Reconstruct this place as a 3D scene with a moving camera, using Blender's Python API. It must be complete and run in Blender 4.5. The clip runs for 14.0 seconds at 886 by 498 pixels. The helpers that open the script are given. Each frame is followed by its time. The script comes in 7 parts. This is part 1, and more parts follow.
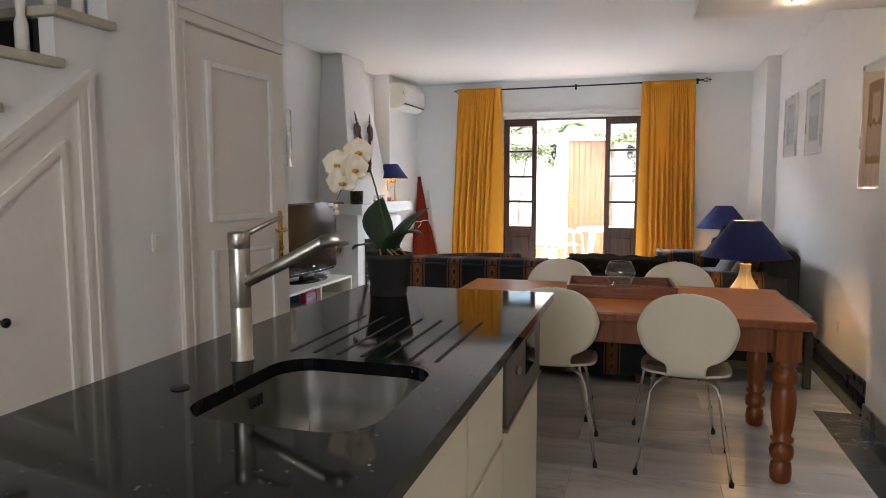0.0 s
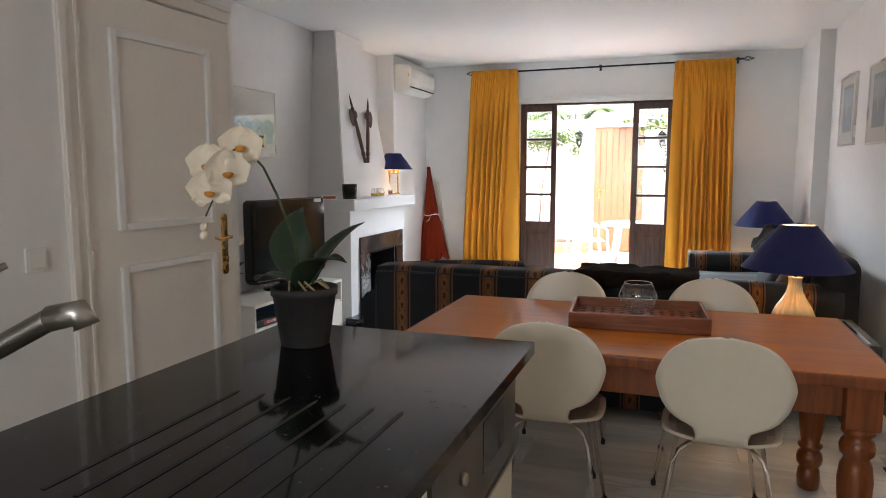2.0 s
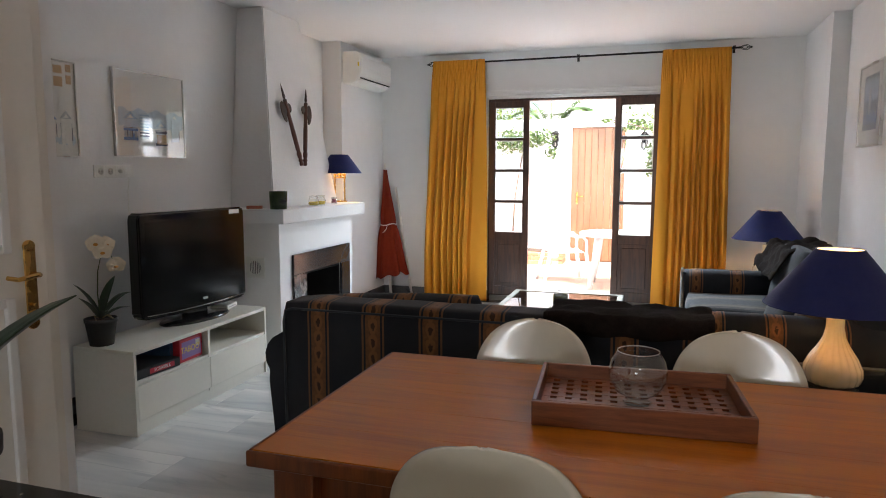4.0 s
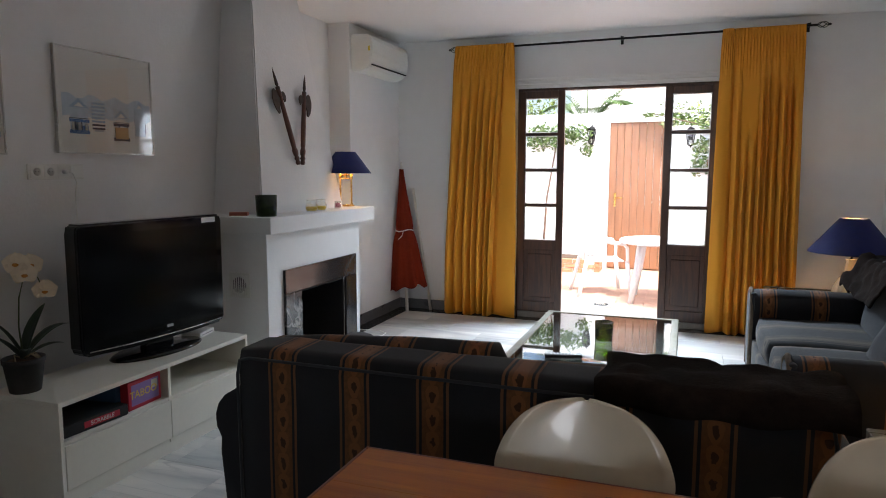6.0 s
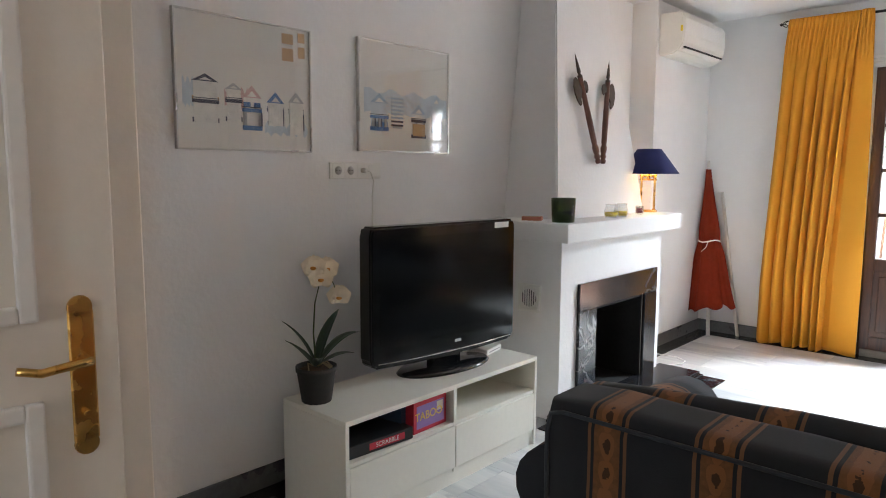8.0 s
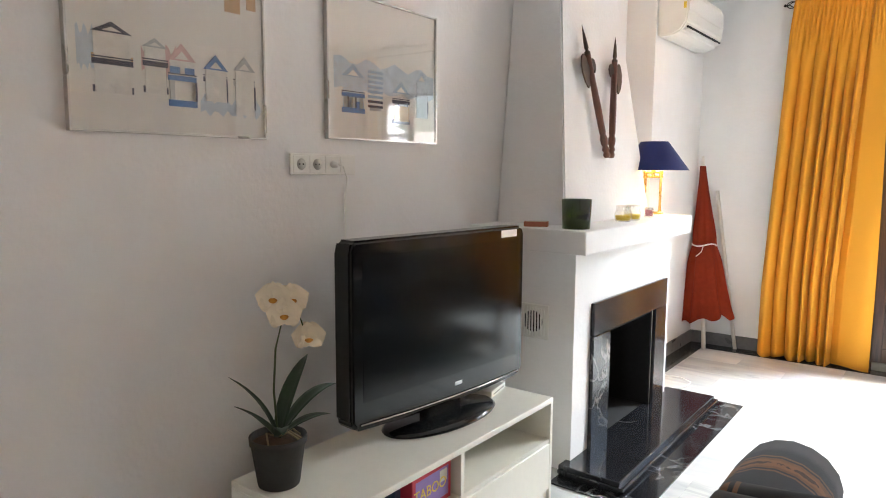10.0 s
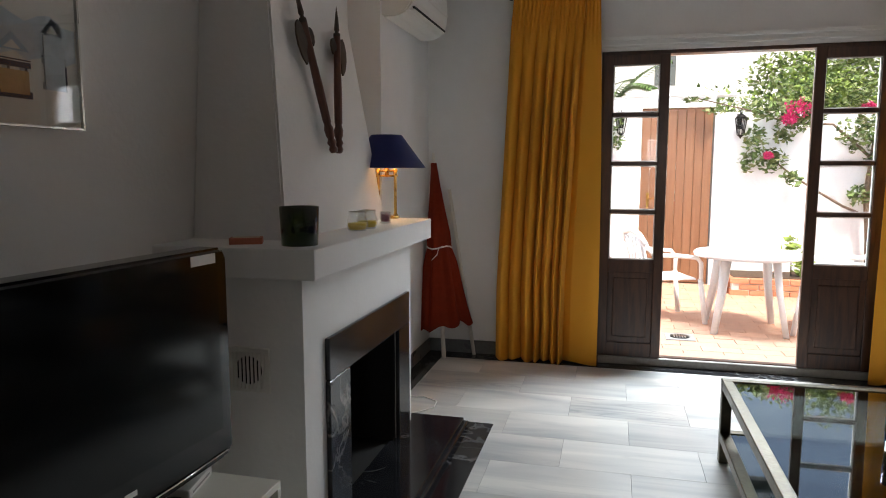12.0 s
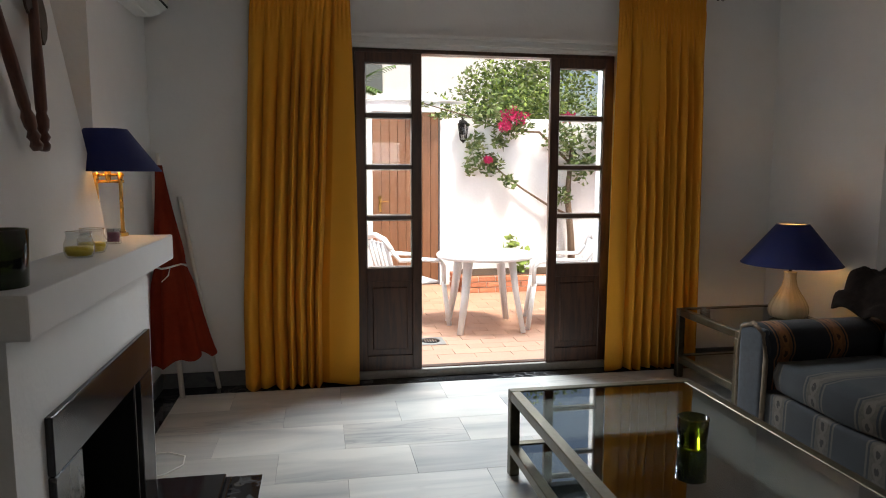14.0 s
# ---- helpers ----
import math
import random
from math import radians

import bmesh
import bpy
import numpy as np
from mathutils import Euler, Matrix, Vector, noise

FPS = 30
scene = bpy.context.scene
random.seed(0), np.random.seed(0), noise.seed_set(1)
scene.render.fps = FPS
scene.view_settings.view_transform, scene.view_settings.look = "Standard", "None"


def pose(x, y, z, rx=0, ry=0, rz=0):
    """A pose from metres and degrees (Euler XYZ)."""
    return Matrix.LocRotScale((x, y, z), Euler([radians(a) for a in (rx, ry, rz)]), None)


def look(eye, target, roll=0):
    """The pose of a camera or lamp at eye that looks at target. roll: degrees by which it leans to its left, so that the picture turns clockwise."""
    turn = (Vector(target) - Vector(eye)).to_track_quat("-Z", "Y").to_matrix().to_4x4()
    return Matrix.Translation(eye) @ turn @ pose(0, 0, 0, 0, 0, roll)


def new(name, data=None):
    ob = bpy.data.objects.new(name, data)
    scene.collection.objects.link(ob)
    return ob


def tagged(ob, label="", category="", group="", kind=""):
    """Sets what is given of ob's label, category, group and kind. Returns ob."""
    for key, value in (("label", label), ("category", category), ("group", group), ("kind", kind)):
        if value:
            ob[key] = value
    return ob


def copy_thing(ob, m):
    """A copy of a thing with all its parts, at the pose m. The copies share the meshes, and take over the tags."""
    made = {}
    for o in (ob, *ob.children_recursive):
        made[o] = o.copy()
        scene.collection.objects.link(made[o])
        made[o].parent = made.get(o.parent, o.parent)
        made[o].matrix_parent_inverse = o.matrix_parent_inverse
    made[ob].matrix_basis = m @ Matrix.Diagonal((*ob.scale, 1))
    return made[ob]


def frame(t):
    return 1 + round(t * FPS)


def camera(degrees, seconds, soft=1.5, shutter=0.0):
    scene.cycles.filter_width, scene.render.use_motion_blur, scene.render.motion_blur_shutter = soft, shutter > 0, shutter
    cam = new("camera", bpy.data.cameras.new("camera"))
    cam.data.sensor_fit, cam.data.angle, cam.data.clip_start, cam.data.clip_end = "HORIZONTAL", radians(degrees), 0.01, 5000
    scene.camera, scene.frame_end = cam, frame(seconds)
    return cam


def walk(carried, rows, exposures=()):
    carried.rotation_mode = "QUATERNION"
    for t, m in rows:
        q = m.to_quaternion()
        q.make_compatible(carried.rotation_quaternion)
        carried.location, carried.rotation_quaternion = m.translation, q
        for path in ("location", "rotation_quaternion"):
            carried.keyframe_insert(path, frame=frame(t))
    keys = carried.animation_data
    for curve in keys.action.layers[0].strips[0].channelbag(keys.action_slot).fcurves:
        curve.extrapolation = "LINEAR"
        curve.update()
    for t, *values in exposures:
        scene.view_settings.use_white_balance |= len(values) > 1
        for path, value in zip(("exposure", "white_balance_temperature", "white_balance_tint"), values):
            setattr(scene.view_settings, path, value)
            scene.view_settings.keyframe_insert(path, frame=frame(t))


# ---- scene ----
cam = camera(66.9, 14.0, soft=1.0)
PATH = [
    (0, (3.22, -8.839, 1.318), (2.652, -6.931, 1.124), -0.1),
    (0.5, (3.205, -8.729, 1.315), (2.554, -6.85, 1.106), -0.0),
    (1, (3.156, -8.541, 1.343), (2.479, -6.672, 1.119), 0.1),
    (1.5, (3.183, -8.322, 1.352), (2.513, -6.452, 1.122), 0.0),
    (2, (3.254, -8.072, 1.369), (2.6, -6.196, 1.136), 0.0),
    (2.5, (3.25, -7.83, 1.374), (2.607, -5.95, 1.14), 0.1),
    (3, (3.218, -7.565, 1.385), (2.589, -5.68, 1.155), 0.1),
    (5.5, (3.014, -6.416, 1.379), (2.451, -4.51, 1.154), 0.1),
    (6, (2.951, -6.237, 1.395), (2.274, -4.369, 1.165), 0.1),
    (6.5, (2.838, -6.081, 1.4), (1.953, -4.302, 1.171), 0.3),
    (7, (2.73, -5.942, 1.394), (1.679, -4.256, 1.165), 0.3),
    (7.5, (2.623, -5.833, 1.395), (1.397, -4.27, 1.165), 0.3),
    (7.7, (2.592, -5.806, 1.387), (1.299, -4.297, 1.159), 0.2),
    (8.3, (2.33, -5.86, 1.385), (0.98, -4.40, 1.155), 0.3),
    (9.0, (2.06, -5.73, 1.375), (0.74, -4.24, 1.145), 0.3),
    (9.8, (1.89, -5.461, 1.358), (0.618, -3.934, 1.13), 0.2),
    (10, (1.836, -5.428, 1.371), (0.632, -3.848, 1.138), 0.3),
    (10.5, (1.717, -5.288, 1.385), (0.746, -3.556, 1.146), 0.2),
    (11, (1.657, -5.138, 1.379), (0.914, -3.296, 1.141), 0.0),
    (11.5, (1.608, -4.97, 1.373), (0.99, -3.082, 1.139), 0.1),
    (12, (1.528, -4.775, 1.373), (1.041, -2.85, 1.136), -0.0),
    (12.5, (1.466, -4.614, 1.381), (1.2, -2.646, 1.144), 0.1),
    (13, (1.405, -4.463, 1.372), (1.367, -2.478, 1.134), 0.1),
    (13.5, (1.33, -4.383, 1.372), (1.478, -2.402, 1.137), 0.1),
    (14, (1.225, -4.354, 1.378), (1.579, -2.399, 1.15), 0.1),
]
EXPOSURES = [(0, 1.95, 6600, 10), (3, 1.93, 6600, 10), (5.5, 1.12, 6400, 10), (6.5, 1.06, 6400, 10), (7, 1.24, 6500, 10), (7.7, 1.95, 6600, 10), (9.8, 2.75, 6900, 10), (10.5, 2.55, 7000, 10), (11, 1.98, 7000, 10), (11.5, 1.25, 7000, 10), (12, 0.5, 7000, 10), (12.5, 0.13, 7100, 10), (13, -0.02, 7200, 10), (14, 0.06, 7200, 10)]
walk(cam, [(t, look(eye, target, roll)) for t, eye, target, roll in PATH], EXPOSURES)

# ---- light ----
world = bpy.data.worlds.new("world")
scene.world = world
world.use_nodes = True
wn, wl = world.node_tree.nodes, world.node_tree.links
sky = wn.new("ShaderNodeTexSky")
sky.sky_type, sky.sun_disc = "NISHITA", False
sky.sun_elevation, sky.sun_rotation = radians(62), radians(148)
sky.dust_density = 3.0
wl.new(sky.outputs[0], wn["Background"].inputs[0])
wn["Background"].inputs[1].default_value = 0.15


def lamp(name, kind, m, energy, color, size=0.1, size_y=None):
    d = bpy.data.lights.new(name, kind)
    d.energy, d.color = energy, color
    if kind == "SUN":
        d.angle = size
    elif kind == "AREA":
        d.size = size
        if size_y:
            d.shape, d.size_y = "RECTANGLE", size_y
    else:
        d.shadow_soft_size = size
    ob = new(name, d)
    ob.matrix_world = m
    return ob


lamp("sun", "SUN", look((0, 0, 8), (-1.0, 1.7, 4.3)), 5.0, (1, 0.96, 0.9), radians(10))
# unseen fill lamp behind the counter, in an opening added to the back wall
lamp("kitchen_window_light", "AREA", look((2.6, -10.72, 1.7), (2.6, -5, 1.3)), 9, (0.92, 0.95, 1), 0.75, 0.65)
# added area lamp standing in for sky light over the patio doorway
lamp("doorway_sky_light", "AREA", look((2.3, 1.15, 2.78), (2.2, -2.5, 0.4)), 270, (0.76, 0.88, 1), 1.8, 0.8)

# ---- materials ----


def mat(name, color, rough=0.6, metal=0.0, vary=0.06, scale=6.0, bump=0.0, bump_scale=80.0, fine=40.0, stretch=(1, 1, 1), coat=0.0, spec=0.5, per_object=0.0, sheen=0.0):
    m = bpy.data.materials.new(name)
    m.use_nodes = True
    n, l = m.node_tree.nodes, m.node_tree.links
    p = n["Principled BSDF"]
    p.inputs["Roughness"].default_value, p.inputs["Metallic"].default_value = rough, metal
    p.inputs["Coat Weight"].default_value = coat
    p.inputs["Specular IOR Level"].default_value = spec
    p.inputs["Sheen Weight"].default_value = sheen
    co, mp = n.new("ShaderNodeTexCoord"), n.new("ShaderNodeMapping")
    mp.inputs["Scale"].default_value = stretch
    l.new(co.outputs["Object"], mp.inputs[0])
    a, b = n.new("ShaderNodeTexNoise"), n.new("ShaderNodeTexNoise")
    a.inputs["Scale"].default_value, b.inputs["Scale"].default_value = scale, fine
    a.inputs["Detail"].default_value, b.inputs["Detail"].default_value = 5, 4
    add = n.new("ShaderNodeMath")
    l.new(mp.outputs[0], a.inputs[0]), l.new(mp.outputs[0], b.inputs[0])
    l.new(a.outputs[0], add.inputs[0]), l.new(b.outputs[0], add.inputs[1])
    last = add.outputs[0]
    if per_object:
        oi, ma = n.new("ShaderNodeObjectInfo"), n.new("ShaderNodeMath")
        ma.operation, ma.inputs[1].default_value = "MULTIPLY_ADD", per_object
        l.new(oi.outputs["Random"], ma.inputs[0]), l.new(last, ma.inputs[2])
        last = ma.outputs[0]
    mr = n.new("ShaderNodeMapRange")
    mr.inputs["From Min"].default_value, mr.inputs["From Max"].default_value = 0.6, 1.4 + per_object
    mr.inputs["To Min"].default_value, mr.inputs["To Max"].default_value = 1 - vary, 1 + vary
    l.new(last, mr.inputs["Value"])
    mx = n.new("ShaderNodeVectorMath")
    mx.operation, mx.inputs[0].default_value = "SCALE", color
    l.new(mr.outputs[0], mx.inputs["Scale"]), l.new(mx.outputs[0], p.inputs["Base Color"])
    rr = n.new("ShaderNodeMapRange")
    rr.inputs["From Min"].default_value, rr.inputs["From Max"].default_value = 0.3, 0.7
    rr.inputs["To Min"].default_value, rr.inputs["To Max"].default_value = max(0.02, rough - 0.06), min(1, rough + 0.06)
    l.new(a.outputs[0], rr.inputs["Value"]), l.new(rr.outputs[0], p.inputs["Roughness"])
    if bump:
        t, bp = n.new("ShaderNodeTexNoise"), n.new("ShaderNodeBump")
        t.inputs["Scale"].default_value, t.inputs["Detail"].default_value = bump_scale, 6
        bp.inputs["Strength"].default_value, bp.inputs["Distance"].default_value = min(1, bump), 0.004
        l.new(mp.outputs[0], t.inputs[0]), l.new(t.outputs[0], bp.inputs["Height"]), l.new(bp.outputs[0], p.inputs["Normal"])
    return m


def ramp(n, stops):
    r = n.new("ShaderNodeValToRGB")
    while len(r.color_ramp.elements) < len(stops):
        r.color_ramp.elements.new(0.5)
    for e, (pos, c) in zip(r.color_ramp.elements, stops):
        e.position, e.color = pos, (*c, 1)
    return r


def veined(name, base, dark, vein, rough, scale, stretch, per_object=1.0, amount=0.5):
    """Marble: soft clouds and thin veins, each slab shifted."""
    m = bpy.data.materials.new(name)
    m.use_nodes = True
    n, l = m.node_tree.nodes, m.node_tree.links
    p = n["Principled BSDF"]
    p.inputs["Roughness"].default_value = rough
    co, mp, oi = n.new("ShaderNodeTexCoord"), n.new("ShaderNodeMapping"), n.new("ShaderNodeObjectInfo")
    mp.inputs["Scale"].default_value = stretch
    off = n.new("ShaderNodeVectorMath")
    off.operation, off.inputs[0].default_value = "SCALE", (37 * per_object, 91 * per_object, 13)
    l.new(oi.outputs["Random"], off.inputs["Scale"])
    l.new(co.outputs["Object"], mp.inputs[0]), l.new(off.outputs[0], mp.inputs["Location"])
    a, b, d = n.new("ShaderNodeTexNoise"), n.new("ShaderNodeTexNoise"), n.new("ShaderNodeTexNoise")
    for tx, sc, de in ((a, scale, 6), (b, scale * 1.7, 8), (d, scale * 0.35, 3)):
        tx.inputs["Scale"].default_value, tx.inputs["Detail"].default_value = sc, de
        tx.inputs["Distortion"].default_value = 0.8
        l.new(mp.outputs[0], tx.inputs[0])
    cloud = ramp(n, ((0.3, dark), (0.62, base)))
    l.new(a.outputs[0], cloud.inputs[0])
    line = ramp(n, ((0.47, (0, 0, 0)), (0.5, (1, 1, 1)), (0.53, (0, 0, 0))))
    l.new(b.outputs[0], line.inputs[0])
    where = ramp(n, ((0.5, (0, 0, 0)), (0.62, (amount,) * 3)))
    l.new(d.outputs[0], where.inputs[0])
    k = n.new("ShaderNodeMath")
    k.operation = "MULTIPLY"
    l.new(line.outputs[0], k.inputs[0]), l.new(where.outputs[0], k.inputs[1])
    mx = n.new("ShaderNodeMix")
    mx.data_type, mx.inputs["B"].default_value = "RGBA", (0, 0, 0, 1)
    mx.inputs[7].default_value = (*vein, 1)
    l.new(k.outputs[0], mx.inputs[0]), l.new(cloud.outputs[0], mx.inputs[6])
    tone = n.new("ShaderNodeMapRange")
    tone.inputs["To Min"].default_value, tone.inputs["To Max"].default_value = 0.86, 1.06
    l.new(oi.outputs["Random"], tone.inputs["Value"])
    sc = n.new("ShaderNodeVectorMath")
    sc.operation = "SCALE"
    l.new(mx.outputs[2], sc.inputs[0]), l.new(tone.outputs[0], sc.inputs["Scale"])
    l.new(sc.outputs[0], p.inputs["Base Color"])
    return m


def wood(name, light, dark, rough=0.35, scale=5.0, stretch=(0.6, 8, 8), knots=False, coat=0.2):
    m = bpy.data.materials.new(name)
    m.use_nodes = True
    n, l = m.node_tree.nodes, m.node_tree.links
    p = n["Principled BSDF"]
    p.inputs["Coat Weight"].default_value = coat
    p.inputs["Coat Roughness"].default_value = 0.2
    co, mp = n.new("ShaderNodeTexCoord"), n.new("ShaderNodeMapping")
    mp.inputs["Scale"].default_value = stretch
    l.new(co.outputs["Object"], mp.inputs[0])
    a, b = n.new("ShaderNodeTexNoise"), n.new("ShaderNodeTexNoise")
    for tx, sc in ((a, scale), (b, scale * 7)):
        tx.inputs["Scale"].default_value, tx.inputs["Detail"].default_value, tx.inputs["Distortion"].default_value = sc, 6, 1.2
        l.new(mp.outputs[0], tx.inputs[0])
    md = n.new("ShaderNodeMath")
    md.operation, md.inputs[1].default_value = "MULTIPLY_ADD", 0.35
    l.new(b.outputs[0], md.inputs[0]), l.new(a.outputs[0], md.inputs[2])
    r = ramp(n, ((0.45, dark), (0.8, light)))
    l.new(md.outputs[0], r.inputs[0])
    last = r.outputs[0]
    if knots:
        v, kr = n.new("ShaderNodeTexVoronoi"), ramp(n, ((0.035, (1, 1, 1)), (0.10, (0, 0, 0))))
        v.inputs["Scale"].default_value = 2.6
        m2 = n.new("ShaderNodeMapping")
        m2.inputs["Scale"].default_value = (0.75, 1.2, 0.3)
        l.new(co.outputs["Object"], m2.inputs[0]), l.new(m2.outputs[0], v.inputs[0]), l.new(v.outputs[0], kr.inputs[0])
        mx = n.new("ShaderNodeMix")
        mx.data_type = "RGBA"
        mx.inputs[7].default_value = (*[c * 0.25 for c in dark], 1)
        l.new(kr.outputs[0], mx.inputs[0]), l.new(last, mx.inputs[6])
        last = mx.outputs[2]
    l.new(last, p.inputs["Base Color"])
    rr = n.new("ShaderNodeMapRange")
    rr.inputs["To Min"].default_value, rr.inputs["To Max"].default_value = rough - 0.08, rough + 0.12
    l.new(a.outputs[0], rr.inputs["Value"]), l.new(rr.outputs[0], p.inputs["Roughness"])
    bp = n.new("ShaderNodeBump")
    bp.inputs["Strength"].default_value, bp.inputs["Distance"].default_value = 0.15, 0.002
    l.new(b.outputs[0], bp.inputs["Height"]), l.new(bp.outputs[0], p.inputs["Normal"])
    return m


def glass(name, color=(1, 1, 1), rough=0.0, ior=1.45):
    m = bpy.data.materials.new(name)
    m.use_nodes = True
    p = m.node_tree.nodes["Principled BSDF"]
    p.inputs["Base Color"].default_value = (*color, 1)
    p.inputs["Transmission Weight"].default_value, p.inputs["Roughness"].default_value, p.inputs["IOR"].default_value = 1, rough, ior
    return m


def pane_glass(name, tint=(1, 1, 1), gloss=0.12):
    """A thin pane: clear, with a weak reflection that grows at grazing angles."""
    m = bpy.data.materials.new(name)
    m.use_nodes = True
    n, l = m.node_tree.nodes, m.node_tree.links
    n.remove(n["Principled BSDF"])
    t, g, x, f = n.new("ShaderNodeBsdfTransparent"), n.new("ShaderNodeBsdfGlossy"), n.new("ShaderNodeMixShader"), n.new("ShaderNodeLayerWeight")
    pw, ad = n.new("ShaderNodeMath"), n.new("ShaderNodeMath")
    pw.operation, pw.inputs[1].default_value = "POWER", 4.0
    ad.operation, ad.inputs[1].default_value, ad.inputs[2].default_value = "MULTIPLY_ADD", 0.9, gloss * 0.3
    t.inputs[0].default_value = (*tint, 1)
    g.inputs["Roughness"].default_value = 0.02
    f.inputs["Blend"].default_value = 0.5
    l.new(f.outputs["Facing"], pw.inputs[0]), l.new(pw.outputs[0], ad.inputs[0])
    l.new(ad.outputs[0], x.inputs[0]), l.new(t.outputs[0], x.inputs[1]), l.new(g.outputs[0], x.inputs[2])
    l.new(x.outputs[0], n["Material Output"].inputs[0])
    return m


def glow(name, color, strength):
    m = bpy.data.materials.new(name)
    m.use_nodes = True
    p = m.node_tree.nodes["Principled BSDF"]
    p.inputs["Emission Color"].default_value, p.inputs["Emission Strength"].default_value = (*color, 1), strength
    return m


PLASTER = mat("wall_plaster", (0.80, 0.79, 0.78), 0.85, vary=0.025, scale=1.3, bump=0.35, bump_scale=45, fine=9)
CEILING = mat("ceiling_paint", (0.82, 0.81, 0.80), 0.9, vary=0.02, scale=1.0, bump=0.2, bump_scale=60)
WHITE = mat("white_gloss_paint", (0.78, 0.74, 0.68), 0.38, vary=0.03, scale=4, bump=0.06, bump_scale=120)
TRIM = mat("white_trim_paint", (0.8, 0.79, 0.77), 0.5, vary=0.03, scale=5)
MARBLE = veined("white_marble", (0.74, 0.72, 0.68), (0.46, 0.47, 0.475), (0.36, 0.37, 0.38), 0.2, 1.5, (0.5, 2.8, 1))
GROUT = mat("floor_joint", (0.55, 0.54, 0.51), 0.8, vary=0.1)
BLACKMARBLE = veined("black_marble", (0.012, 0.012, 0.014), (0.022, 0.022, 0.025), (0.32, 0.32, 0.32), 0.1, 3.0, (1, 1.4, 1), amount=0.6)
GREYMARBLE = veined("grey_black_marble", (0.016, 0.016, 0.018), (0.035, 0.035, 0.037), (0.32, 0.30, 0.28), 0.14, 2.0, (1, 1, 1.3), amount=0.5)
SKIRT = mat("grey_skirting_tile", (0.12, 0.12, 0.125), 0.3, vary=0.25, scale=8)
DARKWOOD = wood("dark_stained_wood", (0.085, 0.035, 0.018), (0.035, 0.014, 0.009), 0.35, 4, (8, 8, 0.7))
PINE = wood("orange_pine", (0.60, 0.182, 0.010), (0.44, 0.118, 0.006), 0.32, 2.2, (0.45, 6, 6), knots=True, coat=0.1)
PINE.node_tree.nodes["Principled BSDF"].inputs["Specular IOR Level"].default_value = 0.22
# Darker than the top: shade on aprons and legs put into the colour.
PINE_Z = wood("orange_pine_shaded", (0.25, 0.064, 0.010), (0.15, 0.036, 0.006), 0.32, 3.5, (9, 9, 0.6), coat=0.15)
TRAYWOOD = wood("brown_tray_wood", (0.27, 0.085, 0.028), (0.15, 0.044, 0.015), 0.45, 6, (0.7, 8, 8))
PATIODOOR = wood("tan_patio_door_wood", (0.23, 0.105, 0.05), (0.18, 0.078, 0.036), 0.55, 3, (7, 7, 0.5), coat=0.0)
AXEWOOD = wood("brown_turned_wood", (0.14, 0.05, 0.03), (0.07, 0.022, 0.014), 0.35, 6, (8, 8, 1))
CURTAIN = mat("mustard_curtain_cloth", (0.74, 0.318, 0.021), 0.85, vary=0.05, scale=2, bump=0.2, bump_scale=300, fine=200, sheen=0.03)
IRON = mat("black_iron", (0.015, 0.014, 0.013), 0.45, 0.6, vary=0.2)
STEEL = mat("brushed_steel", (0.42, 0.39, 0.34), 0.38, 1.0, vary=0.03, scale=1.0, fine=220, stretch=(1, 1, 6))
SINKSTEEL = mat("sink_steel", (0.40, 0.38, 0.35), 0.33, 1.0, vary=0.08, scale=3, fine=90, stretch=(9, 1, 1))
CHROME = mat("chrome", (0.72, 0.71, 0.69), 0.12, 1.0, vary=0.04)
BRASS = mat("brass", (0.66, 0.40, 0.12), 0.25, 1.0, vary=0.12, scale=20)
CABINET = mat("cream_cabinet_laminate", (0.74, 0.69, 0.56), 0.4, vary=0.03)
TVWHITE = mat("white_foil_furniture", (0.78, 0.75, 0.66), 0.4, vary=0.03)
TVBLACK = mat("black_gloss_plastic", (0.006, 0.006, 0.007), 0.08, vary=0.1)
SCREEN = mat("dark_screen", (0.004, 0.0045, 0.006), 0.13, vary=0.0, scale=0.1, spec=0.38)
BLACKPLASTIC = mat("black_matt_plastic", (0.012, 0.012, 0.013), 0.35, vary=0.1)
SHELL = mat("white_lacquered_plywood", (0.78, 0.71, 0.57), 0.2, vary=0.03, coat=0.4)
SHELLEDGE = mat("taupe_chair_seat", (0.34, 0.28, 0.23), 0.3, vary=0.06)
SHADE = mat("navy_lamp_cloth", (0.009, 0.015, 0.105), 0.9, vary=0.10, scale=12, bump=0.2, bump_scale=300, sheen=0.05)
SHADEIN = mat("cream_shade_lining", (0.75, 0.62, 0.4), 0.9, vary=0.05)
CERAMIC = mat("cream_ceramic", (0.66, 0.55, 0.38), 0.15, vary=0.05, coat=0.5)
UMBRELLA = mat("brick_red_canvas", (0.20, 0.024, 0.010), 0.95, vary=0.14, scale=6, bump=0.3, bump_scale=200, spec=0.15)
WHITEPLASTIC = mat("white_plastic", (0.78, 0.77, 0.73), 0.4, vary=0.03)
PATIOPLASTIC = mat("white_garden_plastic", (0.75, 0.76, 0.77), 0.35, vary=0.03)
POT = mat("charcoal_pot", (0.03, 0.028, 0.027), 0.75, vary=0.25, scale=9, bump=0.15)
SOIL = mat("brown_bark", (0.07, 0.04, 0.022), 0.95, vary=0.5, scale=30, bump=0.9, bump_scale=50)
LEAF = mat("dark_green_leaf", (0.022, 0.045, 0.022), 0.4, vary=0.3, scale=8, stretch=(3, 3, 1))
LEAF2 = mat("young_green_leaf", (0.13, 0.22, 0.06), 0.4, vary=0.3, scale=8)
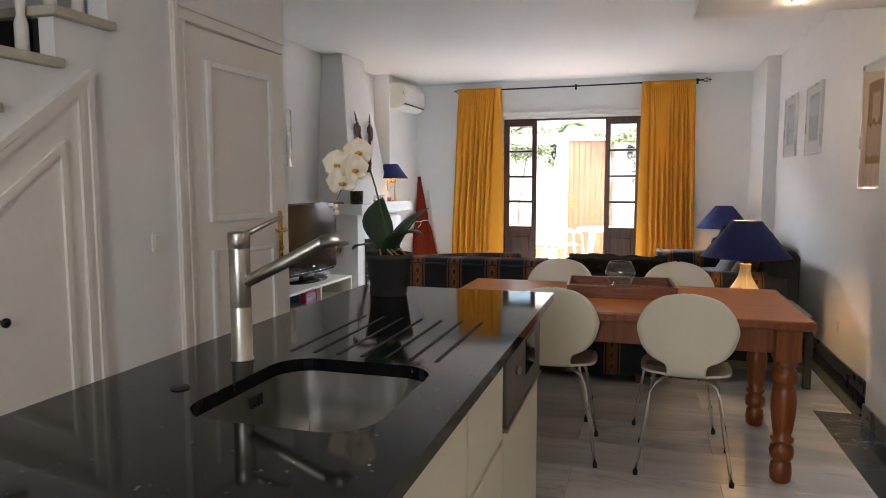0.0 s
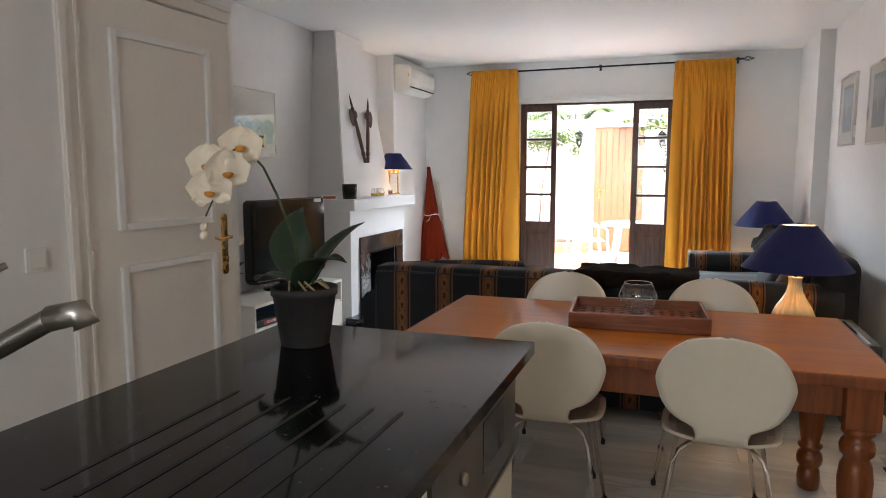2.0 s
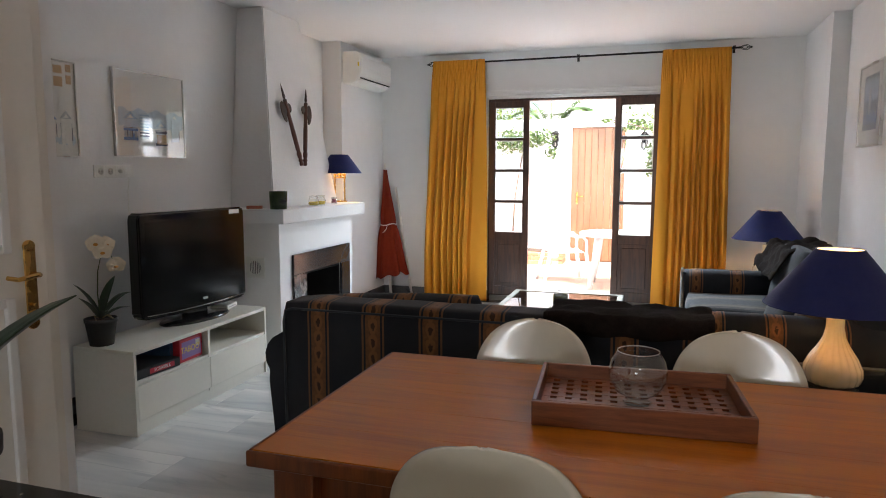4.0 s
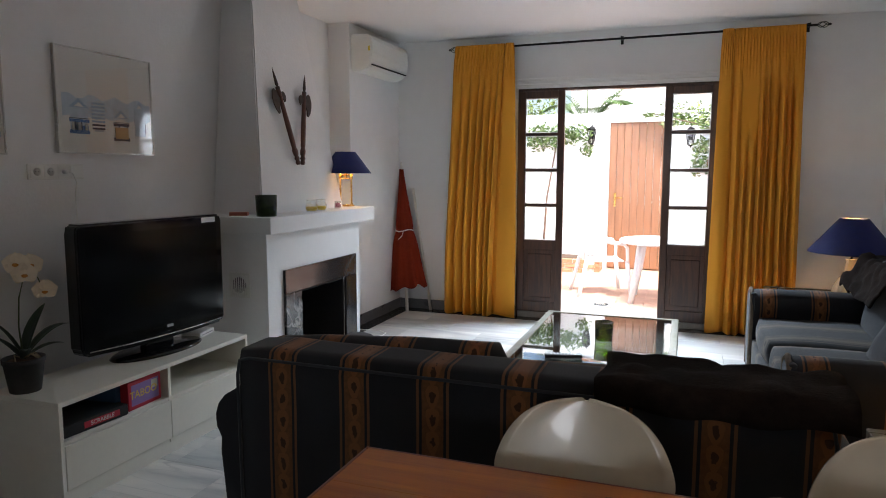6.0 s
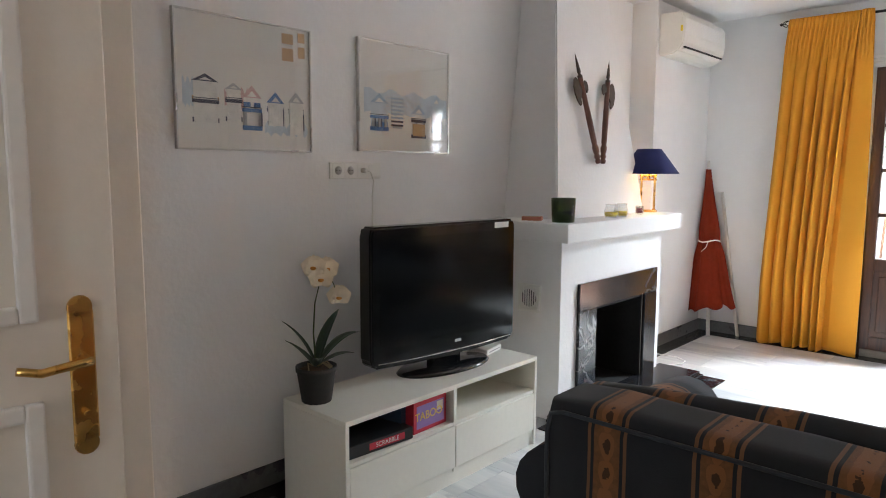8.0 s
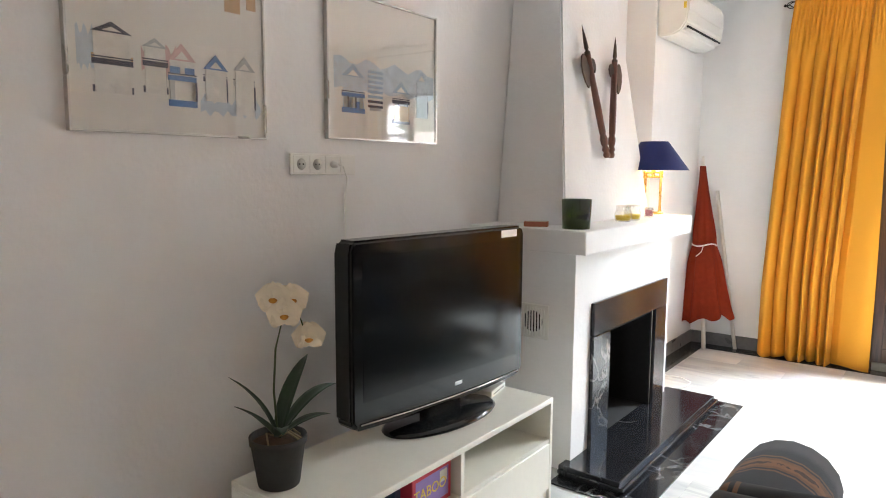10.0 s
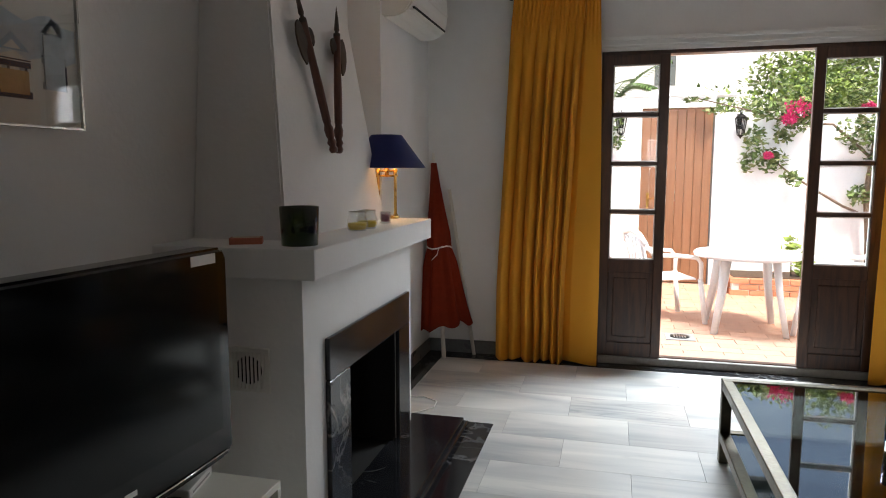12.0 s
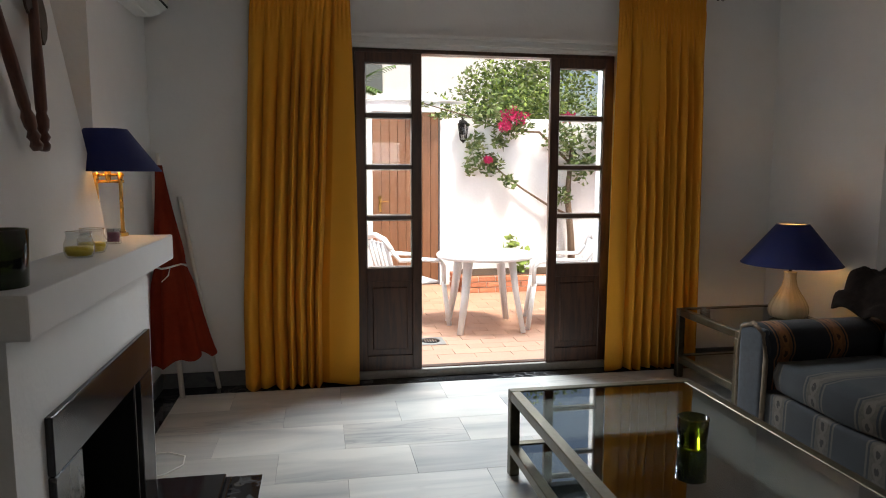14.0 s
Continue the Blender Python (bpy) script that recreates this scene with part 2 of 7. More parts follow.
STEM = mat("green_stem", (0.06, 0.09, 0.03), 0.6, vary=0.25, scale=20)
PETAL = mat("cream_petal", (0.82, 0.72, 0.56), 0.6, vary=0.06, scale=30, bump=0.15, bump_scale=60, sheen=0.3)
PETALMID = mat("yellow_petal_centre", (0.62, 0.26, 0.03), 0.6, vary=0.15, scale=40)
SILVER = mat("silver_frame", (0.6, 0.59, 0.56), 0.3, 1.0, vary=0.05)
PAPER = mat("cream_print_paper", (0.72, 0.70, 0.65), 0.8, vary=0.02)
PICGLASS = pane_glass("picture_glass", gloss=0.14)
WINDOWGLASS = pane_glass("window_glass", gloss=0.08)
TABLEGLASS = pane_glass("smoked_table_glass", (0.45, 0.48, 0.47), 0.65)
CLEARGLASS = pane_glass("clear_glass", (0.92, 0.94, 0.93), 0.5)
GREENGLASS = glass("dark_green_glass", (0.055, 0.10, 0.008))
LIMEGLASS = glass("olive_green_glass", (0.35, 0.5, 0.02))
YELLOWWAX = mat("yellow_wax", (0.75, 0.55, 0.03), 0.5)
PINKWAX = mat("plum_wax", (0.35, 0.03, 0.12), 0.5)
TABLEMETAL = mat("patinated_dark_metal", (0.10, 0.085, 0.055), 0.35, 0.7, vary=0.35, scale=9, bump=0.2)
BRICK = mat("terracotta_brick", (0.50, 0.20, 0.11), 0.85, vary=0.2, scale=14, bump=0.5, per_object=0.8)
PATIOTILE = mat("terracotta_paving", (0.54, 0.315, 0.22), 0.75, vary=0.14, scale=5, bump=0.3, per_object=0.8)
PATIOWALL = mat("whitewashed_wall", (0.85, 0.86, 0.87), 0.9, vary=0.03, scale=2, bump=0.5, bump_scale=30)
FIREBLACK = mat("sooty_firebox", (0.008, 0.008, 0.008), 0.95, vary=0.4, scale=6)
# Rubber, and flat black for the shade inside slots, grooves and holes.
FLATBLACK = mat("rubber_and_flat_black", (0.01, 0.01, 0.01), 0.7)
THROW = mat("dark_brown_throw", (0.016, 0.011, 0.009), 1.0, vary=0.35, scale=18, bump=0.8, bump_scale=120, spec=0.1)
BULB = glow("warm_bulb", (1, 0.62, 0.28), 18)
SPOTGLOW = glow("warm_spot_bulb", (1, 0.72, 0.42), 25)


def granite():
    m = mat("black_granite", (0.004, 0.004, 0.005), 0.05, vary=0.0, scale=0.5, spec=0.3)
    n, l = m.node_tree.nodes, m.node_tree.links
    p = n["Principled BSDF"]
    v = n.new("ShaderNodeTexVoronoi")
    v.inputs["Scale"].default_value = 70
    r = ramp(n, ((0.15, (1, 1, 1)), (0.26, (0, 0, 0))))
    d = n.new("ShaderNodeTexNoise")
    d.inputs["Scale"].default_value = 30
    r2 = ramp(n, ((0.56, (0, 0, 0)), (0.68, (1, 1, 1))))
    k = n.new("ShaderNodeMath")
    k.operation = "MULTIPLY"
    co = n.new("ShaderNodeTexCoord")
    for tx in (v, d):
        l.new(co.outputs["Object"], tx.inputs["Vector"])
    l.new(v.outputs[0], r.inputs[0]), l.new(d.outputs[0], r2.inputs[0])
    l.new(r.outputs[0], k.inputs[0]), l.new(r2.outputs[0], k.inputs[1])
    mx = n.new("ShaderNodeMix")
    mx.data_type = "RGBA"
    mx.inputs[6].default_value, mx.inputs[7].default_value = (0.004, 0.004, 0.005, 1), (0.17, 0.165, 0.15, 1)
    l.new(k.outputs[0], mx.inputs[0]), l.new(mx.outputs[2], p.inputs["Base Color"])
    return m


GRANITE = granite()


def striped_cloth(name, axis, period, offset, blue, gold=0.26, faded=1.0, band_color=(0.17, 0.068, 0.021)):
    """Woven upholstery: dark blue ground with gold bands of dark leaf figures between thin lines."""
    m = bpy.data.materials.new(name)
    m.use_nodes = True
    n, l = m.node_tree.nodes, m.node_tree.links
    p = n["Principled BSDF"]
    p.inputs["Roughness"].default_value, p.inputs["Sheen Weight"].default_value = 0.95, 0.08
    co, sp = n.new("ShaderNodeTexCoord"), n.new("ShaderNodeSeparateXYZ")
    l.new(co.outputs["Object"], sp.inputs[0])

    def math_node(op, a, b=None, c=None):
        k = n.new("ShaderNodeMath")
        k.operation = op
        for i, v in enumerate((a, b, c)):
            if v is None:
                continue
            if isinstance(v, (int, float)):
                k.inputs[i].default_value = v
            else:
                l.new(v, k.inputs[i])
        return k.outputs[0]

    u = math_node("FRACT", math_node("MULTIPLY_ADD", sp.outputs[axis], 1 / period, offset))
    cu = math_node("ABSOLUTE", math_node("SUBTRACT", u, 0.5))
    zz = math_node("FRACT", math_node("MULTIPLY", sp.outputs["Z"], 13.5))
    zc = math_node("ABSOLUTE", math_node("SUBTRACT", zz, 0.5))
    band = math_node("LESS_THAN", cu, gold / 2)
    inner = math_node("LESS_THAN", cu, gold / 2 * 0.66)
    stripe = math_node("SUBTRACT", band, math_node("LESS_THAN", cu, gold / 2 * 0.83))
    halfw = math_node("MULTIPLY_ADD", zz, gold * 0.09, gold * 0.08)
    ell = math_node("ADD", math_node("POWER", math_node("DIVIDE", cu, halfw), 2.0), math_node("POWER", math_node("DIVIDE", zc, 0.34), 2.0))
    t = n.new("ShaderNodeTexNoise")
    t.inputs["Scale"].default_value, t.inputs["Detail"].default_value = 60, 5
    l.new(co.outputs["Object"], t.inputs[0])
    ell = math_node("MULTIPLY_ADD", t.outputs[0], 2.2, math_node("SUBTRACT", ell, 1.1))
    fig = math_node("MULTIPLY", math_node("LESS_THAN", ell, 0.5), inner)
    ring = math_node("MULTIPLY", math_node("LESS_THAN", ell, 2.4), inner)

    def blend(f, a, b):
        x = n.new("ShaderNodeMix")
        x.data_type = "RGBA"
        l.new(f, x.inputs[0])
        for i, v in ((6, a), (7, b)):
            if isinstance(v, tuple):
                x.inputs[i].default_value = (*v, 1)
            else:
                l.new(v, x.inputs[i])
        return x.outputs[2]

    g = tuple(c * faded for c in band_color)
    d = tuple(c * faded * 0.27 for c in band_color)
    t2 = n.new("ShaderNodeTexNoise")
    t2.inputs["Scale"].default_value, t2.inputs["Detail"].default_value = 7, 6
    l.new(co.outputs["Object"], t2.inputs[0])
    ground = blend(t2.outputs[0], tuple(c * 0.6 for c in blue), tuple(c * 1.4 for c in blue))
    weave = blend(t.outputs[0], tuple(c * 0.35 for c in g), tuple(c * 1.25 for c in g))
    c1 = blend(band, ground, tuple(c * 0.8 for c in blue))
    c2 = blend(inner, c1, weave)
    c3 = blend(fig, blend(ring, c2, tuple(c * 1.15 for c in g)), d)
    c4 = blend(stripe, c3, tuple(c * 0.75 + 0.012 for c in g))
    l.new(c4, p.inputs["Base Color"])
    b, w = n.new("ShaderNodeBump"), n.new("ShaderNodeTexNoise")
    w.inputs["Scale"].default_value = 380
    l.new(co.outputs["Object"], w.inputs[0]), l.new(w.outputs[0], b.inputs["Height"]), l.new(b.outputs[0], p.inputs["Normal"])
    b.inputs["Strength"].default_value, b.inputs["Distance"].default_value = 0.35, 0.002
    return m


SOFA_X = striped_cloth("striped_upholstery_long", 0, 0.27, 0.204, (0.011, 0.012, 0.016), 0.40)
SOFA_Y = striped_cloth("striped_upholstery_side", 1, 0.30, 0.1, (0.011, 0.012, 0.016), 0.36)
SEATCLOTH = striped_cloth("faded_seat_upholstery", 1, 0.30, 0.3, (0.022, 0.026, 0.031), 0.42, 1.0, (0.08, 0.067, 0.055))
FLORAL = mat("dark_floral_cushion_cloth", (0.085, 0.05, 0.028), 0.9, vary=0.75, scale=16, fine=30, bump=0.3)
BLUECLOTH = mat("slate_blue_velvet", (0.024, 0.029, 0.037), 0.95, vary=0.35, scale=14, fine=35, bump=0.3, bump_scale=200, sheen=0.12)
PIPING = mat("beige_fringed_piping", (0.16, 0.12, 0.085), 0.95, vary=0.3, scale=60, bump=0.5, bump_scale=300)

# ---- mesh helpers ----


def box(bm, lo, hi, bevel=0.0, seg=1, m=None):
    r = bmesh.ops.create_cube(bm, size=1)
    lo, hi = Vector(lo), Vector(hi)
    d = hi - lo
    for v in r["verts"]:
        v.co = Vector((v.co.x * d.x, v.co.y * d.y, v.co.z * d.z)) + (lo + hi) / 2
    if bevel:
        es = list({e for v in r["verts"] for e in v.link_edges})
        g = bmesh.ops.bevel(bm, geom=es, offset=bevel, segments=seg, affect="EDGES", profile=0.6)
        vs = g["verts"]
    else:
        vs = r["verts"]
    if m is not None:
        bmesh.ops.transform(bm, matrix=m, verts=list({v for v in vs}))
    return bm


def lathe(bm, profile, seg=24, m=None, flute=0, depth=0.0, cap=True):
    """Turn (radius, z) pairs about z."""
    rings = []
    for r, z in profile:
        ring = []
        for i in range(seg):
            a = 2 * math.pi * i / seg
            rr = r * (1 - depth * (0.5 - 0.5 * math.cos(flute * a))) if flute else r
            co = Vector((rr * math.cos(a), rr * math.sin(a), z))
            ring.append(bm.verts.new(m @ co if m is not None else co))
        rings.append(ring)
    for a, b in zip(rings, rings[1:]):
        for i in range(seg):
            f = bm.faces.new((a[i], a[(i + 1) % seg], b[(i + 1) % seg], b[i]))
            f.smooth = True
    if profile[0][0] > 1e-4:
        bm.faces.new(rings[0][::-1])
    if cap and profile[-1][0] > 1e-4:
        bm.faces.new(rings[-1])
    return bm


def tube(bm, pts, r, seg=8, taper=None):
    pts = [Vector(p) for p in pts]
    rings = []
    up = Vector((0.13, 0.29, 0.95)).normalized()
    for i, p in enumerate(pts):
        d = (pts[min(i + 1, len(pts) - 1)] - pts[max(i - 1, 0)]).normalized()
        s = d.cross(up)
        if s.length < 0.1:
            s = d.cross(Vector((1, 0, 0)))
        s.normalize()
        w = s.cross(d)
        rr = r if taper is None else r + (taper - r) * i / (len(pts) - 1)
        rings.append([bm.verts.new(p + rr * (math.cos(2 * math.pi * k / seg) * s + math.sin(2 * math.pi * k / seg) * w)) for k in range(seg)])
    for a, b in zip(rings, rings[1:]):
        for i in range(seg):
            f = bm.faces.new((a[i], a[(i + 1) % seg], b[(i + 1) % seg], b[i]))
            f.smooth = True
    bm.faces.new(rings[0][::-1])
    bm.faces.new(rings[-1])
    return bm


def prism(bm, outline, lo, hi, axis="y"):
    """Sweep a closed outline of pairs along an axis. Pairs are (x, z) for y, (y, z) for x, (x, y) for z."""
    def at(p, s):
        return {"y": (p[0], s, p[1]), "x": (s, p[0], p[1]), "z": (p[0], p[1], s)}[axis]
    a = [bm.verts.new(at(p, lo)) for p in outline]
    b = [bm.verts.new(at(p, hi)) for p in outline]
    n = len(outline)
    bm.faces.new(a)
    bm.faces.new(b[::-1])
    for i in range(n):
        bm.faces.new((a[i], a[(i + 1) % n], b[(i + 1) % n], b[i]))
    bmesh.ops.recalc_face_normals(bm, faces=bm.faces)
    return bm


def mesh_of(name, bm, material, smooth=False):
    bmesh.ops.recalc_face_normals(bm, faces=bm.faces)
    me = bpy.data.meshes.new(name)
    bm.to_mesh(me)
    bm.free()
    for x in (material if isinstance(material, (list, tuple)) else (material,)):
        me.materials.append(x)
    if smooth:
        for p in me.polygons:
            p.use_smooth = True
    return me


def part(name, bm, material, parent, label="", smooth=False, at=None):
    ob = new(name, mesh_of(name, bm, material, smooth))
    ob.parent = parent
    if at is not None:
        ob.matrix_basis = at
    if label:
        ob["label"] = label
    return ob


def thing(name, m, label, category, group=""):
    ob = new(name)
    ob.empty_display_size = 0.1
    ob.matrix_world = m
    return tagged(ob, label, category, group)


def solid(name, bm, material, label, category, group="", kind="", m=None, smooth=False):
    ob = new(name, mesh_of(name, bm, material, smooth))
    if m is not None:
        ob.matrix_world = m
    return tagged(ob, label, category, group, kind)


def structure(name, bm, material, label="", smooth=False):
    return solid(name, bm, material, label or name.replace("_", " "), name.split("_")[0], kind="structure", smooth=smooth)


def B(*boxes, bevel=0.0, seg=1):
    bm = bmesh.new()
    for lo, hi in boxes:
        box(bm, lo, hi, bevel, seg)
    return bm

# ---- structure: walls, ceiling, openings ----
H = 2.65
structure("wall_left", B(((-0.25, -5.23, 0), (0, -1.0, H))), PLASTER, "white plastered living room wall")
structure("wall_left_pier", B(((-0.25, -1.0, 0), (0.2, 0.04, H))), PLASTER, "white plastered corner pier beside the patio door wall")
structure("wall_end", prism(bmesh.new(), [(-0.25, 0), (1.43, 0), (1.43, 2.16), (3.2, 2.16), (3.2, 0), (4.8, 0), (4.8, H), (-0.25, H)], 0.04, 0.3, "y"), PLASTER, "white end wall with the patio door opening")
structure("wall_right", B(((4.57, -4.7, 0), (4.8, 0.04, H))), PLASTER, "white plastered side wall hung with framed prints")
structure("wall_right_pilaster", B(((4.44, -0.95, 0), (4.57, 0.04, H))), PLASTER, "white plastered pilaster in the far corner")
structure("wall_right_kitchen", B(((4.43, -10.7, 0), (4.8, -4.7, H))), PLASTER, "white plastered kitchen side wall")
# Unseen back wall; its opening is added to let the fill lamp in.
structure("wall_back", B(((0.0, -10.9, 0), (2.2, -10.7, H)), ((3.0, -10.9, 0), (4.8, -10.7, H)), ((2.2, -10.9, 0), (3.0, -10.7, 1.35)), ((2.2, -10.9, 2.05), (3.0, -10.7, H))), PLASTER, "unseen white kitchen wall with an opening added for fill light")
bm = bmesh.new()
prism(bm, [(-10.7, 0), (-6.15, 0), (-6.15, 2.065), (-5.33, 2.065), (-5.33, 0), (-5.23, 0), (-5.23, H), (-6.6, H), (-6.6, 1.92), (-6.86, 1.92), (-6.86, 1.735), (-7.12, 1.735), (-7.12, 1.55), (-7.38, 1.55), (-7.38, 1.365), (-7.64, 1.365), (-7.64, 1.18), (-10.7, 1.18)], 0.97, 1.17, "x")
structure("wall_hall", bm, PLASTER, "white hall wall under the staircase, stepped along its top")
structure("wall_return", B(((-0.25, -5.43, 0), (0.97, -5.23, H))), PLASTER, "white plastered return wall")
# Near-black slab closes the stairwell behind the balusters.
structure("wall_stairwell", B(((-0.1, -10.7, 0), (0.05, -5.43, H))), mat("near_black_stair_slab", (0.012, 0.012, 0.015), 0.5, vary=0.2), "near-black slab closing the stairwell behind the staircase")
structure("ceiling", B(((-0.25, -10.9, H), (4.8, 0.3, H + 0.2))), CEILING, "flat white ceiling")
structure("ceiling_soffit", B(((3.5, -10.7, 2.36), (4.57, -4.15, H - 0.002))), CEILING, "lowered kitchen ceiling with recessed spotlights")

# moulded lintel over the patio doors
bm = B(((1.42, 0.015, 2.16), (3.2, 0.05, 2.245)))
box(bm, (1.40, 0.0, 2.225), (3.21, 0.05, 2.25), 0.006, 2)
box(bm, (1.41, 0.006, 2.185), (3.205, 0.05, 2.2), 0.004, 1)
structure("trim_lintel", bm, TRIM, "white moulded lintel over the patio doors")

# skirting
for nm, lo, hi in (("a", (0.0, -5.23, 0), (0.014, -2.74, 0.1)), ("b", (0.2, -1.0, 0), (0.214, 0.04, 0.1)), ("c", (0.214, 0.026, 0), (1.43, 0.04, 0.1)), ("d", (3.2, 0.026, 0), (4.44, 0.04, 0.1)), ("e", (4.426, -0.95, 0), (4.44, 0.026, 0.1)), ("f", (4.556, -4.7, 0), (4.57, -0.95, 0.1)), ("g", (4.416, -10.7, 0), (4.43, -4.7, 0.1)), ("h", (0.0, -1.5, 0), (0.014, -1.0, 0.1))):
    structure("baseboard_" + nm, B((lo, hi), bevel=0.003), SKIRT, "dark grey stone skirting along the wall")
for nm, lo, hi in (("a", (0.0, -5.23, -0.01), (0.15, -2.75, 0.004)), ("b", (0.2, -1.33, -0.01), (0.34, -0.11, 0.004)), ("c", (0.2, -0.11, -0.01), (4.44, 0.04, 0.004)), ("d", (4.40, -4.6, -0.01), (4.57, -0.11, 0.004)), ("e", (4.20, -10.7, -0.01), (4.43, -4.6, 0.004))):
    structure("floor_border_" + nm, B((lo, hi), bevel=0.001), BLACKMARBLE, "polished black marble floor border with white veins")
structure("floor_sub", B(((-0.25, -10.9, -0.2), (4.8, 0.3, -0.014))), GROUT, "floor bed under the marble slabs")

# chimney
bm = bmesh.new()
hood = [(-0.001, -2.58, 1.05), (0.39, -2.58, 1.05), (0.39, -1.47, 1.05), (-0.001, -1.47, 1.05), (-0.001, -2.405, H), (0.226, -2.405, H), (0.226, -1.85, H), (-0.001, -1.85, H)]
vs = [bm.verts.new(v) for v in hood]
for f in ((0, 1, 2, 3), (4, 5, 6, 7), (0, 1, 5, 4), (1, 2, 6, 5), (2, 3, 7, 6), (3, 0, 4, 7)):
    bm.faces.new([vs[i] for i in f])
bmesh.ops.bevel(bm, geom=[e for e in bm.edges], offset=0.008, segments=2, affect="EDGES")
chimney = thing("fireplace", pose(0, 0, 0), "white plastered fireplace with tapered hood and black marble surround", "fireplace")
part("hood", bm, PLASTER, chimney, "tapered white plaster hood")
part("breast", prism(bmesh.new(), [(-2.74, 0), (-2.375, 0), (-2.375, 0.6), (-1.755, 0.6), (-1.755, 0), (-1.5, 0), (-1.5, 1.01), (-2.74, 1.01)], 0.0, 0.525, "x"), PLASTER, chimney)
for lo, hi in (((0.085, -2.37, 0.03), (0.10, -1.76, 0.6)), ((0.1, -2.372, 0.03), (0.524, -2.355, 0.6)), ((0.1, -1.775, 0.03), (0.524, -1.758, 0.6)), ((0.1, -2.355, 0.585), (0.524, -1.775, 0.6)), ((0.1, -2.355, 0.02), (0.53, -1.775, 0.05))):
    part("firebox_panel", B((lo, hi)), FIREBLACK, chimney, "soot-black firebox lining")
part("mantel_shelf", B(((0, -2.807, 1.012), (0.604, -1.378, 1.115)), bevel=0.006, seg=2), PLASTER, chimney, "thick white mantel shelf")
part("surround_top", B(((0.525, -2.57, 0.602), (0.545, -1.583, 0.76)), bevel=0.003), GREYMARBLE, chimney, "polished grey-black marble")
part("surround_side", B(((0.525, -2.57, 0.05), (0.545, -2.375, 0.60)), bevel=0.003), GREYMARBLE, chimney)
part("surround_side", B(((0.525, -1.755, 0.05), (0.545, -1.583, 0.60)), bevel=0.003), GREYMARBLE, chimney)
part("hearth_slab", B(((0.50, -2.81, 0.0), (0.79, -1.40, 0.055)), ((0.50, -2.82, 0.018), (0.812, -1.39, 0.036)), bevel=0.005, seg=2), BLACKMARBLE, chimney, "polished black marble hearth")
part("hearth_border", B(((0.5, -2.90, 0.0), (0.937, -1.333, 0.008)), bevel=0.002), BLACKMARBLE, chimney)
vent = part("vent", B(((0.24, -2.747, 0.60), (0.40, -2.74, 0.76)), bevel=0.003), WHITEPLASTIC, chimney, "round slotted air vent")
# Black disc on the plate, painting the dark of the vent hole.
bm = bmesh.new()
lathe(bm, [(0.05, 0), (0.05, 0.004), (0.045, 0.004)], 24, pose(0.32, -2.747, 0.68, 90))
part("vent_core", bm, FLATBLACK, vent)
for i in range(9):
    sx, sh = 0.32 - 0.06 + i * 0.015, 0.06 if i in (0, 8) else 0.065
    part("slat", B(((sx - 0.0035, -2.756, 0.68 - sh), (sx + 0.0035, -2.7515, 0.68 + sh))), WHITEPLASTIC, vent)

# hall door, slightly ajar, and its casing
D_Y0, D_Y1 = -6.15, -5.33
bm = B(((1.165, -6.235, 0), (1.185, -6.15, 2.065)), ((1.165, -5.335, 0), (1.18, -5.27, 2.065)), ((1.165, -6.235, 2.066), (1.185, -5.27, 2.145)), bevel=0.004)
for lo, hi in (((1.185, -6.235, 0), (1.196, -6.205, 2.145)), ((1.185, -6.205, 2.118), (1.196, -5.27, 2.145)), ((1.185, -6.166, 0), (1.191, -6.15, 2.066))):
    box(bm, lo, hi, 0.004, 2)
structure("door_casing", bm, WHITE, "white moulded door casing")
structure("door_jamb", B(((0.972, -5.347, 0), (1.164, -5.331, 2.06)), ((0.972, -6.149, 0), (1.164, -6.134, 2.06)), ((0.972, -6.133, 2.045), (1.164, -5.348, 2.062)), ((1.09, -5.348, 1.0), (1.11, -5.349, 1.07))), WHITE, "white door lining")
door = thing("hall_door", pose(1.172, -6.14, 0.01, 0, 0, -3.5), "white panelled interior door slightly ajar with brass handle", "door")
door["kind"] = "structure"
DW, DH = 0.80, 2.04
part("door_leaf", B(((-0.04, 0, 0), (0, DW, DH)), bevel=0.003), WHITE, door)


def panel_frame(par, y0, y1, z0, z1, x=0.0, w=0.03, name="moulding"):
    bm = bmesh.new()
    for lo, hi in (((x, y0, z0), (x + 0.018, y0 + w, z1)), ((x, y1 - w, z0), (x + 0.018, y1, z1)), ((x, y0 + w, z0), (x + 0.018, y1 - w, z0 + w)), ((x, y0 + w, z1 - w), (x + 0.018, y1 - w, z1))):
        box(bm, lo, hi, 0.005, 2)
    # Whiter trim on the moulding: light along its edges put into the colour.
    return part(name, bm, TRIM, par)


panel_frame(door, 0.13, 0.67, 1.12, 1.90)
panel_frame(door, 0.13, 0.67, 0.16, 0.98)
for z in (0.25, 1.02, 1.86):
    bm = bmesh.new()
    lathe(bm, [(0.007, -0.035), (0.007, 0.035)], 10, pose(0.012, -0.004, z))
    part("hinge", bm, WHITE, door)
bm = B(((0, 0.715, 0.89), (0.006, 0.758, 1.13)), bevel=0.003)
for zz in (0.885, 1.135):
    lathe(bm, [(0.0215, 0), (0.02, 0.006)], 16, pose(0, 0.7365, zz, 0, 90))
plate = part("handle_plate", bm, BRASS, door, "ornate brass handle plate")
bm = bmesh.new()
tube(bm, [(0.005, 0.736, 1.045), (0.045, 0.736, 1.045), (0.05, 0.72, 1.046), (0.05, 0.66, 1.04), (0.048, 0.625, 1.05)], 0.009, 10, 0.007)
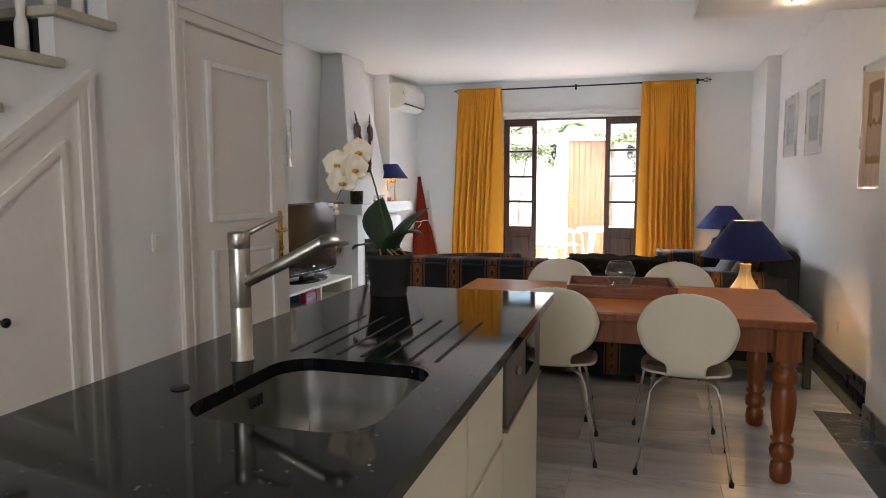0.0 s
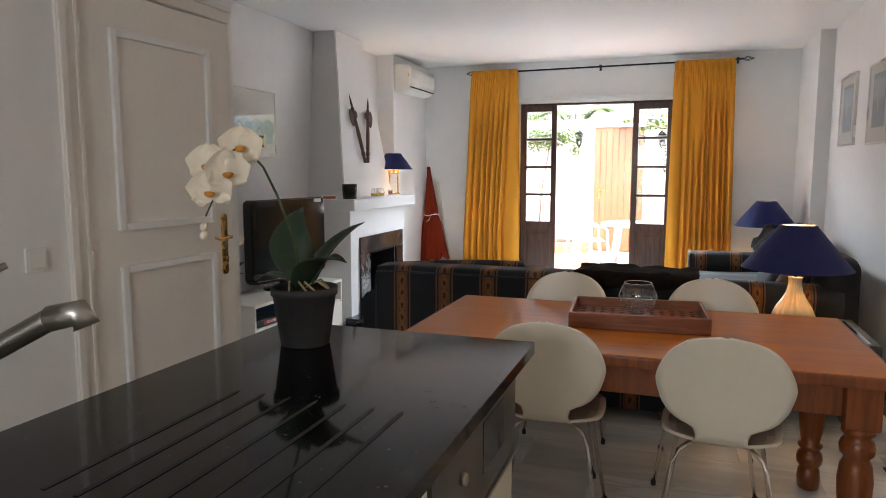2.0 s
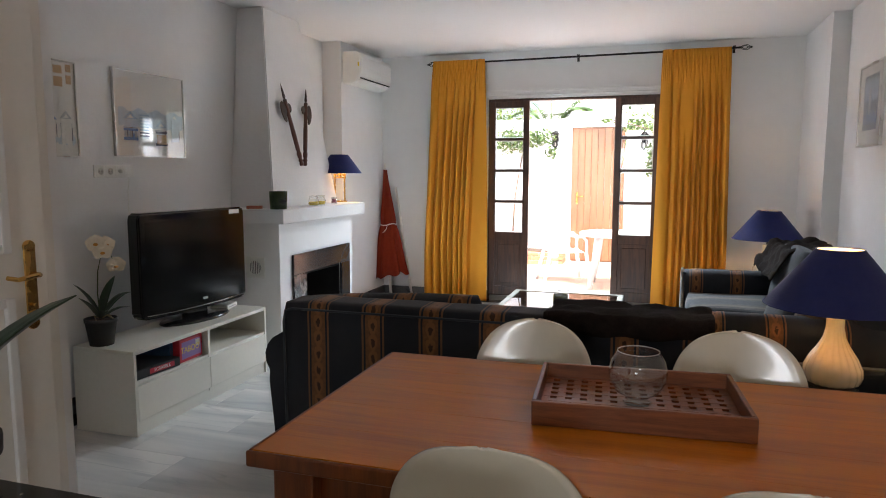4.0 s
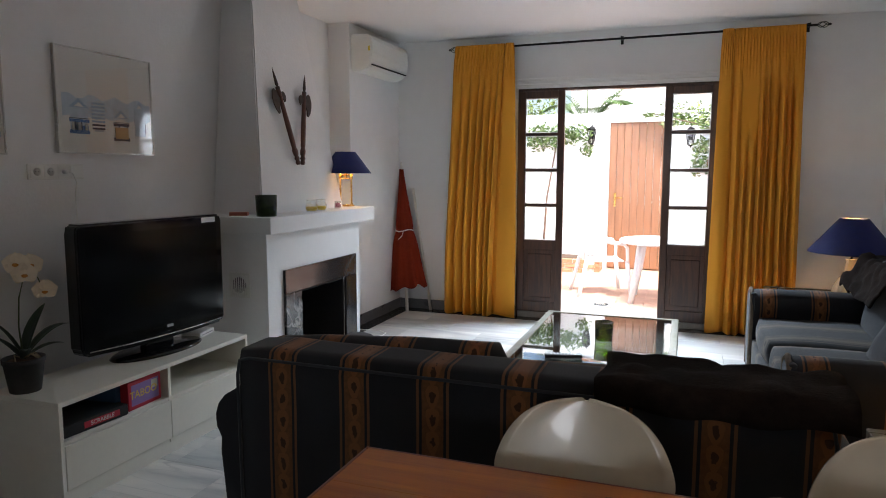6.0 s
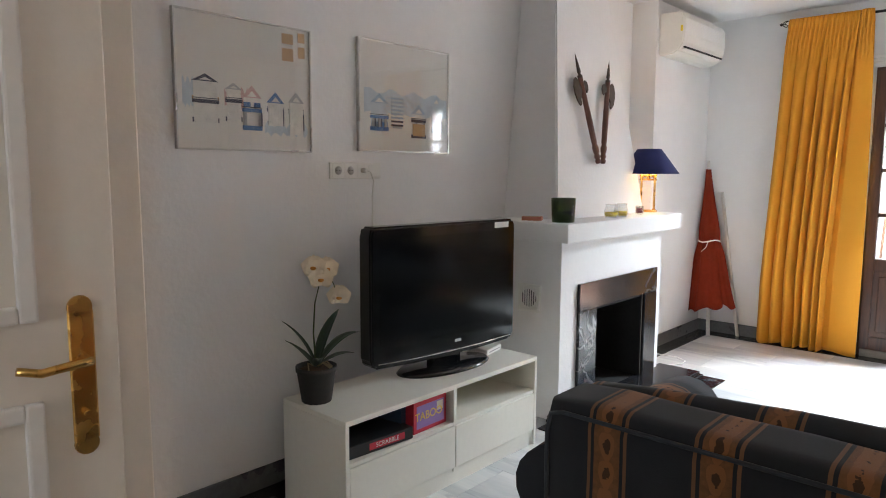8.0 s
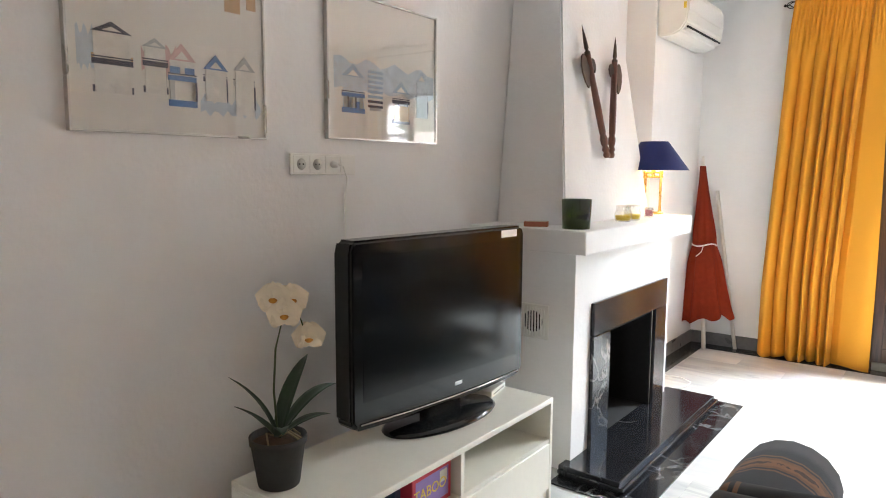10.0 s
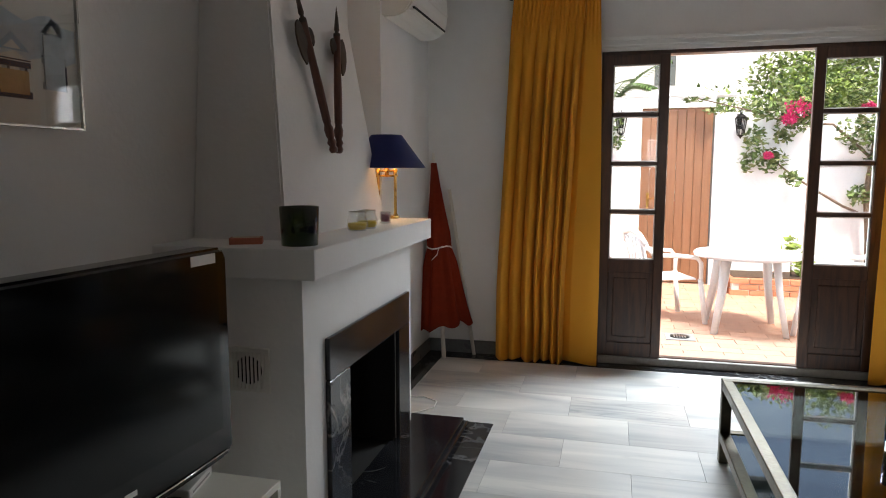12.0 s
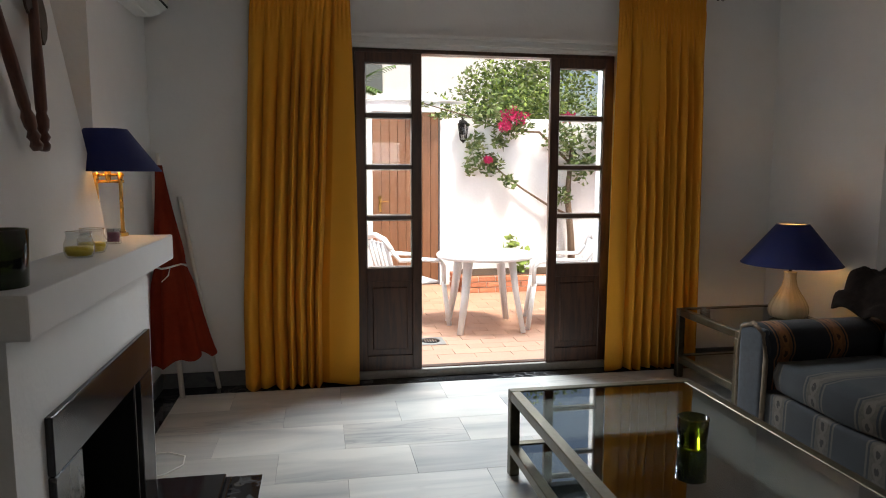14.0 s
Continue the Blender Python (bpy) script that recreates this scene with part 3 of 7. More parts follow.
part("lever", bm, BRASS, plate)
bm = bmesh.new()
tube(bm, [(0.004, 0.736, 0.945), (0.022, 0.736, 0.945)], 0.006, 8)
part("key", bm, BRASS, plate)

# under-stair cupboard door with sloping top
cup = thing("cupboard_door", pose(1.17, -6.72, 0), "white under-stair cupboard door with sloping top", "door")
cup["kind"] = "structure"
SL = 0.735
bm = bmesh.new()
prism(bm, [(-1.3, 0.02), (-0.06, 0.02), (-0.06, 1.655), (-1.3, 1.655 - 1.24 * SL)], 0.0, 0.012, "x")
part("door_leaf", bm, WHITE, cup)
for w0, w1, d in ((0.0, 0.022, 0.03), (0.022, 0.045, 0.02), (0.045, 0.07, 0.026)):
    part("casing_post", prism(bmesh.new(), [(-w1, 0), (-w0, 0), (-w0, 1.755 - w0 * 0.6), (-w1, 1.755 - w1 * 0.9)], 0, d, "x"), WHITE, cup)
    part("casing_rake", prism(bmesh.new(), [(-1.4, 1.755 - 1.4 * SL - w1 * 1.25), (-w0, 1.755 - w1 * 1.25), (-w0, 1.755 - w0 * 1.25), (-1.4, 1.755 - 1.4 * SL - w0 * 1.25)], 0.0, d + 0.001, "x"), WHITE, cup, "sloping casing moulding")
bm = bmesh.new()
prism(bm, [(-0.16, 0.15), (-0.135, 0.15), (-0.135, 1.48), (-0.16, 1.445)], 0.012, 0.024, "x")
prism(bm, [(-1.2, 1.48 - 1.065 * SL - 0.035), (-0.135, 1.445), (-0.135, 1.48), (-1.2, 1.48 - 1.065 * SL)], 0.012, 0.0245, "x")
part("moulding", bm, WHITE, cup)
bm = bmesh.new()
lathe(bm, [(0.008, 0), (0.008, 0.015), (0.017, 0.022), (0.017, 0.03), (0.006, 0.036)], 14, pose(0.012, -0.435, 0.86, 0, 90))
part("knob", bm, IRON, cup, "dark round knob")

# staircase: capped steps and balusters
stair = thing("staircase", pose(0, 0, 0), "white staircase with stone treads and white turned balusters", "staircase")
CAP = mat("beige_stone_tread", (0.50, 0.46, 0.37), 0.5, vary=0.12, scale=10)
for i in range(4):
    y1, z = -6.585 - i * 0.26, 1.922 - i * 0.185
    part("tread", B(((0.06, y1 - 0.30, z), (1.20, y1, z + 0.035)), bevel=0.006, seg=2), CAP, stair)
    # All risers but the top one are flat black.
    part("riser", B(((0.06, y1 - 0.02, z + 0.036), (1.1, y1 - 0.004, z + 0.18))), FLATBLACK if i else PLASTER, stair)
    for k, dy in enumerate((-0.06, -0.19)):
        bm = bmesh.new()
        prof = [(0.024, 0), (0.024, 0.12), (0.014, 0.15), (0.022, 0.22), (0.016, 0.34), (0.02, 0.5), (0.014, 0.6), (0.024, 0.64), (0.024, 0.76)]
        lathe(bm, prof, 12, pose(1.07, y1 + dy, z + 0.035))
        part("baluster", bm, WHITE, stair)
bm = bmesh.new()
tube(bm, [(1.07, -7.7, 1.9), (1.07, -6.55, 1.9 + 1.15 * 0.711)], 0.028, 10)
part("handrail", bm, WHITE, stair)

# light switch and sockets
sw = thing("light_switch", pose(1.17, -6.37, 1.062), "white square wall switch beside the hall door", "light switch")
part("plate", B(((0, -0.042, -0.042), (0.009, 0.042, 0.042)), bevel=0.003), WHITEPLASTIC, sw)
part("rocker", B(((0.009, -0.03, -0.028), (0.013, 0.032, 0.028)), bevel=0.002), WHITEPLASTIC, sw)

# patio doors: frame, two fixed leaves, two folded-out leaves
frame_ob = thing("door_frame", pose(0, 0, 0), "dark brown wooden frame of the patio doors", "door frame")
frame_ob["kind"] = "structure"
part("post", B(((1.43, 0.03, 0), (1.455, 0.12, 2.16)), bevel=0.003), DARKWOOD, frame_ob)
part("post", B(((3.175, 0.03, 0), (3.2, 0.12, 2.16)), bevel=0.003), DARKWOOD, frame_ob)
part("head", B(((1.455, 0.03, 2.135), (3.175, 0.12, 2.16)), bevel=0.003), DARKWOOD, frame_ob)
part("threshold", B(((1.455, 0.0, 0.004), (3.175, 0.035, 0.058)), bevel=0.003), mat("pale_worn_threshold", (0.35, 0.33, 0.3), 0.5, 0.2, vary=0.2), frame_ob, "pale worn threshold strip")
part("threshold_rail", B(((1.455, 0.035, 0.004), (3.175, 0.09, 0.064)), bevel=0.003), DARKWOOD, frame_ob)
part("outer_sill", B(((1.455, 0.09, -0.02), (3.175, 0.304, 0.035)), bevel=0.003), PATIOTILE, frame_ob, "terracotta outer sill")


def leaf(x, y, turn, width, label, flip=1):
    ob = thing("patio_door_leaf", pose(x, y, 0.062, 0, 0, turn), label, "door", "patio door leaves")
    ob["kind"] = "structure"
    h, st = 2.07, 0.062
    gx0, gx1 = st * flip, (width - st) * flip

    def bx(x0, x1, z0, z1, y0=-0.018, y1=0.018, bev=0.003):
        return B(((min(x0, x1), y0, z0), (max(x0, x1), y1, z1)), bevel=bev)
    part("stile", bx(0, gx0, 0, h), DARKWOOD, ob)
    part("stile", bx(gx1, width * flip, 0, h), DARKWOOD, ob)
    part("rail", bx(gx0, gx1, 2.005, h), DARKWOOD, ob)
    part("rail", bx(gx0, gx1, 0, 0.10), DARKWOOD, ob)
    part("rail", bx(gx0, gx1, 0.60, 0.69), DARKWOOD, ob)
    part("panel", bx(gx0, gx1, 0.10, 0.60, -0.008, 0.008), DARKWOOD, ob, "sunk wooden panel")
    part("panel_field", bx(gx0 + flip * 0.035, gx1 - flip * 0.035, 0.14, 0.56, -0.016, 0.016, 0.006), DARKWOOD, ob)
    zs = [0.69 + i * (2.005 - 0.69) / 4 for i in range(5)]
    for i in range(4):
        if i:
            part("glazing_bar", bx(gx0, gx1, zs[i] - 0.013, zs[i] + 0.013, -0.012, 0.012), DARKWOOD, ob)
        pn = part("pane", bx(gx0, gx1, zs[i] + 0.013 * (i > 0), zs[i + 1] - 0.013 * (i < 3), -0.002, 0.002, 0), WINDOWGLASS, ob, "clear glass pane")
        pn.visible_shadow = False
        bd = bmesh.new()
        z0, z1 = zs[i] + 0.013 * (i > 0), zs[i + 1] - 0.013 * (i < 3)
        a0, a1 = min(gx0, gx1), max(gx0, gx1)
        for lo, hi in (((a0, 0.003, z0), (a0 + 0.008, 0.012, z1)), ((a1 - 0.008, 0.003, z0), (a1, 0.012, z1)), ((a0 + 0.008, 0.003, z0), (a1 - 0.008, 0.012, z0 + 0.008)), ((a0 + 0.008, 0.003, z1 - 0.008), (a1 - 0.008, 0.012, z1))):
            box(bd, lo, hi)
        part("bead", bd, TRIM, ob, "pale putty bead")
    return ob


leaf(1.447, 0.018, 0, 0.425, "closed dark brown half-glazed patio door leaf")
leaf(2.742, 0.018, 0, 0.44, "closed dark brown half-glazed patio door leaf")

# patio ground, walls and gate
PZ = -0.04
structure("ground", B(((-60, 4.26, -0.6), (60, 120, -0.06))), mat("dry_ground", (0.25, 0.2, 0.14), 0.9, vary=0.2, scale=1), "dry earth beyond the patio")
wallp = structure("wall_patio", B(((-2.5, 4.0, -0.5), (1.85, 4.25, 2.25)), ((2.70, 4.0, -0.5), (6.2, 4.25, 2.05)), ((1.85, 4.0, 2.115), (2.70, 4.25, 2.25))), PATIOWALL, "whitewashed patio wall with a gate")

# ---- dining area ----


def grid_mesh(bm, fn, nu, nv, closed_u=False):
    rows = [[bm.verts.new(fn(i / (nu if closed_u else nu - 1), j / (nv - 1))) for i in range(nu)] for j in range(nv)]
    for j in range(nv - 1):
        for i in range(nu if closed_u else nu - 1):
            f = bm.faces.new((rows[j][i], rows[j][(i + 1) % nu], rows[j + 1][(i + 1) % nu], rows[j + 1][i]))
            f.smooth = True
    return bm


def interp(t, pts):
    for (a, *va), (b, *vb) in zip(pts, pts[1:]):
        if t <= b:
            k = (t - a) / (b - a) if b > a else 0
            k = k * k * (3 - 2 * k) * 0.4 + k * 0.6
            return [p + (q - p) * k for p, q in zip(va, vb)]
    return list(pts[-1][1:])


def dining_chair():
    ob = thing("dining_chair", pose(0, 0, 0), "white moulded plywood chair with pinched waist and chrome legs", "chair", "chairs round the dining table")
    side = [(0, 0.20, 0.425), (0.08, 0.19, 0.438), (0.25, 0.06, 0.44), (0.42, -0.10, 0.443), (0.5, -0.165, 0.455), (0.56, -0.195, 0.49), (0.62, -0.21, 0.53), (0.8, -0.245, 0.68), (1.0, -0.285, 0.835)]

    def width(v):
        seat = 0.205 * math.sqrt(max(0, 1 - abs((v - 0.25) / 0.255) ** 3.2)) if v < 0.5 else 0
        back = 0.212 * math.sqrt(max(0, 1 - ((v - 0.795) / 0.205) ** 2)) if v > 0.59 else 0
        waist = 0.08 + 0.16 * abs(v - 0.55) if 0.36 < v < 0.72 else 0
        return (seat ** 5 + back ** 5 + waist ** 5) ** 0.2

    def fn(u, v):
        v = 0.0003 + 0.9994 * (0.5 - 0.5 * math.cos(math.pi * v))
        y, z = interp(v, side)
        w = width(v)
        s = 2 * u - 1
        dip = 0.012 * s * s * (w / 0.2)
        return Vector((w * s, y + (dip * 1.6 if v > 0.55 else 0), z + (dip if v < 0.5 else 0)))
    bm = grid_mesh(bmesh.new(), fn, 17, 90)
    for f in bm.faces:
        c = f.calc_center_median()
        f.material_index = 1 if c.z < 0.4495 and c.y > -0.135 else 0
    sh = part("shell", bm, (SHELL, SHELLEDGE), ob, "white back flowing into a taupe seat", smooth=True)
    so = sh.modifiers.new("thick", "SOLIDIFY")
    so.thickness, so.offset, so.use_rim = 0.011, 0.0, True
    for sx in (-1, 1):
        for sy in (-1, 1):
            bm = bmesh.new()
            tube(bm, [(0.05 * sx, 0.03 * sy, 0.425), (0.10 * sx, 0.09 * sy, 0.42), (0.135 * sx, 0.125 * sy, 0.40), (0.15 * sx, 0.14 * sy, 0.36), (0.205 * sx, 0.20 * sy, 0.012)], 0.008, 10)
            lg = part("leg", bm, CHROME, ob, "bent chrome tube leg")
            bm = bmesh.new()
            lathe(bm, [(0.011, 0), (0.011, 0.02), (0.008, 0.024)], 10, pose(0.2055 * sx, 0.2005 * sy, 0))
            part("foot", bm, FLATBLACK, lg)
    bm = bmesh.new()
    lathe(bm, [(0.075, 0.418), (0.075, 0.43)], 20)
    part("mount", bm, BLACKPLASTIC, ob)
    return ob


chair0 = dining_chair()
chair0.matrix_world = pose(2.825, -5.56, 0, 0, 0, 3) @ Matrix.Diagonal((0.985, 1.0, 1.02, 1))
copy_thing(chair0, pose(3.43, -5.585, 0, 0, 0, -3))
copy_thing(chair0, pose(2.745, -4.945, 0, 0, 0, 180))
copy_thing(chair0, pose(3.415, -4.935, 0, 0, 0, 177))

table = thing("dining_table", pose(3.09, -5.30, 0), "orange varnished pine dining table with thick turned legs", "table")
TX, TY, TZ = 0.83, 0.45, 0.738
for i in range(5):
    y0 = -TY + i * 2 * TY / 5
    bm = B(((-TX, y0 + 0.0002, TZ - 0.036), (TX, y0 + 2 * TY / 5 - 0.0002, TZ)), bevel=0.0005)
    part("plank", bm, PINE, table)
bm = bmesh.new()
for lo, hi in (((-TX - 0.012, -TY - 0.012, TZ - 0.04), (TX + 0.012, -TY, TZ - 0.001)), ((-TX - 0.012, TY, TZ - 0.04), (TX + 0.012, TY + 0.012, TZ - 0.001)), ((-TX - 0.012, -TY, TZ - 0.04), (-TX, TY, TZ - 0.001)), ((TX, -TY, TZ - 0.04), (TX + 0.012, TY, TZ - 0.001))):
    box(bm, lo, hi, 0.007, 3)
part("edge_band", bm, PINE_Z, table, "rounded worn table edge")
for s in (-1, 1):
    # Aprons take the darker pine, the shade below the top in its colour.
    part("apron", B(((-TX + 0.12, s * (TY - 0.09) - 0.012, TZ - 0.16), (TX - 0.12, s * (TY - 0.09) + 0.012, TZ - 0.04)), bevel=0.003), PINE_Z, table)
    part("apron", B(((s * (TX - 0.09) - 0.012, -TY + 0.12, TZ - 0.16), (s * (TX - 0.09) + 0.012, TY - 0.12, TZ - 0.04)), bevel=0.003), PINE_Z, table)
LEG = [(0.03, 0), (0.042, 0.01), (0.047, 0.05), (0.042, 0.09), (0.034, 0.10), (0.048, 0.115), (0.052, 0.14), (0.046, 0.165), (0.033, 0.175), (0.047, 0.19), (0.049, 0.20), (0.036, 0.21), (0.043, 0.25), (0.051, 0.32), (0.053, 0.37), (0.047, 0.42), (0.036, 0.445), (0.05, 0.46), (0.053, 0.485), (0.047, 0.505), (0.036, 0.515), (0.05, 0.53), (0.05, 0.55)]
for sx in (-1, 1):
    for sy in (-1, 1):
        bm = lathe(bmesh.new(), LEG, 22, pose(sx * (TX - 0.085), sy * (TY - 0.085), 0))
        box(bm, (sx * (TX - 0.085) - 0.052, sy * (TY - 0.085) - 0.052, 0.55), (sx * (TX - 0.085) + 0.052, sy * (TY - 0.085) + 0.052, TZ - 0.04), 0.004)
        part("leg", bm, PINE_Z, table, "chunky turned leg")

tray = thing("serving_tray", pose(3.115, -5.20, TZ + 0.001, 0, 0, 4), "brown wooden tray with a lattice base on the dining table", "tray")
for lo, hi in (((-0.27, -0.185, 0), (0.27, -0.172, 0.064)), ((-0.27, 0.172, 0), (0.27, 0.185, 0.064)), ((-0.27, -0.172, 0), (-0.257, 0.172, 0.064)), ((0.257, -0.172, 0), (0.27, 0.172, 0.064))):
    part("side", B((lo, hi), bevel=0.002), TRAYWOOD, tray)
part("base", B(((-0.257, -0.172, 0), (0.257, 0.172, 0.004))), BLACKPLASTIC, tray, "dark base under the lattice")
bm = bmesh.new()
for i in range(13):
    x = -0.246 + i * 0.041
    box(bm, (x - 0.011, -0.172, 0.016), (x + 0.011, 0.172, 0.022))
for i in range(9):
    y = -0.16 + i * 0.04
    box(bm, (-0.257, y - 0.010, 0.0165), (0.257, y + 0.010, 0.0225))
part("lattice", bm, PINE_Z, tray, "orange wooden lattice")

bowl = thing("glass_bowl", pose(3.115, -5.215, TZ + 0.0236), "clear round glass bowl standing in the tray", "bowl")
prof = [(0.0, 0.0), (0.036, 0.0), (0.038, 0.004), (0.012, 0.012), (0.03, 0.018), (0.058, 0.035), (0.074, 0.065), (0.078, 0.09), (0.070, 0.12), (0.056, 0.144), (0.054, 0.146), (0.0535, 0.143)]
bm = bmesh.new()
lathe(bm, prof, 40)
bmesh.ops.delete(bm, geom=[f for f in bm.faces if len(f.verts) > 10 and f.calc_center_median().z > 0.1], context="FACES")
part("bowl", bm, CLEARGLASS, bowl)
part("rim", tube(bmesh.new(), [(0.055 * math.cos(a * math.pi / 20), 0.055 * math.sin(a * math.pi / 20), 0.145) for a in range(41)], 0.0014, 6), CHROME, bowl, "bright glass rim")

# ---- kitchen counter ----
CX0, CX1, CY0, CY1, CZ = 2.13, 2.905, -9.6, -6.31, 0.906
SX0, SX1, SY0, SY1 = 2.415, 2.79, -7.86, -7.43


def rounded(x0, x1, y0, y1, r, n=6):
    out = []
    for cx, cy, a0 in ((x1 - r, y1 - r, 0), (x0 + r, y1 - r, 90), (x0 + r, y0 + r, 180), (x1 - r, y0 + r, 270)):
        for k in range(n + 1):
            a = radians(a0 + 90 * k / n)
            out.append((cx + r * math.cos(a), cy + r * math.sin(a)))
    return out


def slab_with_hole(bm, outer, hole, z0, z1):
    for z, flip in ((z1, False), (z0, True)):
        edges = []
        for ring in (outer, hole):
            vs = [bm.verts.new((x, y, z)) for x, y in ring]
            edges += [bm.edges.new((vs[i], vs[(i + 1) % len(vs)])) for i in range(len(vs))]
        bmesh.ops.triangle_fill(bm, use_beauty=True, edges=edges)
    for ring in (outer, hole):
        a = [bm.verts.new((x, y, z0)) for x, y in ring]
        b = [bm.verts.new((x, y, z1)) for x, y in ring]
        for i in range(len(ring)):
            bm.faces.new((a[i], a[(i + 1) % len(ring)], b[(i + 1) % len(ring)], b[i]))
    bmesh.ops.remove_doubles(bm, verts=bm.verts, dist=0.0001)
    return bm


hole = rounded(SX0, SX1, SY0, SY1, 0.085)
bm = slab_with_hole(bmesh.new(), rounded(CX0, CX1, CY0, CY1, 0.008, 2), hole, CZ - 0.03, CZ)
worktop = solid("worktop", bm, GRANITE, "polished black granite worktop with sink cutout and drainer", "worktop")
# Drainer grooves are not cut: black strips carry their shade.
for i in range(7):
    x = 2.395 + i * 0.0625
    bm = bmesh.new()
    prism(bm, [(x - 0.0045, -7.385), (x + 0.0045, -7.385), (x + 0.0045, -6.93), (x, -6.915), (x - 0.0045, -6.93)], CZ + 0.0006, CZ + 0.0012, "z")
    part("drainer_groove", bm, FLATBLACK, worktop, "flat black strip for the shade in a drainer groove")

sink = thing("sink", pose(0, 0, 0), "undermounted stainless steel sink bowl in the granite worktop", "sink")
bm = bmesh.new()
levels = [(0.004, CZ - 0.031), (0.004, CZ - 0.034), (-0.002, CZ - 0.10), (-0.006, CZ - 0.17), (-0.02, CZ - 0.195), (-0.05, CZ - 0.205)]
rings = [[bm.verts.new((x, y, z)) for x, y in rounded(SX0 - g, SX1 + g, SY0 - g, SY1 + g, 0.085)] for g, z in levels]
for a, b in zip(rings, rings[1:]):
    for i in range(len(a)):
        f = bm.faces.new((a[i], a[(i + 1) % len(a)], b[(i + 1) % len(a)], b[i]))
        f.smooth = True
bm.faces.new(rings[-1])
part("bowl", bm, SINKSTEEL, sink)
part("drain", lathe(bmesh.new(), [(0.0, 0.003), (0.03, 0.003), (0.045, 0.006), (0.045, 0.0)], 24, pose(2.6, -7.64, CZ - 0.2045)), CHROME, sink, "chrome waste")
# Raised black bars paint the dark inside the overflow slots.
bm = bmesh.new()
for k in range(4):
    box(bm, (SX0 + 0.001, -7.60 + k * 0.012, CZ - 0.075), (SX0 + 0.004, -7.595 + k * 0.012, CZ - 0.05))
part("overflow", bm, FLATBLACK, sink, "black bars for the shade in the overflow slots")

tap = thing("kitchen_tap", pose(2.325, -7.49, CZ), "brushed steel single-lever kitchen tap with raked spout", "tap")
part("body", lathe(bmesh.new(), [(0.027, 0), (0.027, 0.004), (0.0245, 0.006), (0.0245, 0.125), (0.0235, 0.127), (0.0245, 0.129), (0.0245, 0.262), (0.0235, 0.264), (0.0255, 0.266), (0.0255, 0.298), (0.023, 0.302), (0.0, 0.303)], 28), STEEL, tap)
bm = bmesh.new()
tube(bm, [(0.015, 0, 0.185), (0.10, 0.015, 0.228), (0.19, 0.032, 0.276), (0.205, 0.035, 0.283)], 0.0145, 16)
tube(bm, [(0.195, 0.033, 0.279), (0.235, 0.041, 0.288), (0.242, 0.043, 0.27)], 0.0165, 14)
part("spout", bm, STEEL, tap)
bm = bmesh.new()
tube(bm, [(0.012, 0.012, 0.296), (0.045, 0.045, 0.318), (0.072, 0.075, 0.335)], 0.007, 10, 0.005)
part("lever", bm, STEEL, tap)
solid("counter_cap", lathe(bmesh.new(), [(0.0, 0.003), (0.018, 0.003), (0.02, 0.0)], 20), FLATBLACK, "round black plug set in the worktop", "plug", m=pose(2.33, -7.72, CZ + 0.0005))


def base_unit(y0, y1, fronts, label):
    ob = thing("base_cabinet", pose(2.17, (y0 + y1) / 2, 0), label, "cabinet", "kitchen base units")
    h = (y1 - y0) / 2
    part("body", B(((0, -h + 0.001, 0.1), (0.66, h - 0.001, 0.70))), CABINET, ob)
    part("body_rail", B(((0.62, -h + 0.001, 0.70), (0.66, h - 0.001, 0.87))), CABINET, ob)
    part("back_rail", B(((0.0, -h + 0.001, 0.70), (0.02, h - 0.001, 0.87))), CABINET, ob)
    part("plinth", B(((0.03, -h, 0), (0.6, h, 0.1))), CABINET, ob)
    for z0, z1 in fronts:
        dr = part("drawer_front", B(((0.661, -h + 0.004, z0), (0.68, h - 0.004, z1 - 0.012)), bevel=0.002), CABINET, ob)
        part("grip", B(((0.661, -h + 0.004, z1 - 0.012), (0.668, h - 0.004, z1 - 0.002))), BLACKPLASTIC, dr, "dark finger groove")
    return ob


base_unit(-7.40, -6.995, ((0.1, 0.30), (0.305, 0.58), (0.585, 0.862)), "cream kitchen drawer unit under the worktop")
base_unit(-8.2, -7.405, ((0.1, 0.58), (0.585, 0.862)), "cream kitchen sink unit under the worktop")
base_unit(-9.55, -8.205, ((0.1, 0.58), (0.585, 0.862)), "cream kitchen unit under the worktop")
dw = thing("dishwasher", pose(2.17, -6.66, 0), "built-in appliance with grey metal control panel and cream front", "dishwasher")
part("body", B(((0, -0.325, 0.1), (0.655, 0.325, 0.87))), CABINET, dw)
part("plinth", B(((0.03, -0.32, 0), (0.6, 0.32, 0.1))), CABINET, dw)
part("front", B(((0.656, -0.326, 0.1), (0.68, 0.326, 0.595)), bevel=0.002), CABINET, dw)
pn = part("control_panel", B(((0.656, -0.326, 0.612), (0.688, 0.326, 0.862)), bevel=0.004), mat("grey_brushed_panel", (0.16, 0.155, 0.15), 0.35, 0.8, vary=0.08), dw, "dark grey brushed metal control panel")
part("knob", lathe(bmesh.new(), [(0.014, 0), (0.013, 0.012), (0.0, 0.012)], 16, pose(0.688, -0.16, 0.74, 0, 90)), STEEL, pn)
part("display", B(((0.688, 0.0, 0.68), (0.690, 0.19, 0.80))), TVBLACK, pn, "black display window")
part("panel_trim", B(((0.657, -0.326, 0.598), (0.692, 0.326, 0.609))), STEEL, dw)

# ---- sofas ----


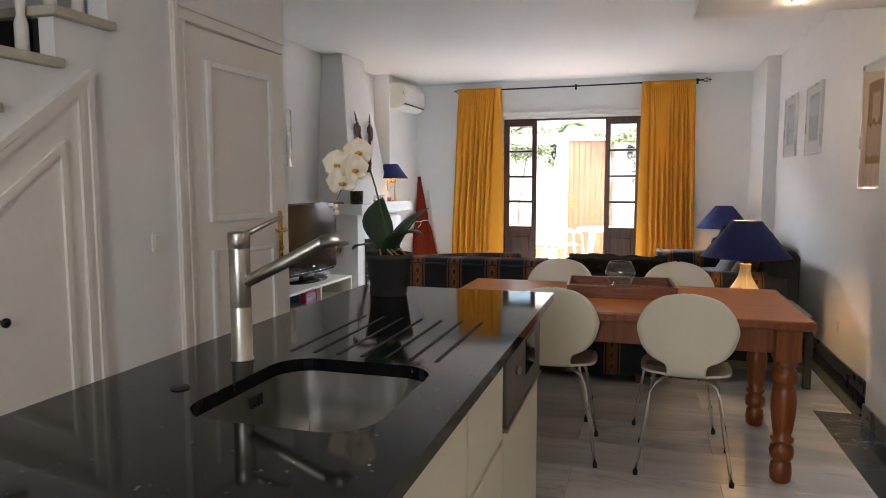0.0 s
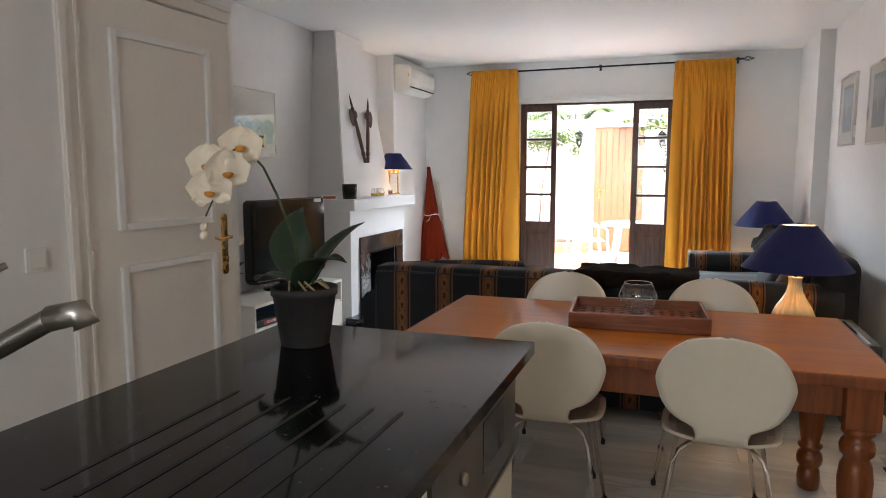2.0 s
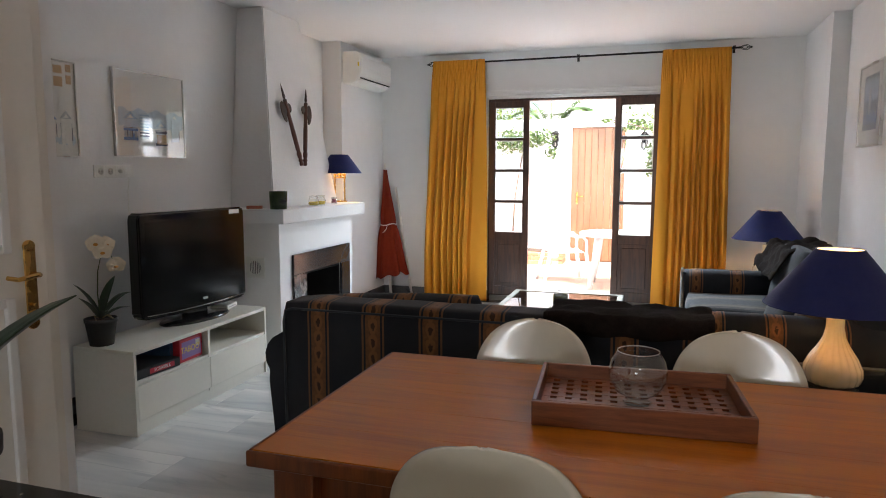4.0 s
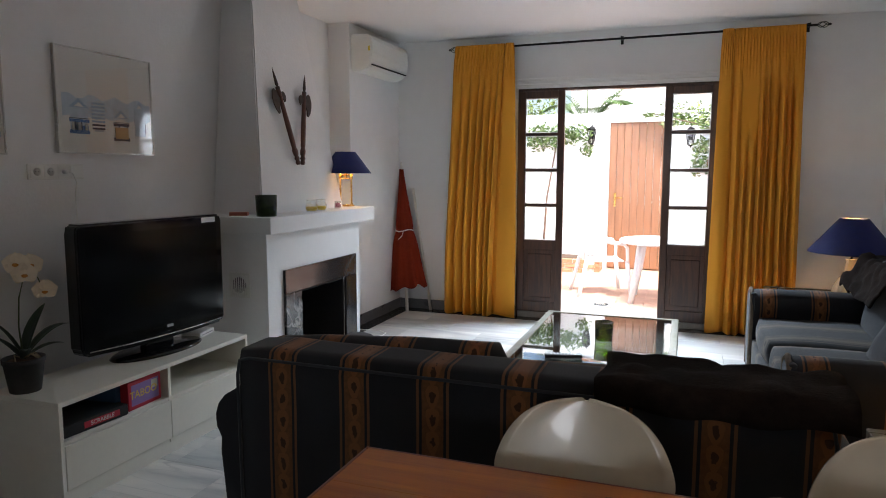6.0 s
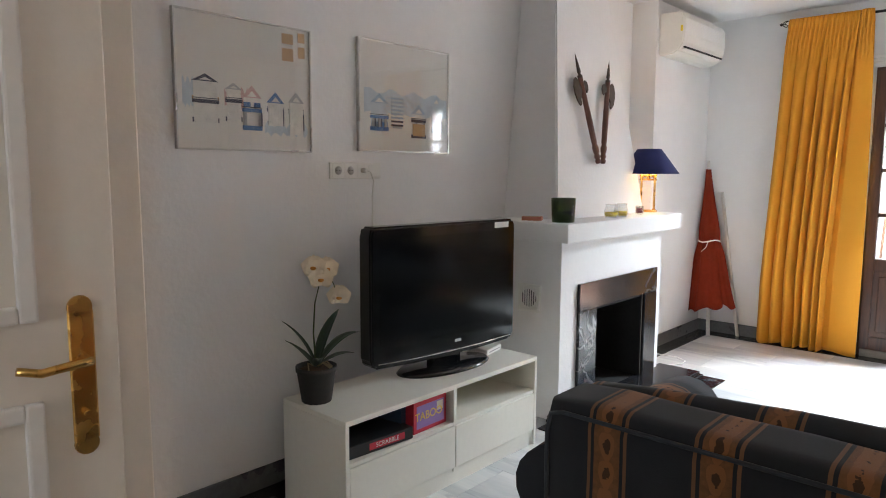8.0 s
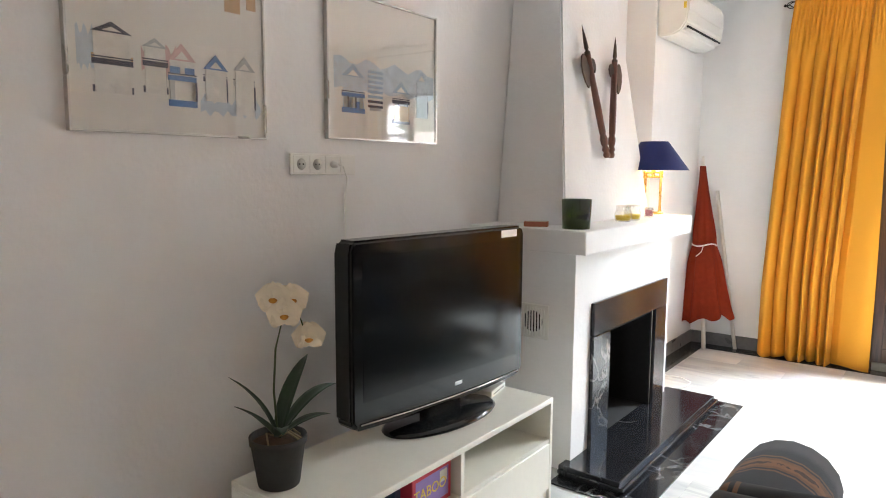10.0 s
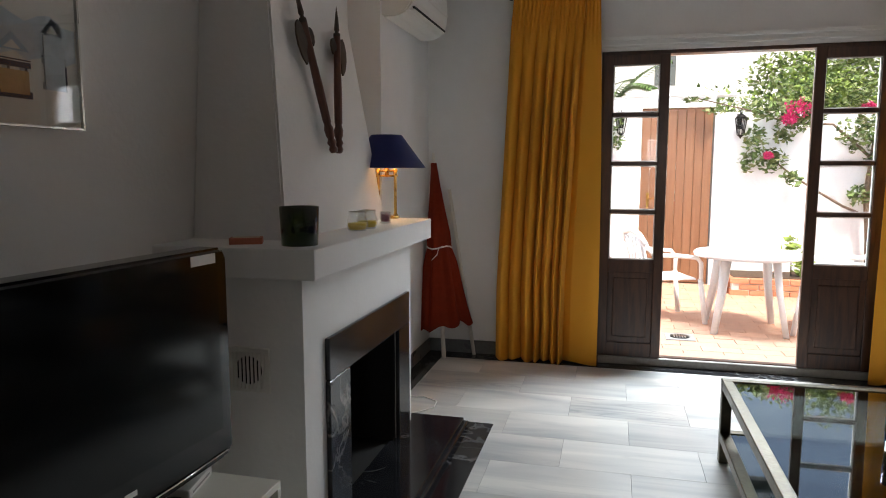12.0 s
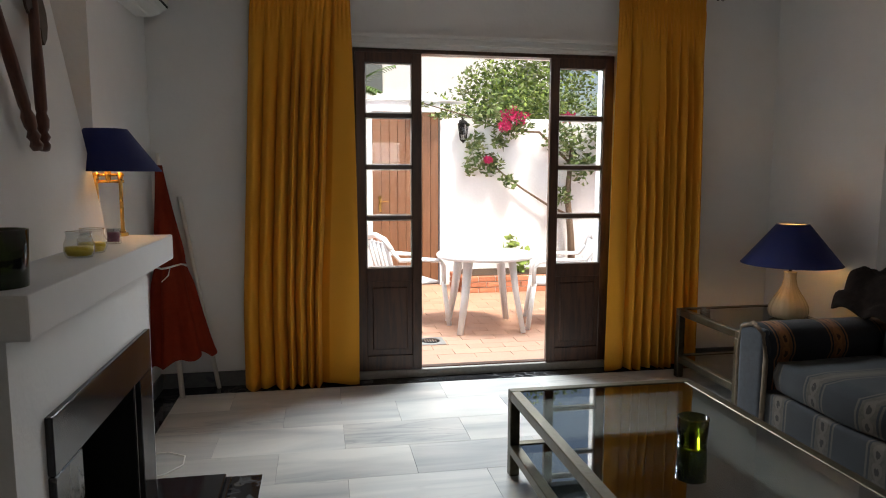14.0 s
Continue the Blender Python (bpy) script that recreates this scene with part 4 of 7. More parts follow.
def cushion(name, size, m, material, par=None, label="", puff=0.5, category="cushion", seed=1):
    """A soft pillow: a bulged box with pinched corners."""
    sx, sy, sz = size
    bm = bmesh.new()
    bmesh.ops.create_cube(bm, size=2)
    bmesh.ops.subdivide_edges(bm, edges=bm.edges[:], cuts=7, use_grid_fill=True)
    for v in bm.verts:
        x, y, z = v.co
        e = max(abs(x), abs(y))
        k = (1 - puff) + puff * math.sqrt(max(0, 1 - (abs(x) ** 2.6))) * math.sqrt(max(0, 1 - (abs(y) ** 2.6)))
        pin = 1 - 0.07 * (abs(x) * abs(y)) ** 2 + 0.02 * e
        w = noise.noise(Vector((x * 1.7 + seed * 7, y * 1.7, z * 1.2))) * 0.06
        v.co = Vector((x * sx * pin * (1 - 0.04 * z * z), y * sy * pin * (1 - 0.04 * z * z), z * sz * k + w * sz * 2))
    for f in bm.faces:
        f.smooth = True
    if par is not None:
        return part(name, bm, material, par, label, at=m)
    return solid(name, bm, material, label, category, m=m)


def soft_block(lo, hi, r, wob=0.006, seed=0):
    """A padded block with rounded edges and a slightly uneven surface."""
    lo, hi = Vector(lo), Vector(hi)
    bm = bmesh.new()
    bmesh.ops.create_cube(bm, size=1)
    bmesh.ops.subdivide_edges(bm, edges=bm.edges[:], cuts=11, use_grid_fill=True)
    c, d = (lo + hi) / 2, (hi - lo) / 2
    for v in bm.verts:
        p = Vector((v.co.x * 2 * d.x, v.co.y * 2 * d.y, v.co.z * 2 * d.z))
        inner = Vector([max(-(d[i] - r), min(d[i] - r, p[i])) for i in range(3)])
        off = p - inner
        if off.length > r:
            p = inner + off.normalized() * r
        p += Vector((1, 1, 1)) * (noise.noise((p + c) * 4 + Vector((seed, 0, 0))) * wob)
        v.co = p + c
    for f in bm.faces:
        f.smooth = True
    return bm


def rolled_arm(y0, y1, x0, x1, top, r):
    """Scroll arm along y: upright slab that curls outward at the top."""
    cx = (x0 + x1) / 2
    out = [(x0 + 0.05, 0.06), (x0 + 0.035, 0.25), (x0 + 0.02, top - 2.0 * r)]
    for k in range(13):
        a = radians(215 - k * 250 / 12)
        out.append((cx + (x1 - x0) / 2 * math.cos(a), top - r + r * math.sin(a)))
    out += [(x1 - 0.03, top - 1.9 * r), (x1 - 0.02, 0.06)]
    bm = bmesh.new()
    n = 9
    rows = []
    for j in range(n):
        y = y0 + (y1 - y0) * j / (n - 1)
        sc = 0.97 if j in (0, n - 1) else 1.0
        rows.append([bm.verts.new((cx + (x - cx) * sc, y, 0.06 + (z - 0.06) * (1 - (1 - sc) * 0.4))) for x, z in out])
    for a, b in zip(rows, rows[1:]):
        for i in range(len(out)):
            f = bm.faces.new((a[i], a[(i + 1) % len(out)], b[(i + 1) % len(out)], b[i]))
            f.smooth = True
    bm.faces.new(rows[0])
    bm.faces.new(rows[-1])
    return bm


sofa = thing("sofa", pose(2.43, -4.37, 0), "dark blue and gold striped fabric sofa, back to the dining table", "sofa", "striped sofas")
part("back", soft_block((-0.92, 0.0, 0.05), (0.92, 0.22, 0.80), 0.045, 0.005), SOFA_X, sofa)
bm = bmesh.new()
tube(bm, [(-0.90, 0.0, 0.08), (-0.905, -0.001, 0.70), (-0.895, -0.001, 0.752), (-0.86, 0.0, 0.762), (0.86, 0.0, 0.762), (0.895, -0.001, 0.752), (0.905, -0.001, 0.70), (0.90, 0.0, 0.08)], 0.006, 6)
part("piping", bm, BLUECLOTH, sofa, "dark piped seam")
part("arm", rolled_arm(0.02, 0.92, -1.025, -0.765, 0.65, 0.12), SOFA_Y, sofa)
part("arm", rolled_arm(0.02, 0.92, 0.765, 1.025, 0.65, 0.12), SOFA_Y, sofa)
part("seat_base", soft_block((-0.80, 0.15, 0.06), (0.80, 0.90, 0.30), 0.04), SOFA_X, sofa)
for i, sx in enumerate((-0.37, 0.37)):
    cushion("seat_cushion", (0.365, 0.34, 0.085), pose(sx, 0.56, 0.375), SEATCLOTH, sofa, puff=0.25, seed=i)
cushion("back_cushion", (0.46, 0.215, 0.10), pose(-0.465, 0.315, 0.602, 112, -3, 1), SOFA_X, sofa, "striped bolster cushion with dark piping", puff=0.6, seed=5)
cushion("back_cushion", (0.46, 0.21, 0.085), pose(0.43, 0.335, 0.575, 112, 0, -1), FLORAL, sofa, puff=0.6, seed=6)
for sx in (-0.8, 0.8):
    for sy in (0.08, 0.82):
        part("foot", B(((sx - 0.03, sy - 0.03, 0), (sx + 0.03, sy + 0.03, 0.06)), bevel=0.004), DARKWOOD, sofa)

sofa2 = thing("sofa", pose(3.86, -2.20, 0), "dark blue striped fabric sofa with faded blue seat along the wall", "sofa", "striped sofas")
part("back", soft_block((0.28, -0.98, 0.05), (0.56, 0.98, 0.80), 0.09, 0.006, 4), SOFA_Y, sofa2)
for y0, y1 in ((-1.02, -0.78), (0.74, 1.00)):
    bm = rolled_arm(-0.46, 0.44, y0, y1, 0.62, 0.11)
    bmesh.ops.transform(bm, matrix=Matrix(((0, -1, 0, 0), (1, 0, 0, 0), (0, 0, 1, 0), (0, 0, 0, 1))) @ Matrix(((1, 0, 0, 0), (0, -1, 0, 0), (0, 0, 1, 0), (0, 0, 0, 1))), verts=bm.verts)
    part("arm", bm, striped_cloth("striped_upholstery_arm", 0, 0.30, 0.75, (0.011, 0.012, 0.016), 0.34), sofa2)
    yc = (y0 + y1) / 2
    part("arm_front", soft_block((-0.485, y0 + 0.03, 0.05), (-0.44, y1 - 0.03, 0.60), 0.02), BLUECLOTH, sofa2, "slate blue arm facing")
    bm = bmesh.new()
    tube(bm, [(-0.475, y0 + 0.03, 0.08), (-0.475, y0 + 0.02, 0.45), (-0.475, y0 + 0.045, 0.58), (-0.475, yc, 0.615), (-0.475, y1 - 0.045, 0.58), (-0.475, y1 - 0.02, 0.45), (-0.475, y1 - 0.03, 0.08)], 0.013, 8)
    part("piping", bm, PIPING, sofa2, "pale fringed piping")
part("seat_base", soft_block((-0.47, -0.80, 0.05), (0.4, 0.80, 0.30), 0.03), SEATCLOTH, sofa2)
for i, sy in enumerate((-0.38, 0.38)):
    cushion("seat_cushion", (0.40, 0.385, 0.09), pose(-0.06, sy, 0.375), SEATCLOTH, sofa2, "faded blue patterned seat cushion", puff=0.22, seed=i + 11)
    cushion("back_cushion", (0.25, 0.36, 0.10), pose(0.24, sy, 0.62, 0, -76, 0), BLUECLOTH, sofa2, puff=0.45, seed=i + 15)
for sx in (-0.4, 0.45):
    for sy in (-0.9, 0.9):
        part("foot", B(((sx - 0.03, sy - 0.03, 0), (sx + 0.03, sy + 0.03, 0.055)), bevel=0.004), DARKWOOD, sofa2)
cushion("cushion", (0.2, 0.2, 0.07), pose(3.98, -2.55, 0.62, 0, -58, 8), BLUECLOTH, None, "slate blue patterned cushion on the sofa", 0.6, seed=21)
cushion("cushion", (0.2, 0.2, 0.08), pose(4.02, -2.93, 0.60, 0, -60, -14), FLORAL, None, "brown floral cushion on the sofa", 0.6, seed=22)

# ---- throws ----


def throw(name, x0, x1, y0, y1, over, label, seed=0, n=34):
    """Cloth laid over a height profile, with folds."""
    def fn(u, v):
        x, y = x0 + (x1 - x0) * u, y0 + (y1 - y0) * v
        f = noise.noise(Vector((x * 5, y * 5, seed))) * 0.03 + noise.noise(Vector((x * 13, y * 9, seed + 3))) * 0.014
        jag = noise.noise(Vector((u * 4, v * 4, seed + 9))) * 0.04
        return over(x + jag * (u - 0.5), y + jag * (v - 0.5), abs(f) + 0.006)
    bm = grid_mesh(bmesh.new(), fn, n, n)
    ob = solid(name, bm, THROW, label, "throw", smooth=True)
    so = ob.modifiers.new("thick", "SOLIDIFY")
    so.thickness, so.offset = 0.012, 1.0
    return ob


def over_back(x, y, f):
    k = (y + 4.37)
    if k < 0:
        return Vector((x, -4.377 - f * 0.6, 0.80 + k + f * 0.3))
    if k < 0.24:
        return Vector((x, -4.37 + k, 0.802 + f * 0.9))
    return Vector((x, -4.13 + (k - 0.24) * 0.45, 0.815 - (k - 0.24) * 0.75 + f))


throw("throw_blanket", 2.74, 3.38, -4.43, -3.85, over_back, "dark brown throw crumpled over the sofa back", 2)


def over_side(x, y, f):
    k = 4.42 - x
    if k < 0.36:
        return Vector((x, y, 0.815 + f * 2.6))
    return Vector((4.06 - (k - 0.36) * 0.5 - f, y, 0.815 - (k - 0.36) * 0.9 + f * 2))


throw("throw_blanket", 3.84, 4.40, -1.95, -1.22, over_side, "dark brown throw draped over the sofa back", 6)

# ---- lamps on side tables ----


def side_table(m, sx, sy, h, label):
    ob = thing("side_table", m, label, "side table", "metal and glass tables")
    b = 0.045
    for x in (-1, 1):
        for y in (-1, 1):
            part("leg", B(((x * (sx - b / 2) - b / 2, y * (sy - b / 2) - b / 2, 0), (x * (sx - b / 2) + b / 2, y * (sy - b / 2) + b / 2, h - 0.045)), bevel=0.003), TABLEMETAL, ob)
    for z in (h, 0.15):
        for y in (-1, 1):
            part("rail", B(((-sx, y * (sy - b / 2) - b / 2, z - 0.045), (sx, y * (sy - b / 2) + b / 2, z)), bevel=0.003) if z == h else B(((-sx + b, y * (sy - b / 2) - b / 2, z - 0.045), (sx - b, y * (sy - b / 2) + b / 2, z)), bevel=0.003), TABLEMETAL, ob)
            part("rail", B(((y * (sx - b / 2) - b / 2, -sy + b, z - 0.045), (y * (sx - b / 2) + b / 2, sy - b, z)), bevel=0.003), TABLEMETAL, ob)
        g = part("glass_top" if z == h else "glass_shelf", B(((-sx + b, -sy + b, z - 0.014), (sx - b, sy - b, z - 0.004))), TABLEGLASS, ob, "smoked glass panel")
    return ob


side_table(pose(3.92, -0.60, 0), 0.35, 0.35, 0.47, "dark metal side table with smoked glass by the curtain")
side_table(pose(3.94, -3.83, 0), 0.34, 0.33, 0.47, "dark metal side table with smoked glass behind the sofa")


def table_lamp(m, label):
    ob = thing("table_lamp", m, label, "table lamp", "navy shaded ceramic lamps")
    prof = [(0.0, 0.0), (0.085, 0.0), (0.108, 0.012), (0.118, 0.04), (0.115, 0.075), (0.095, 0.12), (0.065, 0.165), (0.045, 0.205), (0.036, 0.25), (0.036, 0.285), (0.04, 0.29), (0.034, 0.295), (0.0, 0.295)]
    bm = bmesh.new()
    lathe(bm, prof, 80, flute=20, depth=0.05)
    part("base", bm, CERAMIC, ob, "fluted cream ceramic bottle base")
    part("stem", lathe(bmesh.new(), [(0.009, 0.295), (0.009, 0.40), (0.014, 0.40), (0.014, 0.44)], 12), IRON, ob)
    sh = part("shade", lathe(bmesh.new(), [(0.288, 0.345), (0.29, 0.343), (0.0935, 0.590), (0.0925, 0.588)], 48), SHADE, ob, "navy cone shade")
    sh.data.materials.append(SHADEIN)
    bm = bmesh.new()
    for prof2 in ([(0.29, 0.343), (0.0935, 0.59)], [(0.286, 0.345), (0.0905, 0.588)]):
        rings = [[bm.verts.new((r * math.cos(2 * math.pi * i / 48), r * math.sin(2 * math.pi * i / 48), z)) for i in range(48)] for r, z in prof2]
        for i in range(48):
            f = bm.faces.new((rings[0][i], rings[0][(i + 1) % 48], rings[1][(i + 1) % 48], rings[1][i]))
            f.smooth = True
            f.material_index = 0 if prof2[0][0] > 0.288 else 1
    sh.data.clear_geometry()
    bm.to_mesh(sh.data)
    bm.free()
    bm = bmesh.new()
    for rr, zz in ((0.289, 0.344), (0.092, 0.589)):
        ring = [(rr * math.cos(a * math.pi / 20), rr * math.sin(a * math.pi / 20), zz) for a in range(41)]
        tube(bm, ring, 0.003, 6)
    part("shade_trim", bm, SHADE, sh)
    bm = bmesh.new()
    for k in range(3):
        a = k * 2.094
        tube(bm, [(0.012 * math.cos(a), 0.012 * math.sin(a), 0.445), (0.09 * math.cos(a), 0.09 * math.sin(a), 0.575)], 0.002, 6)
    part("shade_carrier", bm, BRASS, sh)
    part("bulb", lathe(bmesh.new(), [(0.0, 0.44), (0.014, 0.442), (0.02, 0.47), (0.03, 0.495), (0.026, 0.52), (0.0, 0.53)], 16), BULB, ob)
    return ob


lampB = table_lamp(pose(4.10, -0.66, 0.471), "cream ceramic table lamp with navy cone shade, switched on")
copy_thing(lampB, pose(3.91, -3.83, 0.471))
for x, y, e in ((4.10, -0.66, 4.0), (3.91, -3.83, 10.0)):
    lamp("table_lamp_bulb_light", "POINT", pose(x, y, 0.98), e, (1, 0.58, 0.26), 0.03)

# ---- coffee table ----
ct = side_table(pose(2.49, -2.185, 0), 0.445, 0.69, 0.40, "low dark metal coffee table with glass top and shelf")
ct.name, ct["category"] = "coffee_table", "coffee table"

# ---- curtains and rod ----


def curtain(x0, x1, xb0, xb1, label, seed, folds, flat, flat_right):
    ob = thing("curtain", pose(0, 0, 0), label, "curtain", "mustard curtains")
    rnd = random.Random(seed)
    ph = [rnd.uniform(0, 6.28) for _ in range(6)]
    edges = [0]
    while len(edges) <= folds:
        edges.append(edges[-1] + rnd.uniform(0.6, 1.5))
    warp = [e / edges[-1] for e in edges]
    start = [rnd.choice((0.02, 0.05, 0.08, 0.2, 0.3)) for _ in range(folds)]
    depth = [rnd.uniform(0.75, 1.25) for _ in range(folds)]

    def fn(u, v):
        """Gathered heading, deep folds over most of the width and a flat panel on the door side."""
        z = 2.565 - v * 2.55
        q = u if flat_right else 1 - u
        spread = min(1, v * 1.25) ** 0.7
        panel = 0.16 + (flat - 0.16) * min(1, v * 1.3) ** 0.8
        if q < 0.78:
            k = q / 0.78
            i = next(j for j in range(folds) if k <= warp[j + 1] + 1e-9)
            f = (k - warp[i]) / (warp[i + 1] - warp[i])
            grow = max(0.0, min(1.0, (v - start[i]) / 0.22))
            w = (abs(math.sin(math.pi * f)) ** 0.62 * 2 - 1) * depth[i] * grow * (0.036 + 0.012 * v)
            side = 0.006 * math.sin(2 * math.pi * f) * grow
            s = (1 - panel) * k
        else:
            k = (q - 0.78) / 0.22
            w = 0.018 * math.sin(math.pi * k) + 0.012 * math.sin(k * 5 + v * 4 + ph[1]) * v - 0.03 * (1 - min(1, k * 5))
            side, s = 0.0, 1 - panel + panel * k
        s += side
        head = max(0.0, 1 - v / 0.16)
        gather = 0.011 * math.sin(2 * math.pi * q * folds * 3.1 + ph[2]) * head * (0.35 if v < 0.018 else 1)
        pinch = 0.012 * math.exp(-((v - 0.034) / 0.012) ** 2)
        s = s if flat_right else 1 - s
        l, r = x0 + (xb0 - x0) * spread, x1 + (xb1 - x1) * spread
        x = l + (r - l) * s + 0.008 * v * math.sin(ph[3] + v * 4 + u * 6)
        y = -0.085 - w - gather + pinch + 0.010 * math.sin(v * 5 + ph[4] + u * 4) * v
        return Vector((x, y, z + (0.010 * math.sin(q * 21 + ph[5]) if v > 0.98 else 0)))
    bm = grid_mesh(bmesh.new(), fn, 26 * 11, 60)
    cl = part("cloth", bm, CURTAIN, ob, smooth=True)
    so = cl.modifiers.new("thick", "SOLIDIFY")
    so.thickness = 0.003

    def tape(u, v):
        q = fn(u, 0.032 + v * 0.006)
        return Vector((q.x, q.y - 0.004, q.z))
    part("heading_tape", grid_mesh(bmesh.new(), tape, 26 * 11, 3), CURTAIN, ob, smooth=True)
    for i in range(9):
        u = (i + 0.5) / 9
        x = x0 + (x1 - x0) * u
        bm = bmesh.new()
        tube(bm, [(x + 0.02 * math.cos(a * math.pi / 6), -0.06 + 0.004 * math.sin(a), 2.535 + 0.02 * math.sin(a * math.pi / 6)) for a in range(13)], 0.0025, 6)
        part("ring", bm, IRON, ob)
    return ob


curtain(0.845, 1.41, 0.74, 1.455, "mustard yellow pleated curtain hanging to the floor", 4, 7, 0.34, True)
curtain(3.18, 3.79, 3.14, 3.83, "mustard yellow pleated curtain hanging to the floor", 9, 9, 0.22, False)

rod = thing("curtain_rod", pose(0, 0, 0), "black wrought iron curtain rod with cage finials", "curtain rod")
part("rod", tube(bmesh.new(), [(0.87, -0.06, 2.538), (3.87, -0.06, 2.556)], 0.0095, 12), IRON, rod)
for x, s, z in ((0.87, -1, 2.538), (3.87, 1, 2.556)):
    fin = part("finial", lathe(bmesh.new(), [(0.0, 0), (0.012, 0.003), (0.008, 0.012), (0.0, 0.02)], 12, pose(x + s * 0.085, -0.06, z, 0, 90 * s)), IRON, rod, "twisted cage finial")
    for k in range(4):
        pts = []
        for j in range(9):
            q = j / 8
            a = k * math.pi / 2 + q * 2.2
            rr = 0.024 * math.sin(math.pi * q) + 0.003
            pts.append((x + s * 0.085 * q, -0.06 + rr * math.cos(a), z + rr * math.sin(a)))
        part("cage_wire", tube(bmesh.new(), pts, 0.003, 6), IRON, fin)
for x, z in ((0.93, 2.539), (2.36, 2.547), (3.82, 2.556)):
    bm = tube(bmesh.new(), [(x, 0.04, z + 0.004), (x, -0.06, z + 0.004), (x, -0.066, z + 0.02)], 0.006, 8)
    box(bm, (x - 0.012, 0.03, z - 0.035), (x + 0.012, 0.04, z + 0.035), 0.002)
    part("bracket", bm, IRON, rod)

# ---- air conditioner ----
ac = thing("air_conditioner", pose(0.2, -0.57, 2.25), "white wall-mounted split air conditioner", "air conditioner")
bm = bmesh.new()
prism(bm, [(0, 0), (0.09, 0.0), (0.15, 0.025), (0.188, 0.08), (0.195, 0.15), (0.19, 0.26), (0.17, 0.30), (0, 0.305)], -0.40, 0.40, "y")
bmesh.ops.bevel(bm, geom=[e for e in bm.edges], offset=0.01, segments=2, affect="EDGES")
part("body", bm, WHITEPLASTIC, ac)
bm = bmesh.new()
prism(bm, [(0.190, 0.135), (0.1985, 0.15), (0.194, 0.255), (0.185, 0.27)], -0.385, 0.385, "y")
fp = part("front_panel", bm, WHITEPLASTIC, ac)
for i in range(9):
    z = 0.16 + i * 0.0105
    part("grille_line", B(((0.196 - i * 0.0005, -0.37, z), (0.1995 - i * 0.0005, 0.37, z + 0.0028))), TRIM, fp)
part("louvre", B(((0.15, -0.36, 0.035), (0.188, 0.36, 0.042)), bevel=0.002), WHITEPLASTIC, ac, at=pose(0, 0, 0))
# The body has no gap here; a black strip gives its shade.
part("outlet_gap", B(((0.176, -0.365, 0.046), (0.1885, 0.365, 0.056))), FLATBLACK, ac, "black strip for the shade in the air outlet gap")
part("energy_label", B(((0.165, -0.4015, 0.16), (0.182, -0.4005, 0.20))), mat("yellow_sticker", (0.75, 0.55, 0.05), 0.5), ac, "small yellow sticker")

# ---- parasol in the corner ----
par = thing("parasol", pose(0.365, -0.15, 0), "folded brick-red parasol leaning in the corner", "parasol")
axis_top = Vector((-0.108, 0.115, 1.46))


def furl(u, v):
    """Slack furled cloth: a narrow cone with deep pleats, longer on one side at the hem."""
    p = axis_top * (0.97 - 0.83 * v)
    a = 2 * math.pi * u
    r = 0.022 + 0.168 * v ** 1.15 - 0.012 * math.exp(-((v - 0.5) / 0.05) ** 2)
    k = 1 + (0.11 * math.sin(a * 7 + v * 2.2) + 0.05 * math.sin(a * 13 + 1)) * min(1, v * 1.6)
    hem = v ** 8 * (0.10 * max(0, math.cos(a)) - 0.03 * math.cos(2 * a) + 0.02 * math.sin(a * 7))
    return p + Vector((0.012 * v + r * k * math.cos(a), r * k * 0.55 * math.sin(a), hem))


part("canopy", grid_mesh(bmesh.new(), furl, 96, 30, True), UMBRELLA, par, "brick-red folded canvas", smooth=True)
part("pole", tube(bmesh.new(), [(0, 0, 0.0), tuple(axis_top * 0.4)], 0.016, 12), WHITE, par, "white wooden pole")
part("tip", tube(bmesh.new(), [tuple(axis_top * 0.97), tuple(axis_top * 1.02)], 0.014, 10, 0.01), WHITE, par)
bm = bmesh.new()
c0 = axis_top * 0.555
tube(bm, [(c0.x + 0.006 + 0.096 * math.cos(a * math.pi / 8), c0.y + 0.054 * math.sin(a * math.pi / 8), c0.z + 0.012 * math.sin(a)) for a in range(17)], 0.006, 6)
tube(bm, [(c0.x + 0.02, c0.y - 0.058, c0.z), (c0.x + 0.01, c0.y - 0.07, c0.z - 0.05), (c0.x - 0.03, c0.y - 0.066, c0.z - 0.09)], 0.004, 6)
part("tie", bm, TRIM, par, "white tie cord")
solid("parasol_pole", tube(bmesh.new(), [(0.56, -0.005, 0.0), (0.362, 0.018, 1.225)], 0.014, 10), WHITE, "loose white parasol pole leaning in the corner", "pole")

# ---- mantel ----
MZ = 1.116
lm = thing("mantel_lamp", pose(0.375, -1.42, MZ), "brass twin-column lamp with navy shade on the mantel, switched on", "table lamp")
part("base", lathe(bmesh.new(), [(0.0, 0), (0.066, 0), (0.066, 0.010), (0.06, 0.013), (0.0, 0.014)], 28), BRASS, lm)
for sx in (-1, 1):
    part("column", lathe(bmesh.new(), [(0.011, 0.0), (0.011, 0.008), (0.0075, 0.012), (0.0075, 0.205), (0.010, 0.207), (0.010, 0.245), (0.0, 0.247)], 18, pose(0.042 * sx, 0.014 * sx, 0.012)), BRASS, lm, "slim brass column")
for zz in (0.222, 0.248):
    part("crossbar", tube(bmesh.new(), [(-0.055, -0.018, zz), (0.055, 0.018, zz)], 0.006, 10), BRASS, lm, "brass crossbar under the shade")
part("lamp_holder", lathe(bmesh.new(), [(0.009, 0.22), (0.012, 0.25), (0.012, 0.285), (0.0, 0.286)], 16), BRASS, lm)
bm = bmesh.new()
